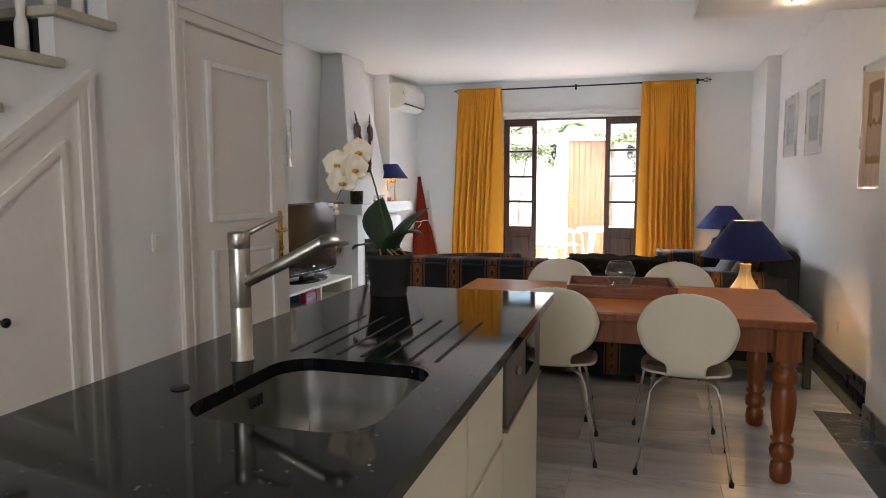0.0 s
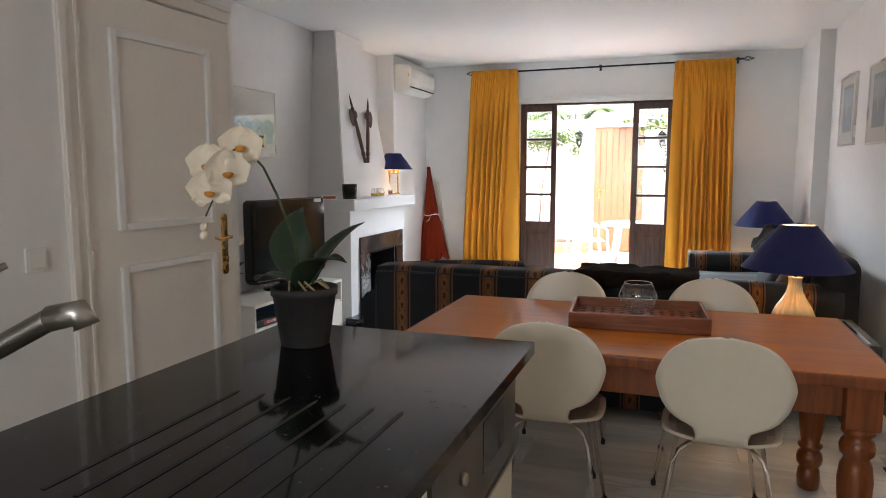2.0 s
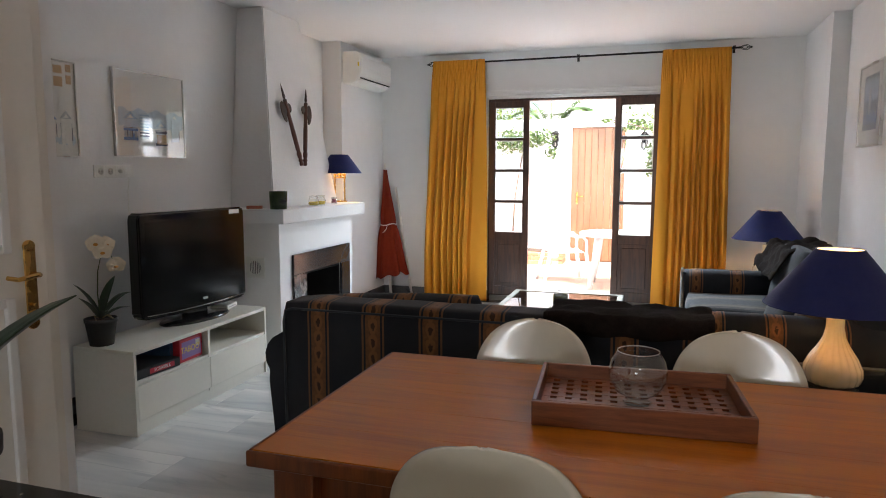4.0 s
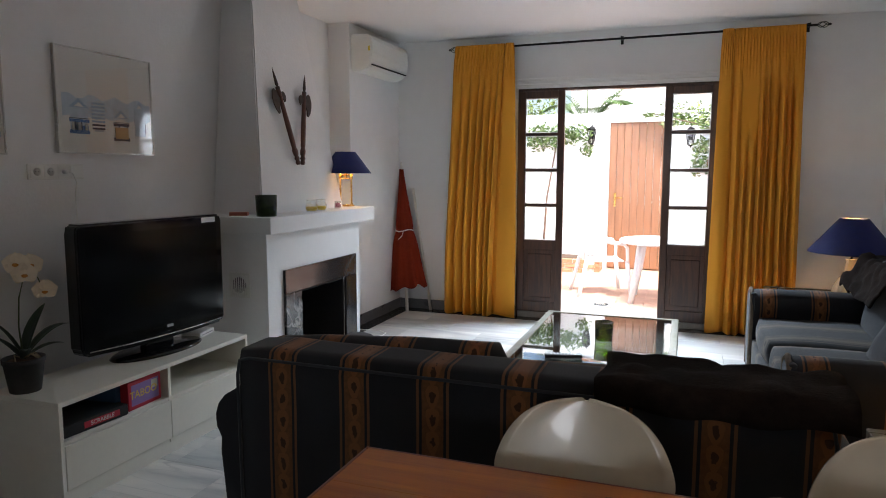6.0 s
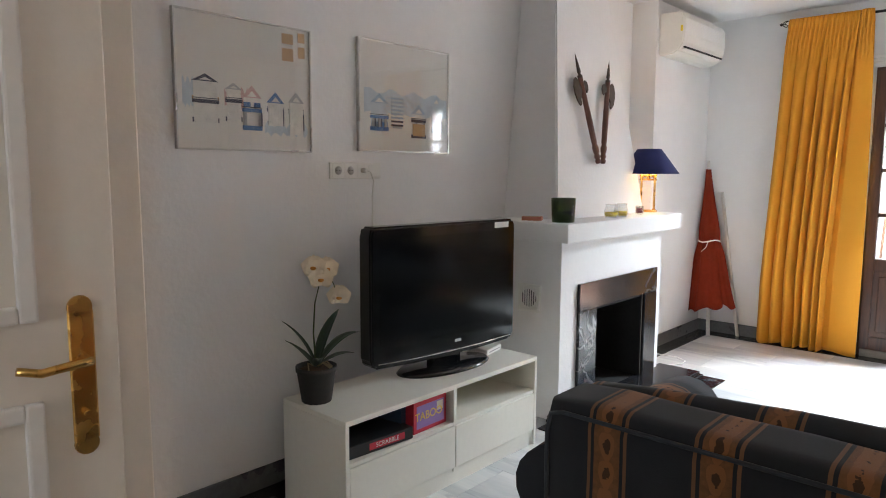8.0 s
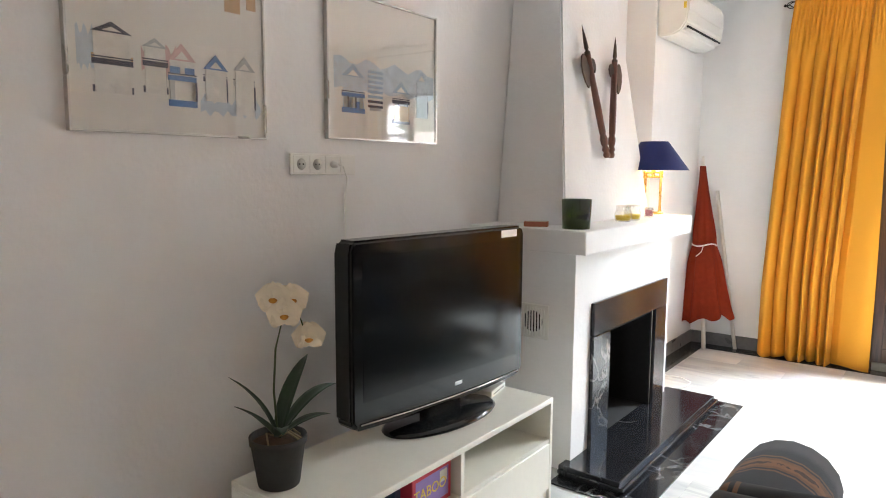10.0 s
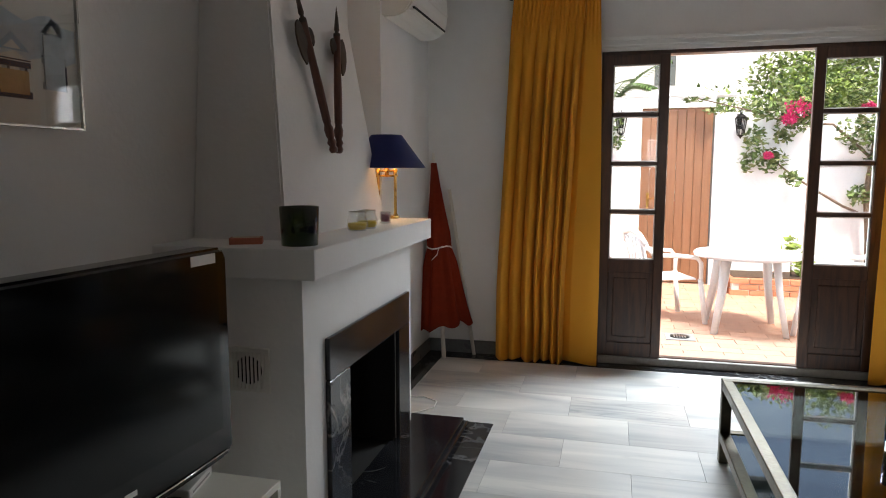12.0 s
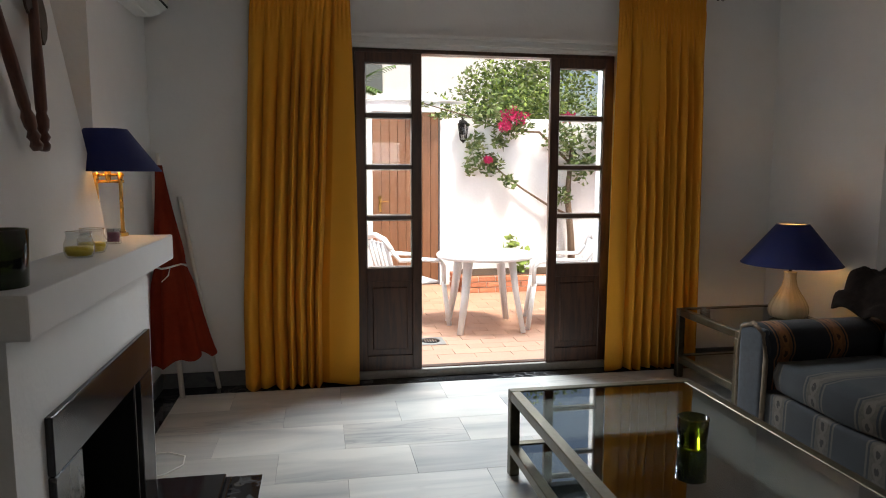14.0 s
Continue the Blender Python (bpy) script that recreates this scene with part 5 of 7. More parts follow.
for r0, r1, mi in ((0.205, 0.08, 0), (0.202, 0.078, 1)):
    rr = [[bm.verts.new((r * math.cos(2 * math.pi * i / 40), r * math.sin(2 * math.pi * i / 40), z)) for i in range(40)] for r, z in ((r0, 0.262), (r1, 0.432))]
    for i in range(40):
        f = bm.faces.new((rr[0][i], rr[0][(i + 1) % 40], rr[1][(i + 1) % 40], rr[1][i]))
        f.smooth, f.material_index = True, mi
part("shade", bm, (SHADE, SHADEIN), lm, "navy cone shade")
part("bulb", lathe(bmesh.new(), [(0.0, 0.285), (0.012, 0.288), (0.024, 0.32), (0.02, 0.35), (0.0, 0.36)], 14), BULB, lm)
lamp("mantel_lamp_bulb_light", "POINT", pose(0.375, -1.42, MZ + 0.33), 3.0, (1, 0.58, 0.26), 0.03)


def cup(name, r, h, material, m, label, category, wax=None, taper=1.0, fill=0.4, group=""):
    ob = thing(name, m, label, category, group)
    t = 0.004
    part("glass", lathe(bmesh.new(), [(0, 0), (r * taper, 0), (r, h), (r - t, h), (r * taper - t, 0.008), (0, 0.008)], 32), material, ob)
    if wax:
        part("candle", lathe(bmesh.new(), [(0, 0.0085), (r * taper - t - 0.001, 0.0085), ((r * taper + (r - r * taper) * fill) - t - 0.001, h * fill), (0, h * fill - 0.002)], 28), wax, ob)
        part("wick", tube(bmesh.new(), [(0, 0, h * fill - 0.003), (0.001, 0, h * fill + 0.012)], 0.001, 5), FLATBLACK, ob)
    return ob


cup("glass_holder", 0.067, 0.131, GREENGLASS, pose(0.497, -2.69, MZ), "dark green glass candle holder on the mantel", "candle holder", taper=0.92)
for y in (-2.14, -2.02):
    ob = thing("candle_jar", pose(0.49, y, MZ), "small clear glass jar with yellow candle", "candle jar", "yellow candle jars")
    part("glass", lathe(bmesh.new(), [(0, 0), (0.036, 0), (0.044, 0.02), (0.044, 0.04), (0.034, 0.066), (0.037, 0.078)], 28, cap=False), CLEARGLASS, ob)
    part("rim", tube(bmesh.new(), [(0.037 * math.cos(a * math.pi / 14), 0.037 * math.sin(a * math.pi / 14), 0.078) for a in range(29)], 0.0016, 6), CHROME, ob, "bright glass rim")
    part("candle", lathe(bmesh.new(), [(0, 0.006), (0.033, 0.006), (0.04, 0.02), (0.04, 0.032), (0, 0.033)], 24), YELLOWWAX, ob)
cup("candle_glass", 0.026, 0.055, CLEARGLASS, pose(0.475, -1.74, MZ), "small glass with a plum candle on the mantel", "candle", PINKWAX, fill=0.75)
mb = thing("matchbox", pose(0.30, -2.70, MZ, 0, 0, 25), "orange matchbox lying on the mantel", "matchbox")
part("sleeve", B(((-0.055, -0.03, 0), (0.055, 0.03, 0.022)), bevel=0.001), mat("orange_card", (0.42, 0.13, 0.07), 0.7), mb)
part("label", B(((-0.045, -0.022, 0.0222), (0.045, 0.022, 0.0228))), mat("cream_label", (0.55, 0.42, 0.3), 0.7), mb)

# halberds on the hood


def halberd(name, top, bot, flip):
    top, bot = Vector(top), Vector(bot)
    d = (top - bot)
    L = d.length
    z = d.normalized()
    x = Vector((1, 0, 0.1))
    x = (x - x.dot(z) * z).normalized()
    y = z.cross(x)
    M = Matrix((x, y, z)).transposed().to_4x4()
    M.translation = bot
    ob = thing(name, M, "decorative wooden halberd with dark metal axe head on the hood", "halberd", "wall halberds")
    prof = [(0.0, 0.0), (0.014, 0.003), (0.019, 0.025), (0.013, 0.045), (0.02, 0.065), (0.013, 0.09), (0.018, 0.11), (0.02, 0.15), (0.014, 0.18), (0.017, 0.2), (0.018, 0.4), (0.0155, 0.56), (0.015, 0.78), (0.012, 0.795)]
    part("shaft", lathe(bmesh.new(), [(r, zz * L) for r, zz in prof], 16), AXEWOOD, ob)
    bm = bmesh.new()
    blade = [(0.0, 0.69), (0.014, 0.71), (0.022, 0.765), (0.040, 0.80), (0.056, 0.785), (0.070, 0.735), (0.073, 0.67), (0.064, 0.60), (0.046, 0.55), (0.034, 0.565), (0.032, 0.61), (0.014, 0.655), (0.0, 0.66)]
    prism(bm, [(flip * a * 1.3, b * L) for a, b in blade], -0.004, 0.004, "x")
    part("axe_blade", bm, AXEMETAL, ob, "dark patinated crescent axe blade")
    bm = bmesh.new()
    prism(bm, [(-flip * a * 1.2, b * L) for a, b in ((0.0, 0.70), (0.02, 0.73), (0.036, 0.745), (0.05, 0.725), (0.055, 0.69), (0.048, 0.655), (0.034, 0.635), (0.03, 0.655), (0.02, 0.675), (0.0, 0.68))], -0.004, 0.004, "x")
    part("back_blade", bm, AXEMETAL, ob, "small rounded back blade")
    part("spike", lathe(bmesh.new(), [(0.012, 0.74 * L), (0.016, 0.785 * L), (0.016, 0.80 * L), (0.007, 0.81 * L), (0.012, 0.83 * L), (0.008, 0.91 * L), (0.0, L)], 8), AXEMETAL, ob, "pointed steel spike")
    return ob


AXEMETAL = mat("patinated_axe_metal", (0.085, 0.062, 0.05), 0.5, 0.6, vary=0.3, scale=30)
halberd("halberd", (0.318, -2.325, 2.086), (0.39, -2.134, 1.44), -1)
halberd("halberd", (0.318, -1.915, 2.09), (0.39, -2.085, 1.44), 1)

# ---- television and its bench ----
bench = thing("tv_bench", pose(0.2, -3.685, 0), "white low television bench with open niches and drawers", "tv bench")
HB, DB, ZB = 0.622, 0.40, 0.46
part("top", B(((0, -HB, ZB - 0.022), (DB, HB, ZB)), bevel=0.002), TVWHITE, bench)
for y in (-HB, HB - 0.018):
    part("side_panel", B(((0, y, 0), (DB, y + 0.018, ZB - 0.022)), bevel=0.001), TVWHITE, bench)
part("divider", B(((0, -0.009, 0.06), (DB - 0.004, 0.009, ZB - 0.022))), TVWHITE, bench)
part("niche_shelf", B(((0, -HB + 0.018, 0.272), (DB - 0.006, -0.009, 0.288)), ((0, 0.009, 0.272), (DB - 0.006, HB - 0.018, 0.288))), TVWHITE, bench)
part("back_panel", B(((0, -HB + 0.018, 0.06), (0.006, HB - 0.018, ZB - 0.022))), TVWHITE, bench)
part("bottom", B(((0, -HB + 0.018, 0.045), (DB - 0.03, HB - 0.018, 0.06))), TVWHITE, bench)
part("plinth", B(((DB - 0.03, -HB + 0.018, 0), (DB - 0.012, HB - 0.018, 0.075))), TVWHITE, bench)
for y0, y1 in ((-HB + 0.02, -0.002), (0.002, HB - 0.02)):
    part("drawer_front", B(((DB - 0.018, y0, 0.078), (DB, y1, 0.27)), bevel=0.002), TVWHITE, bench)

tv = thing("television", pose(0.375, -3.515, 0.461, 0, 0, -5.5), "black glossy flat television on an oval stand", "television")
bm = bmesh.new()
prism(bm, [(-0.455, 0.10), (-0.43, 0.07), (-0.2, 0.058), (0.2, 0.058), (0.43, 0.07), (0.455, 0.10), (0.455, 0.66), (0.44, 0.69), (-0.44, 0.69), (-0.455, 0.66)], -0.055, 0.035, "x")
bmesh.ops.bevel(bm, geom=[e for e in bm.edges], offset=0.012, segments=3, affect="EDGES")
part("housing", bm, TVBLACK, tv)
part("screen", B(((0.034, -0.405, 0.165), (0.0365, 0.405, 0.637))), SCREEN, tv, "dark matt screen")
bm = bmesh.new()
tube(bm, [(0.037, -0.42, 0.093), (0.0385, -0.2, 0.083), (0.039, 0, 0.081), (0.0385, 0.2, 0.083), (0.037, 0.42, 0.093)], 0.003, 6)
part("trim_strip", bm, CHROME, tv)
part("badge", B(((0.0352, 0.035, 0.118), (0.0362, 0.075, 0.132)), bevel=0.0004), SILVER, tv)
# Small pale patch at the upper right of the bezel.
part("energy_sticker", B(((0.0352, 0.30, 0.650), (0.0358, 0.40, 0.678))), WHITEPLASTIC, tv, "pale patch on the bezel")
part("neck", B(((-0.03, -0.09, 0.012), (0.02, 0.09, 0.075)), bevel=0.01, seg=2), TVBLACK, tv)
bm = lathe(bmesh.new(), [(0.0, 0.0), (0.27, 0.0), (0.275, 0.006), (0.26, 0.016), (0.12, 0.022), (0, 0.022)], 48)
for v in bm.verts:
    v.co.x *= 0.48
part("stand", bm, TVBLACK, tv, "oval glossy stand")
rt = thing("set_top_box", pose(0.34, -3.17, 0.461, 0, 0, 12), "small white router box behind the television", "router")
part("case", B(((-0.06, -0.08, 0), (0.06, 0.08, 0.028)), bevel=0.004, seg=2), WHITEPLASTIC, rt)
part("vent_strip", B(((0.0602, -0.06, 0.01), (0.061, 0.06, 0.016))), mat("grey_plastic", (0.35, 0.34, 0.32), 0.5), rt)


def text(name, body, size, par_ob, m, material):
    cu = bpy.data.curves.new(name, "FONT")
    cu.body, cu.size, cu.extrude, cu.align_x, cu.align_y = body, size, 0.0004, "CENTER", "CENTER"
    me = bpy.data.meshes.new_from_object(bpy.data.objects.new("tmp_text", cu))
    me.materials.append(material)
    ob = new(name, me)
    ob.parent = par_ob
    ob.matrix_basis = m
    return ob


RED = mat("red_card", (0.55, 0.025, 0.05), 0.5)
YEL = mat("yellow_print", (0.75, 0.5, 0.06), 0.5)
PUR = mat("purple_print", (0.26, 0.16, 0.42), 0.5)
FACE = Matrix(((0, 0, 1, 0), (1, 0, 0, 0), (0, 1, 0, 0), (0, 0, 0, 1)))
g1 = thing("board_game", pose(0.47, -3.82, 0.289, 0, 0, 2), "red and yellow boxed word game in the bench niche", "board game")
part("box", B(((-0.12, -0.105, 0), (0.10, 0.105, 0.135)), bevel=0.002), RED, g1)
part("face_panel", B(((0.1002, -0.088, 0.018), (0.101, 0.088, 0.117))), PUR, g1)
text("title", "TABOO", 0.05, g1, Matrix.Translation((0.102, -0.012, 0.068)) @ FACE, YEL)
part("side_picture", B(((0.1002, 0.04, 0.07), (0.1014, 0.08, 0.11))), mat("cream_print", (0.6, 0.55, 0.45), 0.6), g1)
g2 = thing("board_game", pose(0.46, -4.10, 0.289, 0, 0, -4), "black boxed letter game lying in the bench niche", "board game")
part("box", B(((-0.15, -0.165, 0), (0.12, 0.165, 0.05)), bevel=0.002), BLACKPLASTIC, g2)
part("title_panel", B(((0.1202, -0.06, 0.012), (0.121, 0.12, 0.04))), RED, g2)
text("title", "SCRABBLE", 0.026, g2, Matrix.Translation((0.122, 0.03, 0.026)) @ FACE, TRIM)
g3 = thing("board_game", pose(0.44, -3.95, 0.289, 0, 0, 8), "dark blue boxed game beside the red one", "board game")
part("box", B(((-0.1, -0.018, 0), (0.09, 0.018, 0.12)), bevel=0.001), mat("blue_card", (0.03, 0.08, 0.16), 0.5), g3)

# sockets and cables
sk = thing("wall_socket", pose(0, -3.742, 1.39), "white four-gang wall socket with a plug above the television", "wall socket")
part("plate", B(((0, -0.158, -0.038), (0.01, 0.158, 0.038)), bevel=0.003), WHITEPLASTIC, sk)
for i in range(4):
    y = -0.112 + i * 0.0745
    part("module", B(((0.01, y - 0.034, -0.03), (0.0125, y + 0.034, 0.03)), bevel=0.001), WHITEPLASTIC, sk)
    if i < 2:
        s = part("outlet", lathe(bmesh.new(), [(0.019, 0.0), (0.02, 0.002), (0.0, 0.001)], 20, pose(0.0125, y, 0, 0, 90)), mat("grey_white_plastic", (0.5, 0.49, 0.46), 0.5), sk)
        for dy in (-0.008, 0.008):
            # Black chips on the surface, for the dark inside the pin holes.
            part("pin_hole", B(((0.014, y + dy - 0.0025, -0.0025), (0.015, y + dy + 0.0025, 0.0025))), FLATBLACK, s)
part("plug", lathe(bmesh.new(), [(0.012, 0), (0.012, 0.02), (0.007, 0.03)], 12, pose(0.0125, 0.037, 0, 0, 90)), WHITEPLASTIC, sk)
part("cable", tube(bmesh.new(), [(0.04, 0.037, 0), (0.045, 0.06, -0.005), (0.03, 0.092, -0.05), (0.012, 0.098, -0.12), (0.01, 0.10, -0.35), (0.02, 0.10, -0.6)], 0.003, 6), WHITEPLASTIC, sk, "white cable")
solid("floor_cable", tube(bmesh.new(), [(0.23, -1.1, 0.02), (0.32, -1.02, 0.006), (0.46, -1.0, 0.005), (0.55, -1.06, 0.005), (0.56, -1.16, 0.005), (0.50, -1.25, 0.005), (0.42, -1.31, 0.011)], 0.004, 6), WHITEPLASTIC, "white cable lying on the floor beside the hearth", "cable", smooth=True)
sr = thing("wall_socket", pose(4.57, -3.52, 0.30), "white wall socket low on the side wall", "wall socket")
part("plate", B(((-0.01, -0.04, -0.04), (0, 0.04, 0.04)), bevel=0.003), WHITEPLASTIC, sr)
solid("firelighter_jar", lathe(bmesh.new(), [(0, 0), (0.035, 0), (0.05, 0.04), (0.045, 0.09), (0.025, 0.12), (0.028, 0.15), (0, 0.15)], 20), CERAMIC, "small pale ceramic jar inside the firebox", "jar", m=pose(0.42, -2.28, 0.051))

hatch = thing("wall_cover_plate", pose(0, -4.685, 0.385), "white painted cover plate flush in the wall", "cover plate")
part("plate", B(((0, -0.048, -0.041), (0.004, 0.048, 0.041)), bevel=0.0015), PLASTER, hatch)

# ---- pictures ----
PB = [mat("print_" + n, c, 0.8, vary=0.15, scale=30) for n, c in (("sky_wash", (0.50, 0.57, 0.62)), ("blue", (0.10, 0.20, 0.42)), ("dark", (0.06, 0.06, 0.09)), ("pink", (0.60, 0.40, 0.38)), ("ochre", (0.52, 0.34, 0.18)), ("grey", (0.42, 0.43, 0.43)), ("pale_blue", (0.33, 0.43, 0.54)), ("bare_paper", (0.70, 0.68, 0.63)), ("slate", (0.10, 0.14, 0.19)))]


def picture(y0, y1, z0, z1, label, art, right=False, mount=0.0):
    m = pose(0, (y0 + y1) / 2, (z0 + z1) / 2) if not right else pose(4.57, (y0 + y1) / 2, (z0 + z1) / 2, 0, 0, 180)
    ob = thing("framed_picture", m, label, "picture", "prints on the side wall" if right else "prints over the television")
    w, h, f = abs(y1 - y0) / 2, (z1 - z0) / 2, 0.007 if not right else 0.016
    for lo, hi in (((0, -w, -h), (0.022, -w + f, h)), ((0, w - f, -h), (0.022, w, h)), ((0, -w + f, -h), (0.022, w - f, -h + f)), ((0, -w + f, h - f), (0.022, w - f, h))):
        part("frame_bar", B((lo, hi), bevel=0.001), SILVER, ob)
    pr = part("print", B(((0.002, -w + f, -h + f), (0.012, w - f, h - f))), PAPER, ob)
    layers = {}
    for k, (mi, kind, a, b, c, d) in enumerate(art):
        bm = bmesh.new()
        s = lambda u: (-w + u * 2 * w)
        t = lambda v: (-h + v * 2 * h)
        x0 = 0.0121 + 0.0003 * (k % 12)
        if kind == "b":
            box(bm, (0.0119, s(a), t(b)), (x0 + 0.0004, s(c), t(d)))
        elif kind == "t":
            prism(bm, [(s(a), t(b)), (s(c), t(b)), (s((a + c) / 2), t(d))], 0.0119, x0 + 0.0004, "x")
        elif kind == "w":
            pts = [(s(a + (c - a) * i / 14), t(b + 0.02 * math.sin(i * 2.3))) for i in range(15)] + [(s(a + (c - a) * i / 14), t(d + 0.03 * math.sin(i * 1.7 + a * 9))) for i in range(14, -1, -1)]
            prism(bm, pts, 0.0119, x0 + 0.0004, "x")
        part("printed_shape", bm, PB[mi], pr)
    g = part("glazing", B(((0.0175, -w + f, -h + f), (0.019, w - f, h - f))), PICGLASS, ob, "clear picture glass")
    g.visible_shadow = False
    return ob


def portico(x0, x1, top, eave, beam, base, roof, wall, trim, columns=3):
    """A printed toy temple: pediment, beam, columns and plinth."""
    w = x1 - x0
    out = [(wall, "b", x0 + 0.01, base, x1 - 0.01, eave), (roof, "t", x0, eave, x1, top), (7, "t", x0 + 0.25 * w, eave + 0.008, x1 - 0.25 * w, eave + (top - eave) * 0.55)]
    out += [(trim, "b", x0, beam, x1, beam + 0.028), (2, "b", x0, beam + 0.034, x1, beam + 0.04), (trim, "b", x0, base, x1, base + 0.035)]
    for i in range(columns):
        c = x0 + w * (i + 0.5) / columns
        out += [(5, "b", c - 0.012, base + 0.035, c + 0.012, beam), (2, "b", c + 0.014, base + 0.035, c + 0.022, beam)]
    return out


art1 = [(0, "w", 0.05, 0.32, 0.17, 0.5), (3, "w", 0.33, 0.33, 0.5, 0.46), (0, "w", 0.62, 0.14, 0.97, 0.22), (4, "b", 0.77, 0.73, 0.86, 0.83), (4, "b", 0.90, 0.765, 0.955, 0.855), (4, "b", 0.77, 0.865, 0.86, 0.945), (4, "b", 0.90, 0.89, 0.955, 0.965)]
art1 += portico(0.11, 0.29, 0.555, 0.50, 0.34, 0.20, 2, 7, 2, 2) + [(4, "b", 0.11, 0.36, 0.17, 0.39), (4, "b", 0.23, 0.36, 0.29, 0.39)]
art1 += portico(0.335, 0.455, 0.51, 0.46, 0.36, 0.22, 5, 7, 2, 2)
art1 += portico(0.455, 0.60, 0.505, 0.41, 0.30, 0.16, 3, 7, 1, 4) + [(1, "b", 0.465, 0.335, 0.515, 0.375), (1, "b", 0.54, 0.335, 0.59, 0.375)]
art1 += portico(0.64, 0.775, 0.47, 0.385, 0.315, 0.205, 1, 7, 2, 3) + portico(0.81, 0.94, 0.485, 0.40, 0.31, 0.14, 5, 7, 5, 3)
picture(-4.625, -4.003, 1.468, 1.993, "silver-framed print of small houses and a flag", art1)
art2 = [(0, "w", 0.06, 0.35, 0.98, 0.55)]
art2 += portico(0.12, 0.31, 0.53, 0.44, 0.30, 0.19, 6, 0, 1, 3) + [(1, "b", 0.13, 0.20, 0.20, 0.27), (1, "b", 0.23, 0.20, 0.30, 0.27)]
for i in range(8):
    art2.append((2 if i < 2 else 6, "b", 0.34, 0.24 + i * 0.035, 0.47, 0.258 + i * 0.035))
art2 += [(5, "b", 0.36, 0.22, 0.45, 0.24)] + portico(0.56, 0.73, 0.46, 0.37, 0.29, 0.14, 6, 7, 2, 2) + [(4, "b", 0.575, 0.16, 0.715, 0.275)] + portico(0.79, 0.92, 0.57, 0.48, 0.33, 0.20, 6, 0, 5, 3)
picture(-3.731, -3.097, 1.483, 2.014, "silver-framed print of pale blue beach houses", art2)
SEA = [(8, "b", 0.2, 0.2, 0.8, 0.86), (6, "w", 0.22, 0.55, 0.78, 0.8), (5, "b", 0.42, 0.35, 0.5, 0.7), (1, "w", 0.22, 0.28, 0.78, 0.40)]
picture(-1.90, -1.37, 1.57, 2.145, "silver-framed blue print on the side wall", SEA, True)
picture(-2.83, -2.30, 1.555, 2.13, "silver-framed blue print on the side wall", SEA, True)
picture(-4.56, -3.87, 1.28, 2.06, "large silver-framed grey-blue print on the side wall", [(8, "b", 0.17, 0.2, 0.83, 0.84), (6, "w", 0.19, 0.26, 0.81, 0.5), (5, "b", 0.3, 0.45, 0.5, 0.75), (2, "w", 0.2, 0.5, 0.8, 0.53)], True)

# ---- recessed spotlights ----
for y in (-4.45, -5.9, -7.4, -8.9):
    sp = thing("spotlight", pose(4.05, y, 2.36), "recessed warm ceiling spotlight with white ring", "spotlight", "recessed spotlights")
    part("ring", lathe(bmesh.new(), [(0.045, 0.0), (0.045, -0.006), (0.034, -0.008), (0.03, 0.0)], 24), TRIM, sp)
    part("bulb", lathe(bmesh.new(), [(0.0, -0.003), (0.028, -0.003), (0.028, 0.0)], 18), SPOTGLOW, sp)
    lamp("spot_lamp_light", "POINT", pose(4.05, y, 2.33), 0.45 if y > -5 else 0.6, (1, 0.74, 0.5), 0.04)

# ---- orchids ----


def blade(bm, root, mid, tip, width, fold=0.25, n=10, droop=0.0):
    root, mid, tip = Vector(root), Vector(mid), Vector(tip)
    rows = []
    for j in range(n):
        t = j / (n - 1)
        p = root * (1 - t) ** 2 + mid * 2 * t * (1 - t) + tip * t * t
        d = ((mid - root) * 2 * (1 - t) + (tip - mid) * 2 * t).normalized()
        s = d.cross(Vector((0, 0, 1)))
        if s.length < 0.05:
            s = Vector((1, 0, 0))
        s.normalize()
        nrm = s.cross(d)
        w = width * (math.sin(math.pi * min(1, 0.12 + 0.88 * t)) ** 0.7) * (1 if t < 0.98 else 0.1)
        rows.append([bm.verts.new(p + s * w * q + nrm * fold * w * abs(q)) for q in (-1, -0.5, 0, 0.5, 1)])
    for a, b in zip(rows, rows[1:]):
        for i in range(4):
            f = bm.faces.new((a[i], a[i + 1], b[i + 1], b[i]))
            f.smooth = True
    return bm


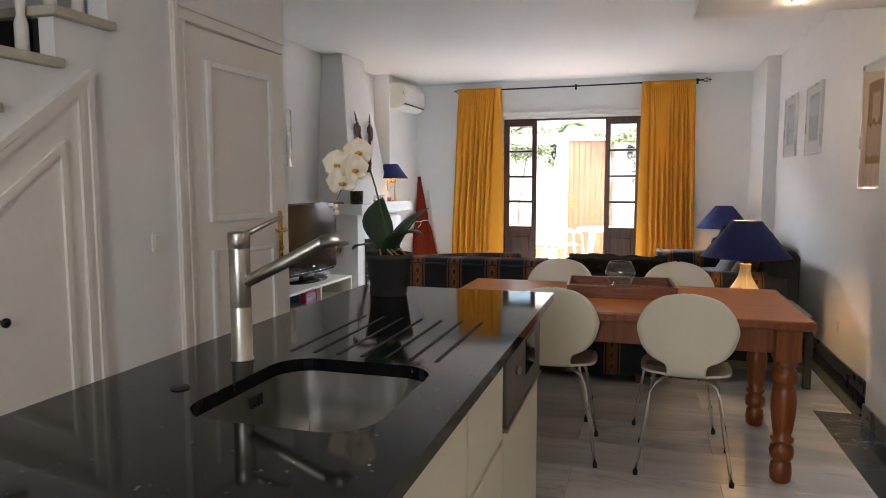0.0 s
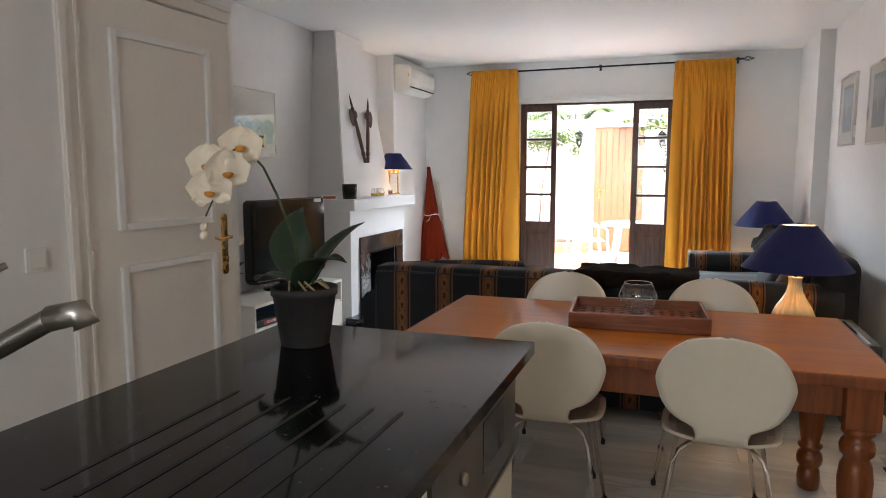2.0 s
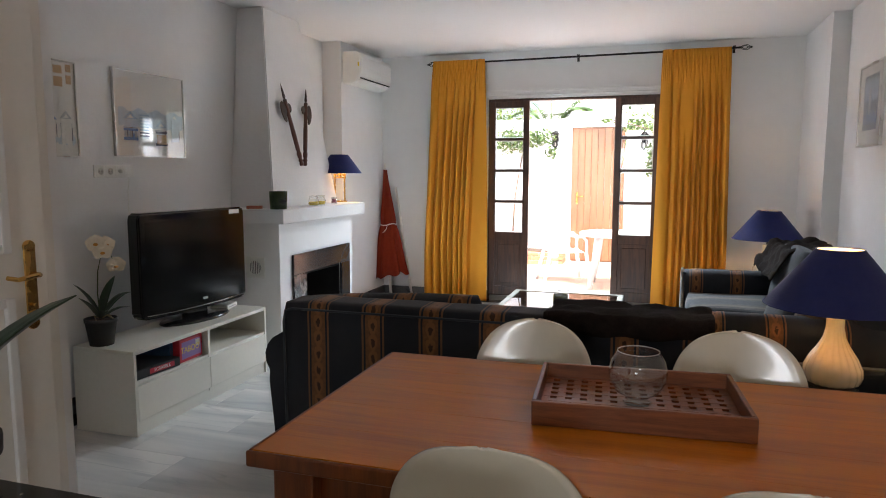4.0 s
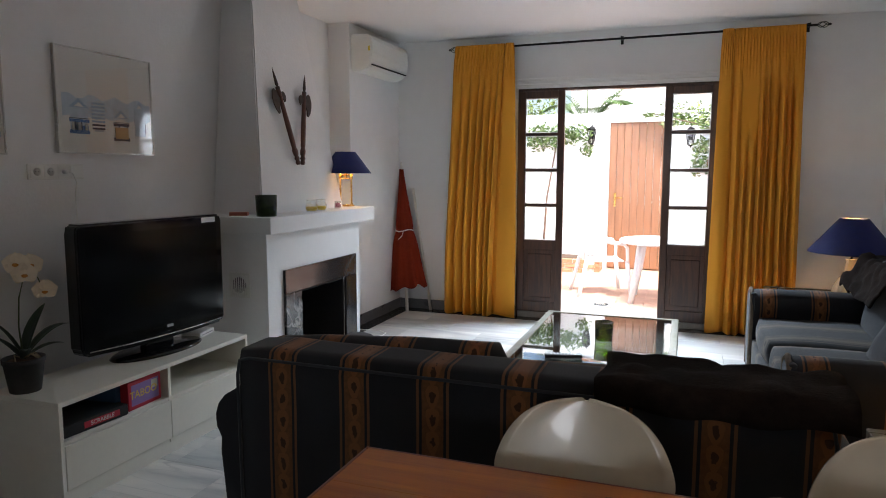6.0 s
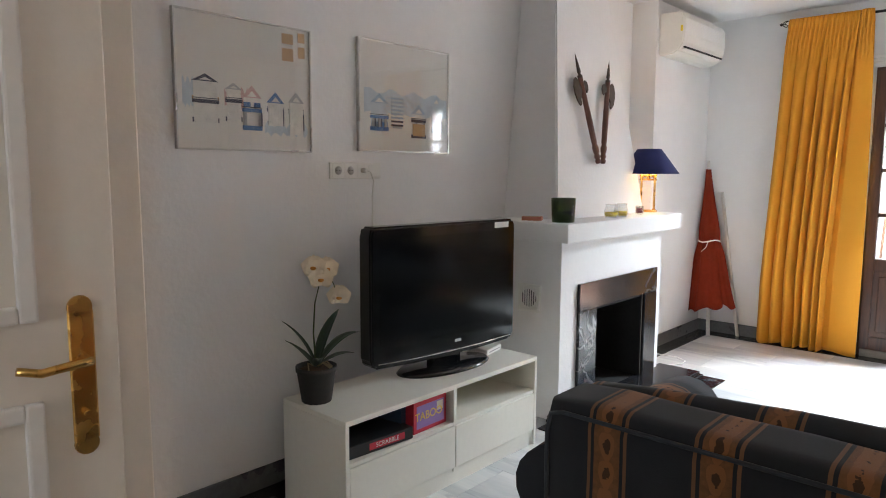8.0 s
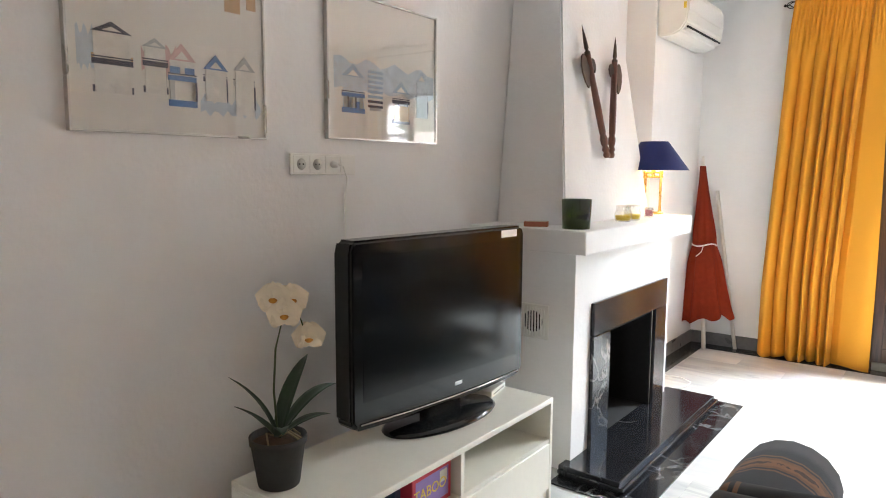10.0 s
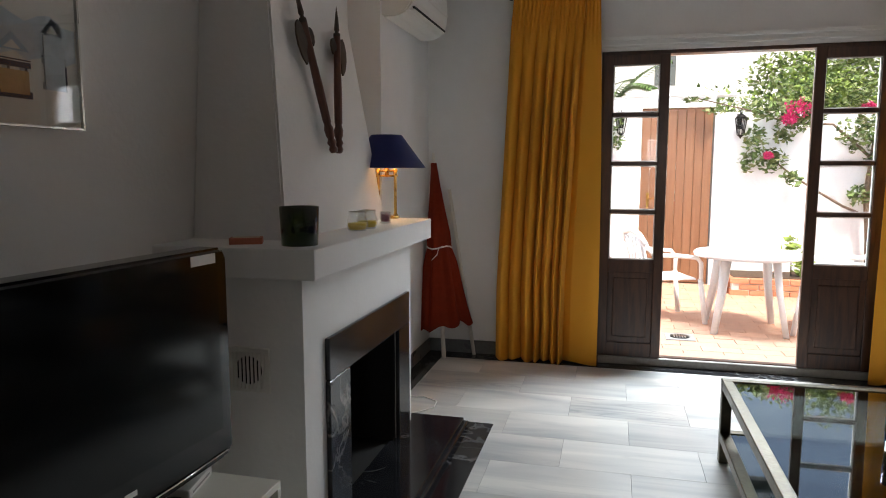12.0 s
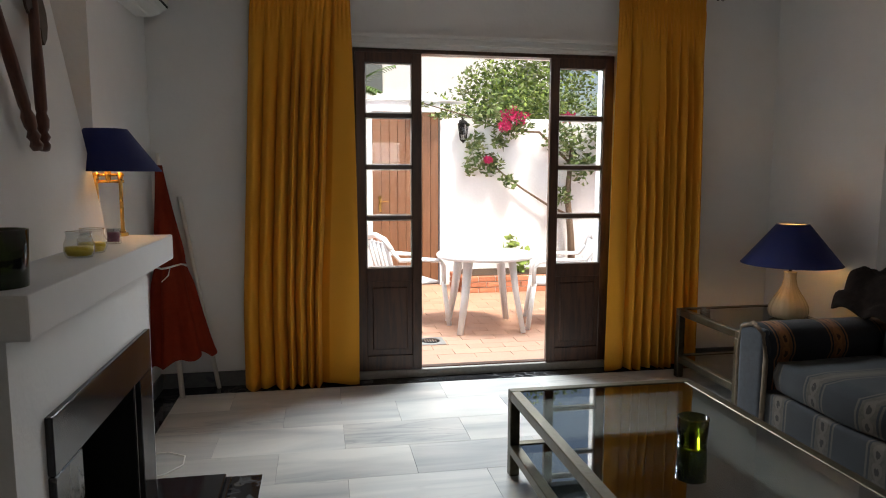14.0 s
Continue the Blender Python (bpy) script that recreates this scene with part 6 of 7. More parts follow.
def bloom(par_ob, at, toward, size, rnd):
    z = Vector(toward).normalized()
    x = z.cross(Vector((0, 0, 1))).normalized()
    y = z.cross(x) * -1
    M = Matrix((x, y, z)).transposed().to_4x4()
    M.translation = at
    fl = None
    for k, (a, ln, wd) in enumerate(((90, 1.0, 0.5), (210, 0.95, 0.48), (330, 0.95, 0.48), (12, 1.05, 0.86), (168, 1.05, 0.86))):
        bm = bmesh.new()

        def fn(u, v, ln=ln, wd=wd):
            r = v * ln * size
            w = wd * size * math.sin(math.pi * (0.08 + 0.9 * v) ** 0.8) * (2 * u - 1)
            return Vector((r, w, 0.18 * size * v * v - 0.22 * w * w / size + 0.05 * size * math.sin(v * 5 + u * 4)))
        grid_mesh(bm, fn, 7, 8)
        m = M @ pose(0, 0, 0.002 * (k > 2), 0, 0, a + rnd.uniform(-6, 6))
        if fl is None:
            fl = part("flower", bm, PETAL, par_ob, "cream orchid flower", smooth=True, at=m)
            inv = m.inverted()
        else:
            part("petal", bm, PETAL, fl, smooth=True, at=inv @ m)
    bm = lathe(bmesh.new(), [(0.0, 0.0), (0.1 * size, 0.03 * size), (0.17 * size, 0.09 * size), (0.13 * size, 0.16 * size), (0.03 * size, 0.24 * size)], 10)
    for v in bm.verts:
        v.co.x *= 1.5
        v.co.z += 3.0 * v.co.y * v.co.y / size
    part("lip", bm, PETALMID, fl, "yellow flower centre", at=inv @ M @ pose(0, -0.08 * size, 0.01, 20, 0, 0))
    return fl


def orchid(m, pot_r, pot_h, leaves, stem, blooms, size, label, seed):
    ob = thing("potted_orchid", m, label, "potted plant", "potted orchids")
    rnd = random.Random(seed)
    part("pot", lathe(bmesh.new(), [(0, 0), (pot_r * 0.72, 0), (pot_r * 0.74, 0.004), (pot_r * 0.95, pot_h * 0.86), (pot_r, pot_h * 0.87), (pot_r * 1.01, pot_h), (pot_r * 0.92, pot_h), (pot_r * 0.9, pot_h * 0.85), (0, pot_h * 0.85)], 36), POT, ob, "charcoal flower pot")
    bm = bmesh.new()

    def mound(u, v):
        a, r = 2 * math.pi * u, pot_r * 0.9 * v
        return Vector((r * math.cos(a), r * math.sin(a), pot_h * 0.88 + 0.015 * (1 - v) + 0.008 * noise.noise(Vector((r * 60 * math.cos(a), r * 60 * math.sin(a), seed)))))
    grid_mesh(bm, mound, 24, 8, True)
    part("bark", bm, SOIL, ob)
    bm = bmesh.new()
    for k in range(7):
        a = rnd.uniform(0, 6.28)
        tube(bm, [(0.01 * math.cos(a), 0.01 * math.sin(a), pot_h), (pot_r * 0.5 * math.cos(a + 0.3), pot_r * 0.5 * math.sin(a + 0.3), pot_h + 0.018), (pot_r * 0.85 * math.cos(a + 0.8), pot_r * 0.85 * math.sin(a + 0.8), pot_h * 0.9)], 0.003, 5)
    part("air_roots", bm, mat("pale_root", (0.35, 0.27, 0.16), 0.8, vary=0.2), ob)
    for root, mid, tip, w in leaves:
        lf = part("leaf", blade(bmesh.new(), root, mid, tip, w), LEAF, ob, smooth=True)
        so = lf.modifiers.new("thick", "SOLIDIFY")
        so.thickness = 0.0015
    st = part("stem", tube(bmesh.new(), stem, 0.0035, 8, 0.002), STEM, ob, "green flower stem")
    for at, to in blooms:
        bloom(st, Vector(at), to, size, rnd)
    e = Vector(stem[-1])
    for k in range(2):
        part("bud", lathe(bmesh.new(), [(0, 0), (0.007, 0.004), (0.009, 0.011), (0.006, 0.018), (0, 0.021)], 10, pose(e.x + 0.008 * k, e.y - 0.012 * k, e.z - 0.014 - 0.018 * k, 150, 10, 0)), PETAL, st, "closed flower bud")
    return ob


PH = 0.155
orchid(pose(2.322, -6.525, CZ + 0.001), 0.088, PH,
       [((0, 0, PH - 0.01), (-0.09, 0.02, PH + 0.10), (-0.065, 0.11, PH + 0.205), 0.058), ((0.005, 0, PH - 0.01), (0.03, 0.05, PH + 0.10), (0.115, 0.135, PH + 0.165), 0.046), ((0, -0.005, PH - 0.01), (0.06, -0.06, PH + 0.11), (0.15, -0.04, PH + 0.075), 0.05), ((-0.005, 0, PH - 0.01), (-0.08, -0.05, PH + 0.06), (-0.14, -0.02, PH + 0.01), 0.03)],
       [(0, 0, PH - 0.01), (-0.008, -0.03, 0.28), (-0.01, -0.10, 0.40), (-0.008, -0.16, 0.47), (-0.012, -0.21, 0.505), (-0.02, -0.25, 0.51), (-0.03, -0.29, 0.48), (-0.045, -0.30, 0.40), (-0.06, -0.31, 0.36)],
       [((-0.015, -0.235, 0.515), (0.5, -0.85, 0.1)), ((-0.065, -0.285, 0.475), (0.25, -0.95, 0.0)), ((0.0, -0.31, 0.46), (0.7, -0.6, -0.1)), ((-0.035, -0.32, 0.42), (0.4, -0.9, -0.2))], 0.049,
       "white orchid in a charcoal pot on the worktop", 5)
P2 = 0.145
orchid(pose(0.325, -4.23, 0.461), 0.082, P2,
       [((0, 0, P2 - 0.01), (-0.01, -0.04, P2 + 0.12), (-0.02, -0.145, P2 + 0.205), 0.021), ((0, 0, P2 - 0.01), (0.02, -0.07, P2 + 0.08), (0.03, -0.165, P2 + 0.14), 0.018), ((0, 0, P2 - 0.01), (0.0, 0.03, P2 + 0.13), (-0.02, 0.135, P2 + 0.21), 0.027), ((0, 0, P2 - 0.01), (0.03, 0.09, P2 + 0.13), (0.02, 0.215, P2 + 0.105), 0.026), ((0, 0, P2 - 0.01), (0.05, 0.06, P2 + 0.06), (0.06, 0.15, P2 + 0.035), 0.02), ((0, 0, P2 - 0.01), (0.06, -0.03, P2 + 0.07), (0.11, -0.07, P2 + 0.05), 0.02)],
       [(0, 0, P2 - 0.01), (-0.004, -0.008, 0.28), (-0.002, 0.0, 0.40), (0.003, 0.025, 0.49), (0.008, 0.06, 0.515), (0.012, 0.085, 0.47), (0.012, 0.095, 0.44)],
       [((0.015, 0.02, 0.50), (0.75, -0.6, 0.1)), ((0.0, 0.06, 0.535), (0.8, -0.4, 0.2)), ((-0.01, 0.005, 0.545), (0.6, -0.7, 0.2)), ((0.02, 0.105, 0.42), (0.75, -0.6, -0.1))], 0.049,
       "small white orchid in a black pot on the television bench", 8)

# things on the coffee table
cup("glass_holder", 0.055, 0.11, LIMEGLASS, pose(2.52, -2.235, 0.40), "olive green glass candle holder on the coffee table", "candle holder", taper=0.92)
rc = thing("remote_control", pose(2.36, -2.70, 0.40, 0, 0, -75), "black remote control lying on the coffee table", "remote control")
part("case", B(((-0.024, -0.10, 0), (0.024, 0.10, 0.02)), bevel=0.006, seg=2), BLACKPLASTIC, rc)
for i in range(8):
    for j in range(3):
        part("button", B(((-0.015 + j * 0.011, -0.07 + i * 0.018, 0.02), (-0.007 + j * 0.011, -0.06 + i * 0.018, 0.0215))), mat("grey_button", (0.3, 0.3, 0.3), 0.6) if i == 0 and j == 0 else bpy.data.materials["grey_button"], rc)
ga = thing("glass_ashtray", pose(3.68, -0.42, 0.467), "small clear glass dish on the side table", "dish")
part("dish", lathe(bmesh.new(), [(0, 0), (0.03, 0), (0.036, 0.035), (0.033, 0.035), (0.027, 0.006), (0, 0.006)], 24), CLEARGLASS, ga)

# ---- patio ----
def arch_top(x):
    return 2.17 + 0.2 * math.cos((x - 2.27) / 0.72 * math.pi / 2) if abs(x - 2.27) < 0.72 else 2.17


bm = bmesh.new()
prism(bm, [(1.45, 2.252)] + [(1.45 + i * 0.0911, max(2.255, arch_top(1.45 + i * 0.0911))) for i in range(1, 18)] + [(3.05, 2.252)], 3.97, 4.28, "y")
structure("wall_patio_arch", bm, PATIOWALL, "curved whitewashed coping over the gate")
structure("wall_patio_side", B(((6.2, 0.3, -0.5), (6.45, 4.25, 2.1)), ((-2.75, 0.3, -0.5), (-2.5, 4.25, 2.2))), PATIOWALL, "whitewashed patio side walls")
structure("wall_house_outside", B(((-2.75, 0.301, -0.5), (1.42, 0.32, 2.9)), ((3.21, 0.301, -0.5), (6.45, 0.32, 2.9)), ((1.42, 0.301, 2.17), (3.21, 0.32, 2.9))), PATIOWALL, "whitewashed outside face of the house")
gate = thing("patio_gate", pose(1.856, 4.03, -0.04), "tan wooden plank gate with metal handle", "gate")
for i in range(8):
    part("plank", B(((i * 0.1035, 0, 0.0), (0.1005 + i * 0.1035, 0.035, 2.15)), bevel=0.004), PATIODOOR, gate)
hp = part("handle", B(((0.075, -0.008, 0.92), (0.105, 0.0, 1.12)), bevel=0.002), BRASS, gate, "small metal handle plate")
part("lever", tube(bmesh.new(), [(0.09, -0.008, 1.05), (0.09, -0.045, 1.05), (0.2, -0.05, 1.05)], 0.008, 8), BRASS, hp)


def wall_lantern(x, z):
    ob = thing("wall_lantern", pose(x, 4.0, z), "black iron wall lantern with clear panes", "lantern", "patio lanterns")
    part("back_plate", B(((-0.03, -0.012, -0.02), (0.03, 0, 0.16)), bevel=0.003), IRON, ob)
    part("arm", tube(bmesh.new(), [(0, -0.01, 0.14), (0, -0.06, 0.19), (0, -0.11, 0.15)], 0.007, 8), IRON, ob)
    part("roof", lathe(bmesh.new(), [(0.075, 0.10), (0.04, 0.14), (0.012, 0.155), (0.0, 0.17)], 6, pose(0, -0.11, 0)), IRON, ob)
    part("base", lathe(bmesh.new(), [(0.0, -0.14), (0.012, -0.12), (0.035, -0.10), (0.04, -0.09), (0.0, -0.09)], 6, pose(0, -0.11, 0)), IRON, ob)
    for k in range(6):
        a = k * math.pi / 3
        part("bar", tube(bmesh.new(), [(0.038 * math.cos(a), -0.11 + 0.038 * math.sin(a), -0.09), (0.066 * math.cos(a), -0.11 + 0.066 * math.sin(a), 0.10)], 0.005, 6), IRON, ob)
    bm = bmesh.new()
    lathe(bm, [(0.036, -0.088), (0.063, 0.099)], 6, pose(0, -0.11, 0))
    part("glass", bm, pane_glass("lantern_glass", (0.9, 0.9, 0.9)), ob)
    return ob


wall_lantern(2.97, 1.865)
wall_lantern(1.60, 1.90)


def plastic_chair(m, label):
    ob = thing("garden_chair", m, label, "chair", "garden furniture")
    part("seat", soft_block((-0.22, -0.22, 0.40), (0.22, 0.22, 0.425), 0.012, 0), PATIOPLASTIC, ob)
    for i in range(5):
        x = -0.16 + i * 0.08
        part("back_slat", tube(bmesh.new(), [(x, -0.22, 0.42), (x * 1.1, -0.27, 0.62), (x * 1.1, -0.32, 0.80)], 0.022, 8), PATIOPLASTIC, ob)
    part("top_rail", tube(bmesh.new(), [(-0.24, -0.29, 0.74), (-0.17, -0.325, 0.83), (0, -0.335, 0.86), (0.17, -0.325, 0.83), (0.24, -0.29, 0.74)], 0.026, 10), PATIOPLASTIC, ob)
    for s in (-1, 1):
        part("arm", tube(bmesh.new(), [(s * 0.24, -0.29, 0.74), (s * 0.265, -0.22, 0.645), (s * 0.28, 0.02, 0.64), (s * 0.275, 0.19, 0.62), (s * 0.265, 0.235, 0.57), (s * 0.27, 0.24, 0.40)], 0.02, 10), PATIOPLASTIC, ob)
        part("leg", tube(bmesh.new(), [(s * 0.265, 0.235, 0.42), (s * 0.285, 0.29, 0.0)], 0.024, 8), PATIOPLASTIC, ob)
        part("leg", tube(bmesh.new(), [(s * 0.21, -0.22, 0.42), (s * 0.25, -0.31, 0.0)], 0.024, 8), PATIOPLASTIC, ob)
    return ob


PFLOOR = -0.056
plastic_chair(pose(2.02, 1.90, PFLOOR, 0, 0, -70), "white plastic garden armchair beside the patio table")
plastic_chair(pose(3.42, 1.65, PFLOOR, 0, 0, 75), "white plastic garden armchair beside the patio table")
pt = thing("garden_table", pose(2.70, 1.62, PFLOOR), "round white plastic garden table", "table", "garden furniture")
part("tabletop", lathe(bmesh.new(), [(0, 0.675), (0.40, 0.675), (0.42, 0.655), (0.445, 0.66), (0.45, 0.685), (0.435, 0.70), (0, 0.70)], 48), PATIOPLASTIC, pt)
for a in (225, 315, 45, 135):
    c, s = math.cos(radians(a)), math.sin(radians(a))
    bm = bmesh.new()
    tube(bm, [(0.28 * c, 0.28 * s, 0.675), (0.33 * c, 0.33 * s, 0.35), (0.41 * c, 0.41 * s, 0.0)], 0.045, 4, 0.03)
    part("leg", bm, PATIOPLASTIC, pt)
dr = thing("floor_drain", pose(2.115, 1.16, PFLOOR), "round metal drain cover in the paving", "drain")
part("plate", B(((-0.12, -0.12, 0), (0.12, 0.12, 0.006)), bevel=0.002), mat("grey_stone", (0.3, 0.29, 0.27), 0.7), dr)
part("grate", lathe(bmesh.new(), [(0, 0.006), (0.08, 0.006), (0.08, 0.01), (0, 0.01)], 24), IRON, dr)
for i in range(5):
    part("slot", B(((-0.05 + i * 0.022, -0.05, 0.0102), (-0.04 + i * 0.022, 0.05, 0.011))), SILVER, dr)

# brick planters
BRICKMESH = mesh_of("brick", B(((-0.10, -0.05, -0.028), (0.10, 0.05, 0.028)), bevel=0.004), BRICK)


def planter(x0, x1, y0, y1, courses, label):
    ob = thing("brick_planter", pose(x0, y0, PFLOOR), label, "planter", "brick planters")
    part("core", B(((0.02, 0.02, 0), (x1 - x0 - 0.02, y1 - y0, courses * 0.066 - 0.012))), GROUT, ob)
    for c in range(courses):
        z = 0.03 + c * 0.066
        n = int((x1 - x0) / 0.21)
        for i in range(n):
            b = new("brick", BRICKMESH)
            b.parent = ob
            b.matrix_basis = pose(0.1 + i * 0.21 + (0.1 if c % 2 else 0), 0.05, z, 0, 0, random.uniform(-1, 1))
        for s in (0.0, x1 - x0):
            for j in range(int((y1 - y0) / 0.21)):
                b = new("brick", BRICKMESH)
                b.parent = ob
                b.matrix_basis = pose(s, 0.21 + j * 0.21, z, 0, 0, 90)
    part("soil", B(((0.05, 0.1, courses * 0.066 - 0.03), (x1 - x0 - 0.05, y1 - y0, courses * 0.066 + 0.0))), SOIL, ob)
    return ob


planter(2.85, 4.4, 3.35, 3.98, 3, "low terracotta brick planter along the patio wall")
planter(0.6, 1.75, 3.45, 3.98, 3, "low terracotta brick planter along the patio wall")

# ---- greenery ----


def leaf_cloud(name, blobs, count, size, colors, label, category, seed, stems=(), flowers=0, leaf_squash=0.6, bare=True):
    """Leaves scattered through clumps: each leaf a folded diamond of its own."""
    rnd = random.Random(seed)
    ob = thing(name, pose(*blobs[0][0][:2], 0), label, category)
    ox, oy = blobs[0][0][:2]
    wsum = sum(b[1][0] * b[1][2] for b in blobs)
    verts, faces, mi = [], [], []
    fverts, ffaces = [], []
    for (c, rad) in blobs:
        k = max(30, int(count * rad[0] * rad[2] / wsum))
        for _ in range(k):
            d = Vector((rnd.gauss(0, 1), rnd.gauss(0, 1), rnd.gauss(0, 1))).normalized()
            q = rnd.random() ** 0.45
            p = Vector((c[0] - ox + d.x * rad[0] * q, c[1] - oy + d.y * rad[1] * q, c[2] + d.z * rad[2] * q))
            p += Vector((rnd.uniform(-1, 1), rnd.uniform(-1, 1), rnd.uniform(-1, 1))) * 0.12 * rad[0]
            s = size * rnd.uniform(0.6, 1.3)
            a = Vector((rnd.gauss(0, 1), rnd.gauss(0, 1) - 0.4, rnd.gauss(0, 0.7))).normalized()
            b = a.cross(Vector((rnd.gauss(0, 1), rnd.gauss(0, 1), 1.5))).normalized()
            n = a.cross(b)
            base = len(verts)
            verts += [p - a * s, p + b * s * leaf_squash * 0.9 - a * s * 0.2 + n * s * 0.2, p + a * s, p - b * s * leaf_squash * 0.9 - a * s * 0.2 + n * s * 0.2, p + a * s * 0.1]
            faces += [(base, base + 1, base + 4), (base + 1, base + 2, base + 4), (base + 2, base + 3, base + 4), (base + 3, base, base + 4)]
            mi += [rnd.randrange(len(colors))] * 4
    me = bpy.data.meshes.new("crown")
    me.from_pydata([tuple(v) for v in verts], [], faces)
    for c in colors:
        me.materials.append(c)
    me.polygons.foreach_set("material_index", mi)
    cr = new("crown", me)
    cr.parent = ob
    cr["kind"] = "stuff"
    for pts, r0, r1 in stems:
        bm = tube(bmesh.new(), [(x - ox, y - oy, z) for x, y, z in pts], r0, 8, r1)
        part("branch", bm, BARK, ob, "brown woody stem")
    if flowers:
        fv, ff = [], []
        for (c, rad) in flowers:
            for _ in range(90):
                d = Vector((rnd.gauss(0, 1), rnd.gauss(0, 1), rnd.gauss(0, 1))).normalized() * rnd.random() ** 0.5
                p = Vector((c[0] - ox + d.x * rad[0], c[1] - oy + d.y * rad[1], c[2] + d.z * rad[2]))
                for k in range(3):
                    a = Vector((rnd.gauss(0, 1), rnd.gauss(0, 1), rnd.gauss(0, 1))).normalized()
                    b = a.cross(Vector((0.3, 0.2, 1))).normalized()
                    s = 0.022 * rnd.uniform(0.7, 1.2)
                    base = len(fv)
                    fv += [tuple(p), tuple(p + a * s + b * s * 0.6), tuple(p + a * s * 1.7), tuple(p + a * s - b * s * 0.6)]
                    ff.append((base, base + 1, base + 2, base + 3))
        me = bpy.data.meshes.new("blossom")
        me.from_pydata(fv, [], ff)
        me.materials.append(MAGENTA)
        b = new("blossom", me)
        b.parent = ob
        b["kind"], b["label"] = "stuff", "magenta papery blossom"
    return ob


BARK = mat("grey_brown_bark", (0.16, 0.11, 0.075), 0.9, vary=0.3, scale=14, bump=0.6)
MAGENTA = mat("magenta_bract", (0.62, 0.04, 0.17), 0.7, vary=0.25, scale=40)
GREENS = [mat("foliage_" + n, c, 0.75, vary=0.3, scale=20, spec=0.25) for n, c in (("deep", (0.09, 0.14, 0.05)), ("mid", (0.16, 0.23, 0.08)), ("olive", (0.23, 0.27, 0.12)), ("bright", (0.27, 0.37, 0.09)))]
VINE = [((2.45, 3.9, 2.2), (0.14, 0.05, 0.035)), ((2.68, 3.9, 2.07), (0.14, 0.05, 0.05)), ((3.30, 3.84, 2.05), (0.32, 0.12, 0.13)), ((3.62, 3.82, 1.98), (0.22, 0.14, 0.2)), ((3.14, 3.86, 1.72), (0.15, 0.09, 0.17)), ((3.06, 3.88, 1.46), (0.11, 0.07, 0.14)), ((3.32, 3.86, 1.48), (0.17, 0.08, 0.16)), ((3.55, 3.86, 1.27), (0.13, 0.07, 0.11)), ((3.42, 3.85, 1.78), (0.12, 0.08, 0.14)), ((4.28, 3.8, 1.78), (0.30, 0.14, 0.24)), ((4.5, 3.82, 1.45), (0.22, 0.12, 0.22)), ((4.25, 3.84, 1.08), (0.14, 0.08, 0.12)), ((4.9, 3.75, 1.9), (0.4, 0.2, 0.35))]
leaf_cloud("bougainvillea", VINE, 2000, 0.043, GREENS[:3], "bougainvillea with magenta blossom trailing over the white wall", "bougainvillea", 3,
           stems=[([(4.42, 3.85, -0.05), (4.40, 3.88, 0.55), (4.34, 3.88, 1.1), (4.38, 3.85, 1.7)], 0.055, 0.025), ([(4.38, 3.87, 0.82), (4.1, 3.9, 0.95), (3.75, 3.92, 1.17), (3.5, 3.92, 1.35), (3.2, 3.9, 1.6)], 0.018, 0.008), ([(4.35, 3.86, 1.5), (3.95, 3.88, 1.88), (3.5, 3.9, 1.9), (3.05, 3.9, 2.06), (2.45, 3.92, 2.22)], 0.018, 0.006)],
           flowers=[((3.56, 3.68, 2.06), (0.19, 0.08, 0.11)), ((3.44, 3.68, 1.94), (0.09, 0.05, 0.06)), ((3.26, 3.75, 1.53), (0.05, 0.04, 0.03)), ((4.25, 3.65, 2.05), (0.12, 0.06, 0.05))])
leaf_cloud("garden_plant", [((3.52, 3.62, 0.5), (0.10, 0.08, 0.12)), ((3.66, 3.6, 0.3), (0.13, 0.1, 0.14))], 90, 0.06, GREENS[3:], "bright green leafy plant in the brick planter", "plant", 41, stems=[([(3.55, 3.65, 0.1), (3.54, 3.64, 0.35), (3.52, 3.62, 0.5)], 0.008, 0.005)])
leaf_cloud("wall_creeper", [((1.3, 3.85, 1.95), (0.35, 0.14, 0.16)), ((1.55, 3.9, 1.72), (0.12, 0.08, 0.10)), ((0.9, 3.85, 1.9), (0.35, 0.14, 0.22))], 900, 0.036, GREENS[:2], "green creeper hanging over the white wall", "creeper", 13, stems=[([(0.9, 3.9, -0.05), (0.95, 3.92, 1.0), (1.1, 3.9, 1.9)], 0.02, 0.01)])
hedge_blobs = [((1.0 + i * 0.55, 5.6 + 0.4 * math.sin(i * 2.1), (1.85 if i < 3 else 2.25) + 0.14 * math.sin(i * 1.3)), (0.52, 0.4, 0.42)) for i in range(10)]
leaf_cloud("garden_shrub", hedge_blobs, 6500, 0.042, GREENS, "mixed green shrubs behind the patio wall", "shrub", 21, stems=[([(2.4 + k * 1.2, 5.6, -0.1), (2.5 + k * 1.2, 5.6, 1.8)], 0.05, 0.03) for k in range(3)])
leaf_cloud("tree", [((4.4, 8.0, 2.9), (0.75, 0.7, 0.55)), ((5.5, 8.3, 3.2), (1.1, 0.9, 0.8)), ((4.9, 7.6, 2.5), (0.8, 0.6, 0.5))], 4800, 0.055, GREENS[1:], "olive-green garden tree beyond the patio wall", "tree", 33, stems=[([(4.5, 8, -0.1), (4.55, 8, 1.4), (4.3, 8, 2.6)], 0.12, 0.06), ([(4.55, 8, 1.5), (5.2, 8.2, 2.8)], 0.07, 0.04)])
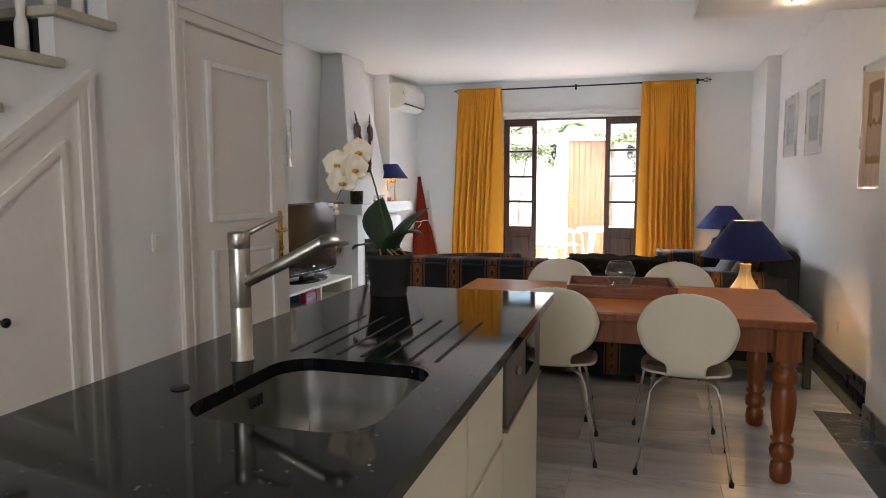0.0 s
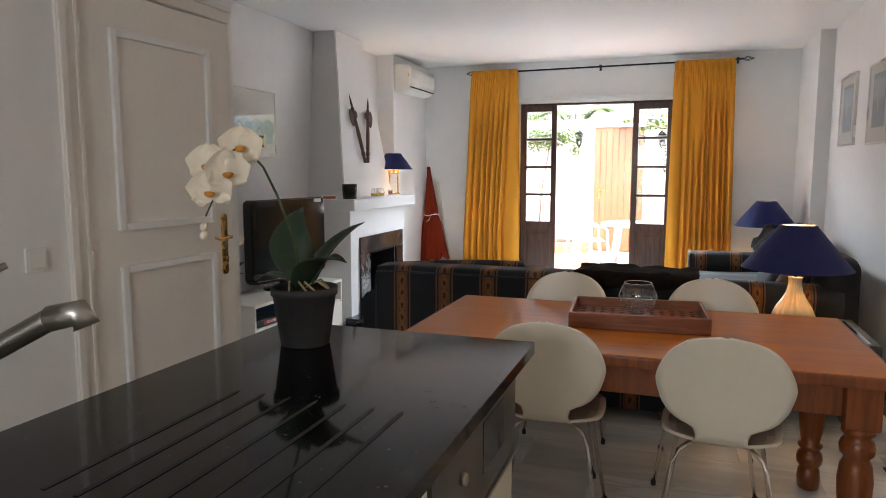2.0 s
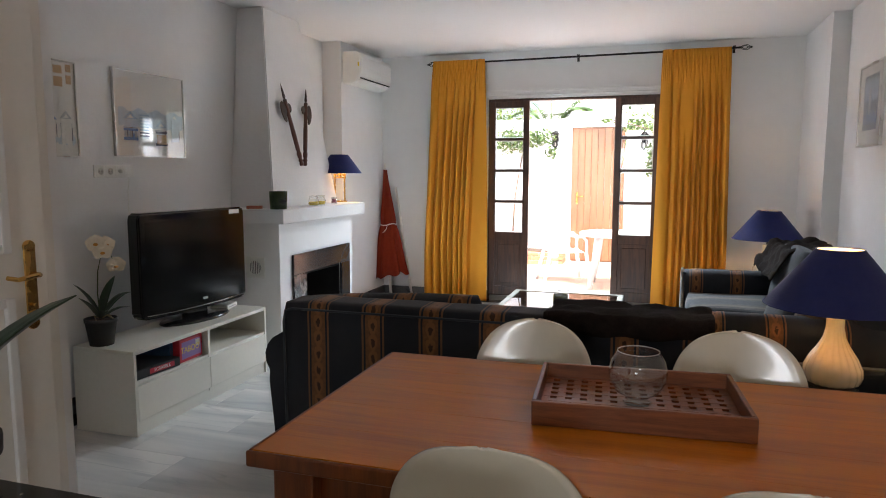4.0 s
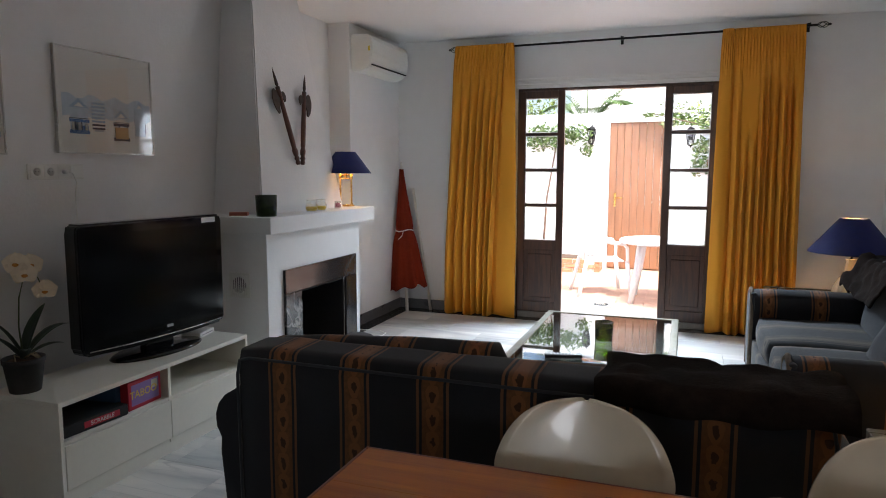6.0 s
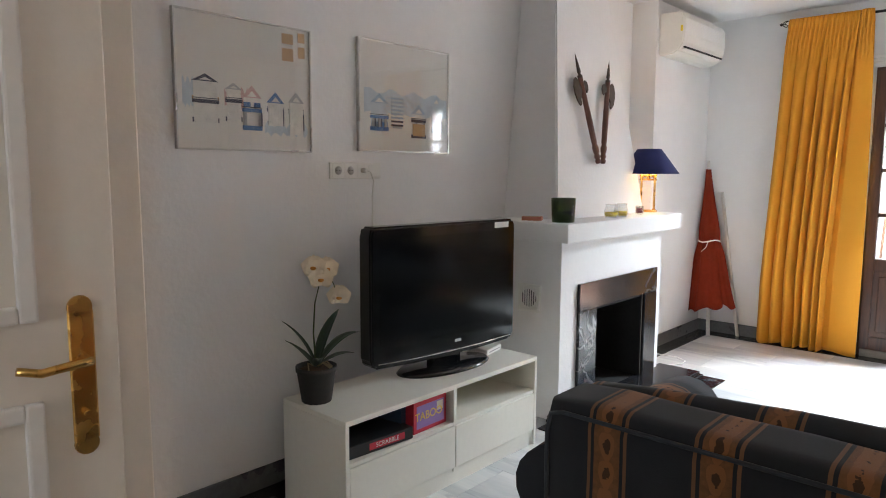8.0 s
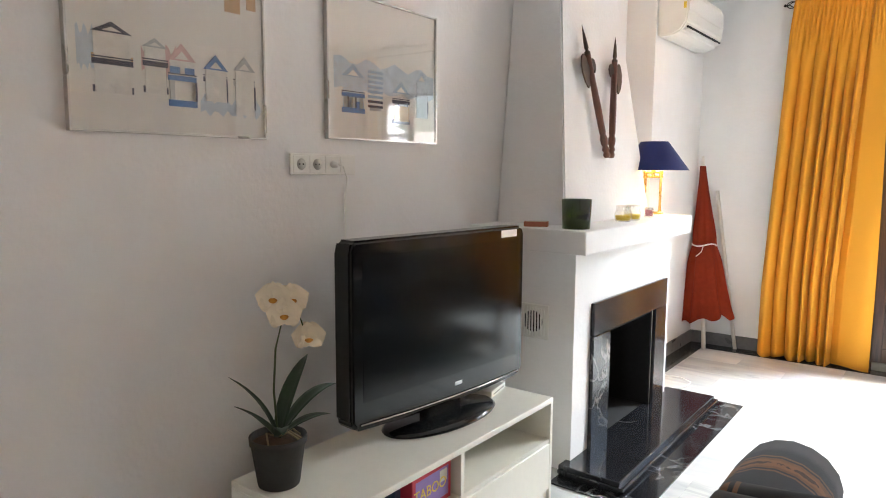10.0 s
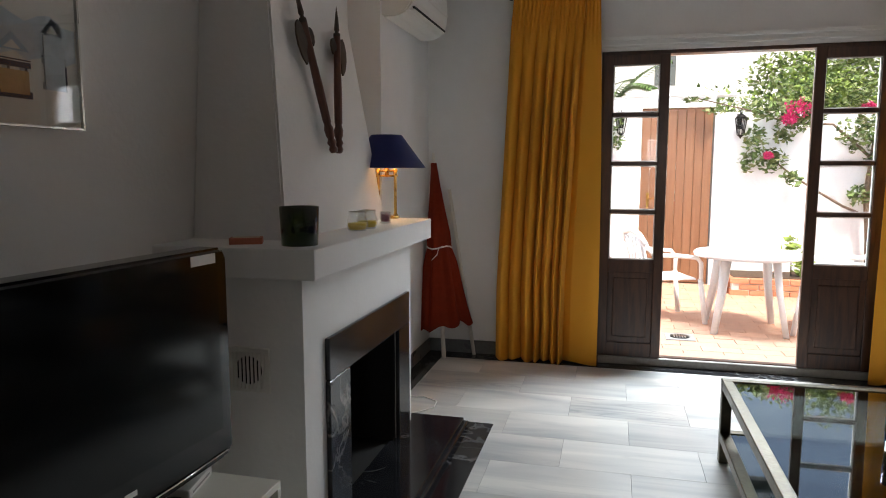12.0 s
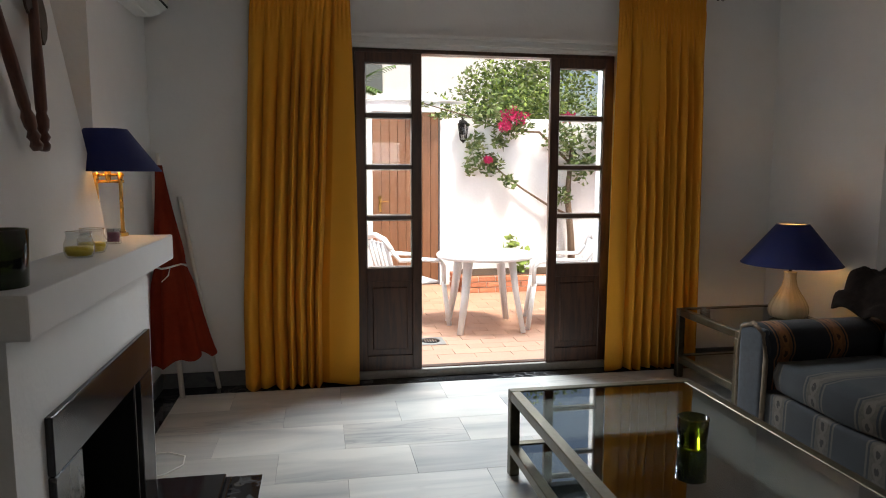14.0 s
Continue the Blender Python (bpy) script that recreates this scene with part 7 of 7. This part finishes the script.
leaf_cloud("tree", [((-0.5, 8.0, 2.6), (1.0, 0.8, 0.6)), ((-1.8, 7.6, 3.0), (1.2, 0.9, 0.9))], 3600, 0.055, GREENS[1:], "leafy garden tree beyond the patio wall", "tree", 35, stems=[([(-0.8, 8, -0.1), (-0.7, 8, 1.4), (-0.9, 8, 2.6)], 0.12, 0.06)])

palm = thing("palm", pose(1.35, 5.2, 0), "broad-leaved palm rising behind the patio wall", "palm")
part("trunk", tube(bmesh.new(), [(0, 0, -0.06), (0.02, 0, 1.0), (0.0, 0, 2.0)], 0.09, 12, 0.07), BARK, palm)
rp = random.Random(4)
for k in range(13):
    a = k * 0.483 + rp.uniform(-0.2, 0.2)
    L = rp.uniform(0.7, 1.15)
    root, mid, tip = Vector((0, 0, 1.95)), Vector((0.4 * L * math.cos(a), 0.4 * L * math.sin(a), 2.75)), Vector((L * math.cos(a), L * math.sin(a), 2.55 + rp.uniform(-0.35, 0.35)))
    fr = part("frond", tube(bmesh.new(), [tuple(root * (1 - t) ** 2 + mid * 2 * t * (1 - t) + tip * t * t) for t in [i / 8 for i in range(9)]], 0.012, 6, 0.004), LEAF2, palm)
    bm = bmesh.new()
    for i in range(3, 26):
        t = i / 26
        p = root * (1 - t) ** 2 + mid * 2 * t * (1 - t) + tip * t * t
        d = ((mid - root) * 2 * (1 - t) + (tip - mid) * 2 * t).normalized()
        s = d.cross(Vector((0, 0, 1))).normalized()
        for sg in (-1, 1):
            e = p + (d * 0.5 + s * sg) * 0.22 * math.sin(math.pi * (0.15 + t * 0.8)) + Vector((0, 0, -0.05))
            m2 = (p + e) / 2 + Vector((0, 0, 0.02))
            blade(bm, p, m2, e, 0.016, 0.1, 4)
    part("leaflets", bm, LEAF2, fr, "long green leaflets", smooth=True)

# far house among the trees
fh = thing("far_house", pose(2.0, 24, -0.5), "pale house beyond the garden with grey windows", "house")
# House wall drawn wider, so its white also stands for the bright sky.
part("wall", B(((-4, 0, 0), (9, 6, 8.2))), PATIOWALL, fh)
part("roof", B(((-4.3, -0.3, 8.2), (9.3, 6.3, 8.4)), bevel=0.03), BRICK, fh)
for x in (1.0, 7.6):
    w = part("window", B(((x, -0.03, 5.2), (x + 0.8, 0.0, 6.4))), mat("grey_far_glass", (0.16, 0.18, 0.18), 0.3) if x < 2 else bpy.data.materials["grey_far_glass"], fh, "grey window glass")
    for xx in (x - 0.08, x + 0.8):
        part("window_frame", B(((xx, -0.05, 5.12), (xx + 0.08, -0.001, 6.48))), TRIM, w)

# ---- floor slabs ----
floor = structure("floor", B(((0.0, -10.7, -0.02), (4.43, -0.12, -0.0135))), GROUT, "white veined marble slab floor")
SLAB = {}


def slab_mesh(w, d, mat_, z=0.0135):
    key = (round(w, 3), round(d, 3), mat_.name)
    if key not in SLAB:
        SLAB[key] = mesh_of("slab", B(((-w / 2, -d / 2, -z), (w / 2, d / 2, 0)), bevel=0.0008), mat_)
    return SLAB[key]


row, L, W = 0, 0.645, 0.3333
y_top = -0.098
X0, X1 = 0.02, 4.42
while y_top > -10.6:
    x = X0 - (L * 0.5 if row % 2 else 0.0) + 0.01
    while x < X1:
        a, b = max(x, X0), min(x + L, X1)
        if b - a > 0.04:
            t = new("marble_slab", slab_mesh(b - a - 0.0009, W - 0.0009, MARBLE))
            t.parent = floor
            t.location = ((a + b) / 2, y_top - W / 2, 0)
        x += L
    y_top -= W
    row += 1

# ---- patio paving ----
paving = structure("pavement", B(((-2.5, 0.3, -0.2), (6.2, 4.0, -0.075))), mat("paving_joint", (0.33, 0.28, 0.24), 0.9, vary=0.15), "terracotta tiled patio floor")
row, y = 0, 0.305
while y < 4.0:
    x = 0.6 - (0.15 if row % 2 else 0)
    while x < 4.6:
        t = new("paving_tile", slab_mesh(0.296, 0.142, PATIOTILE, 0.018))
        t.parent = paving
        t.location = (x + 0.15, y + 0.0725, -0.0565 + random.uniform(-0.001, 0.001))
        x += 0.30
    y += 0.1455
    row += 1
bm = bmesh.new()
for x0, x1 in ((-2.5, 0.44), (4.78, 6.2)):
    box(bm, (x0, 0.305, -0.075), (x1, 3.99, -0.0585))
structure("pavement_edge", bm, PATIOTILE, "terracotta patio floor at the sides")
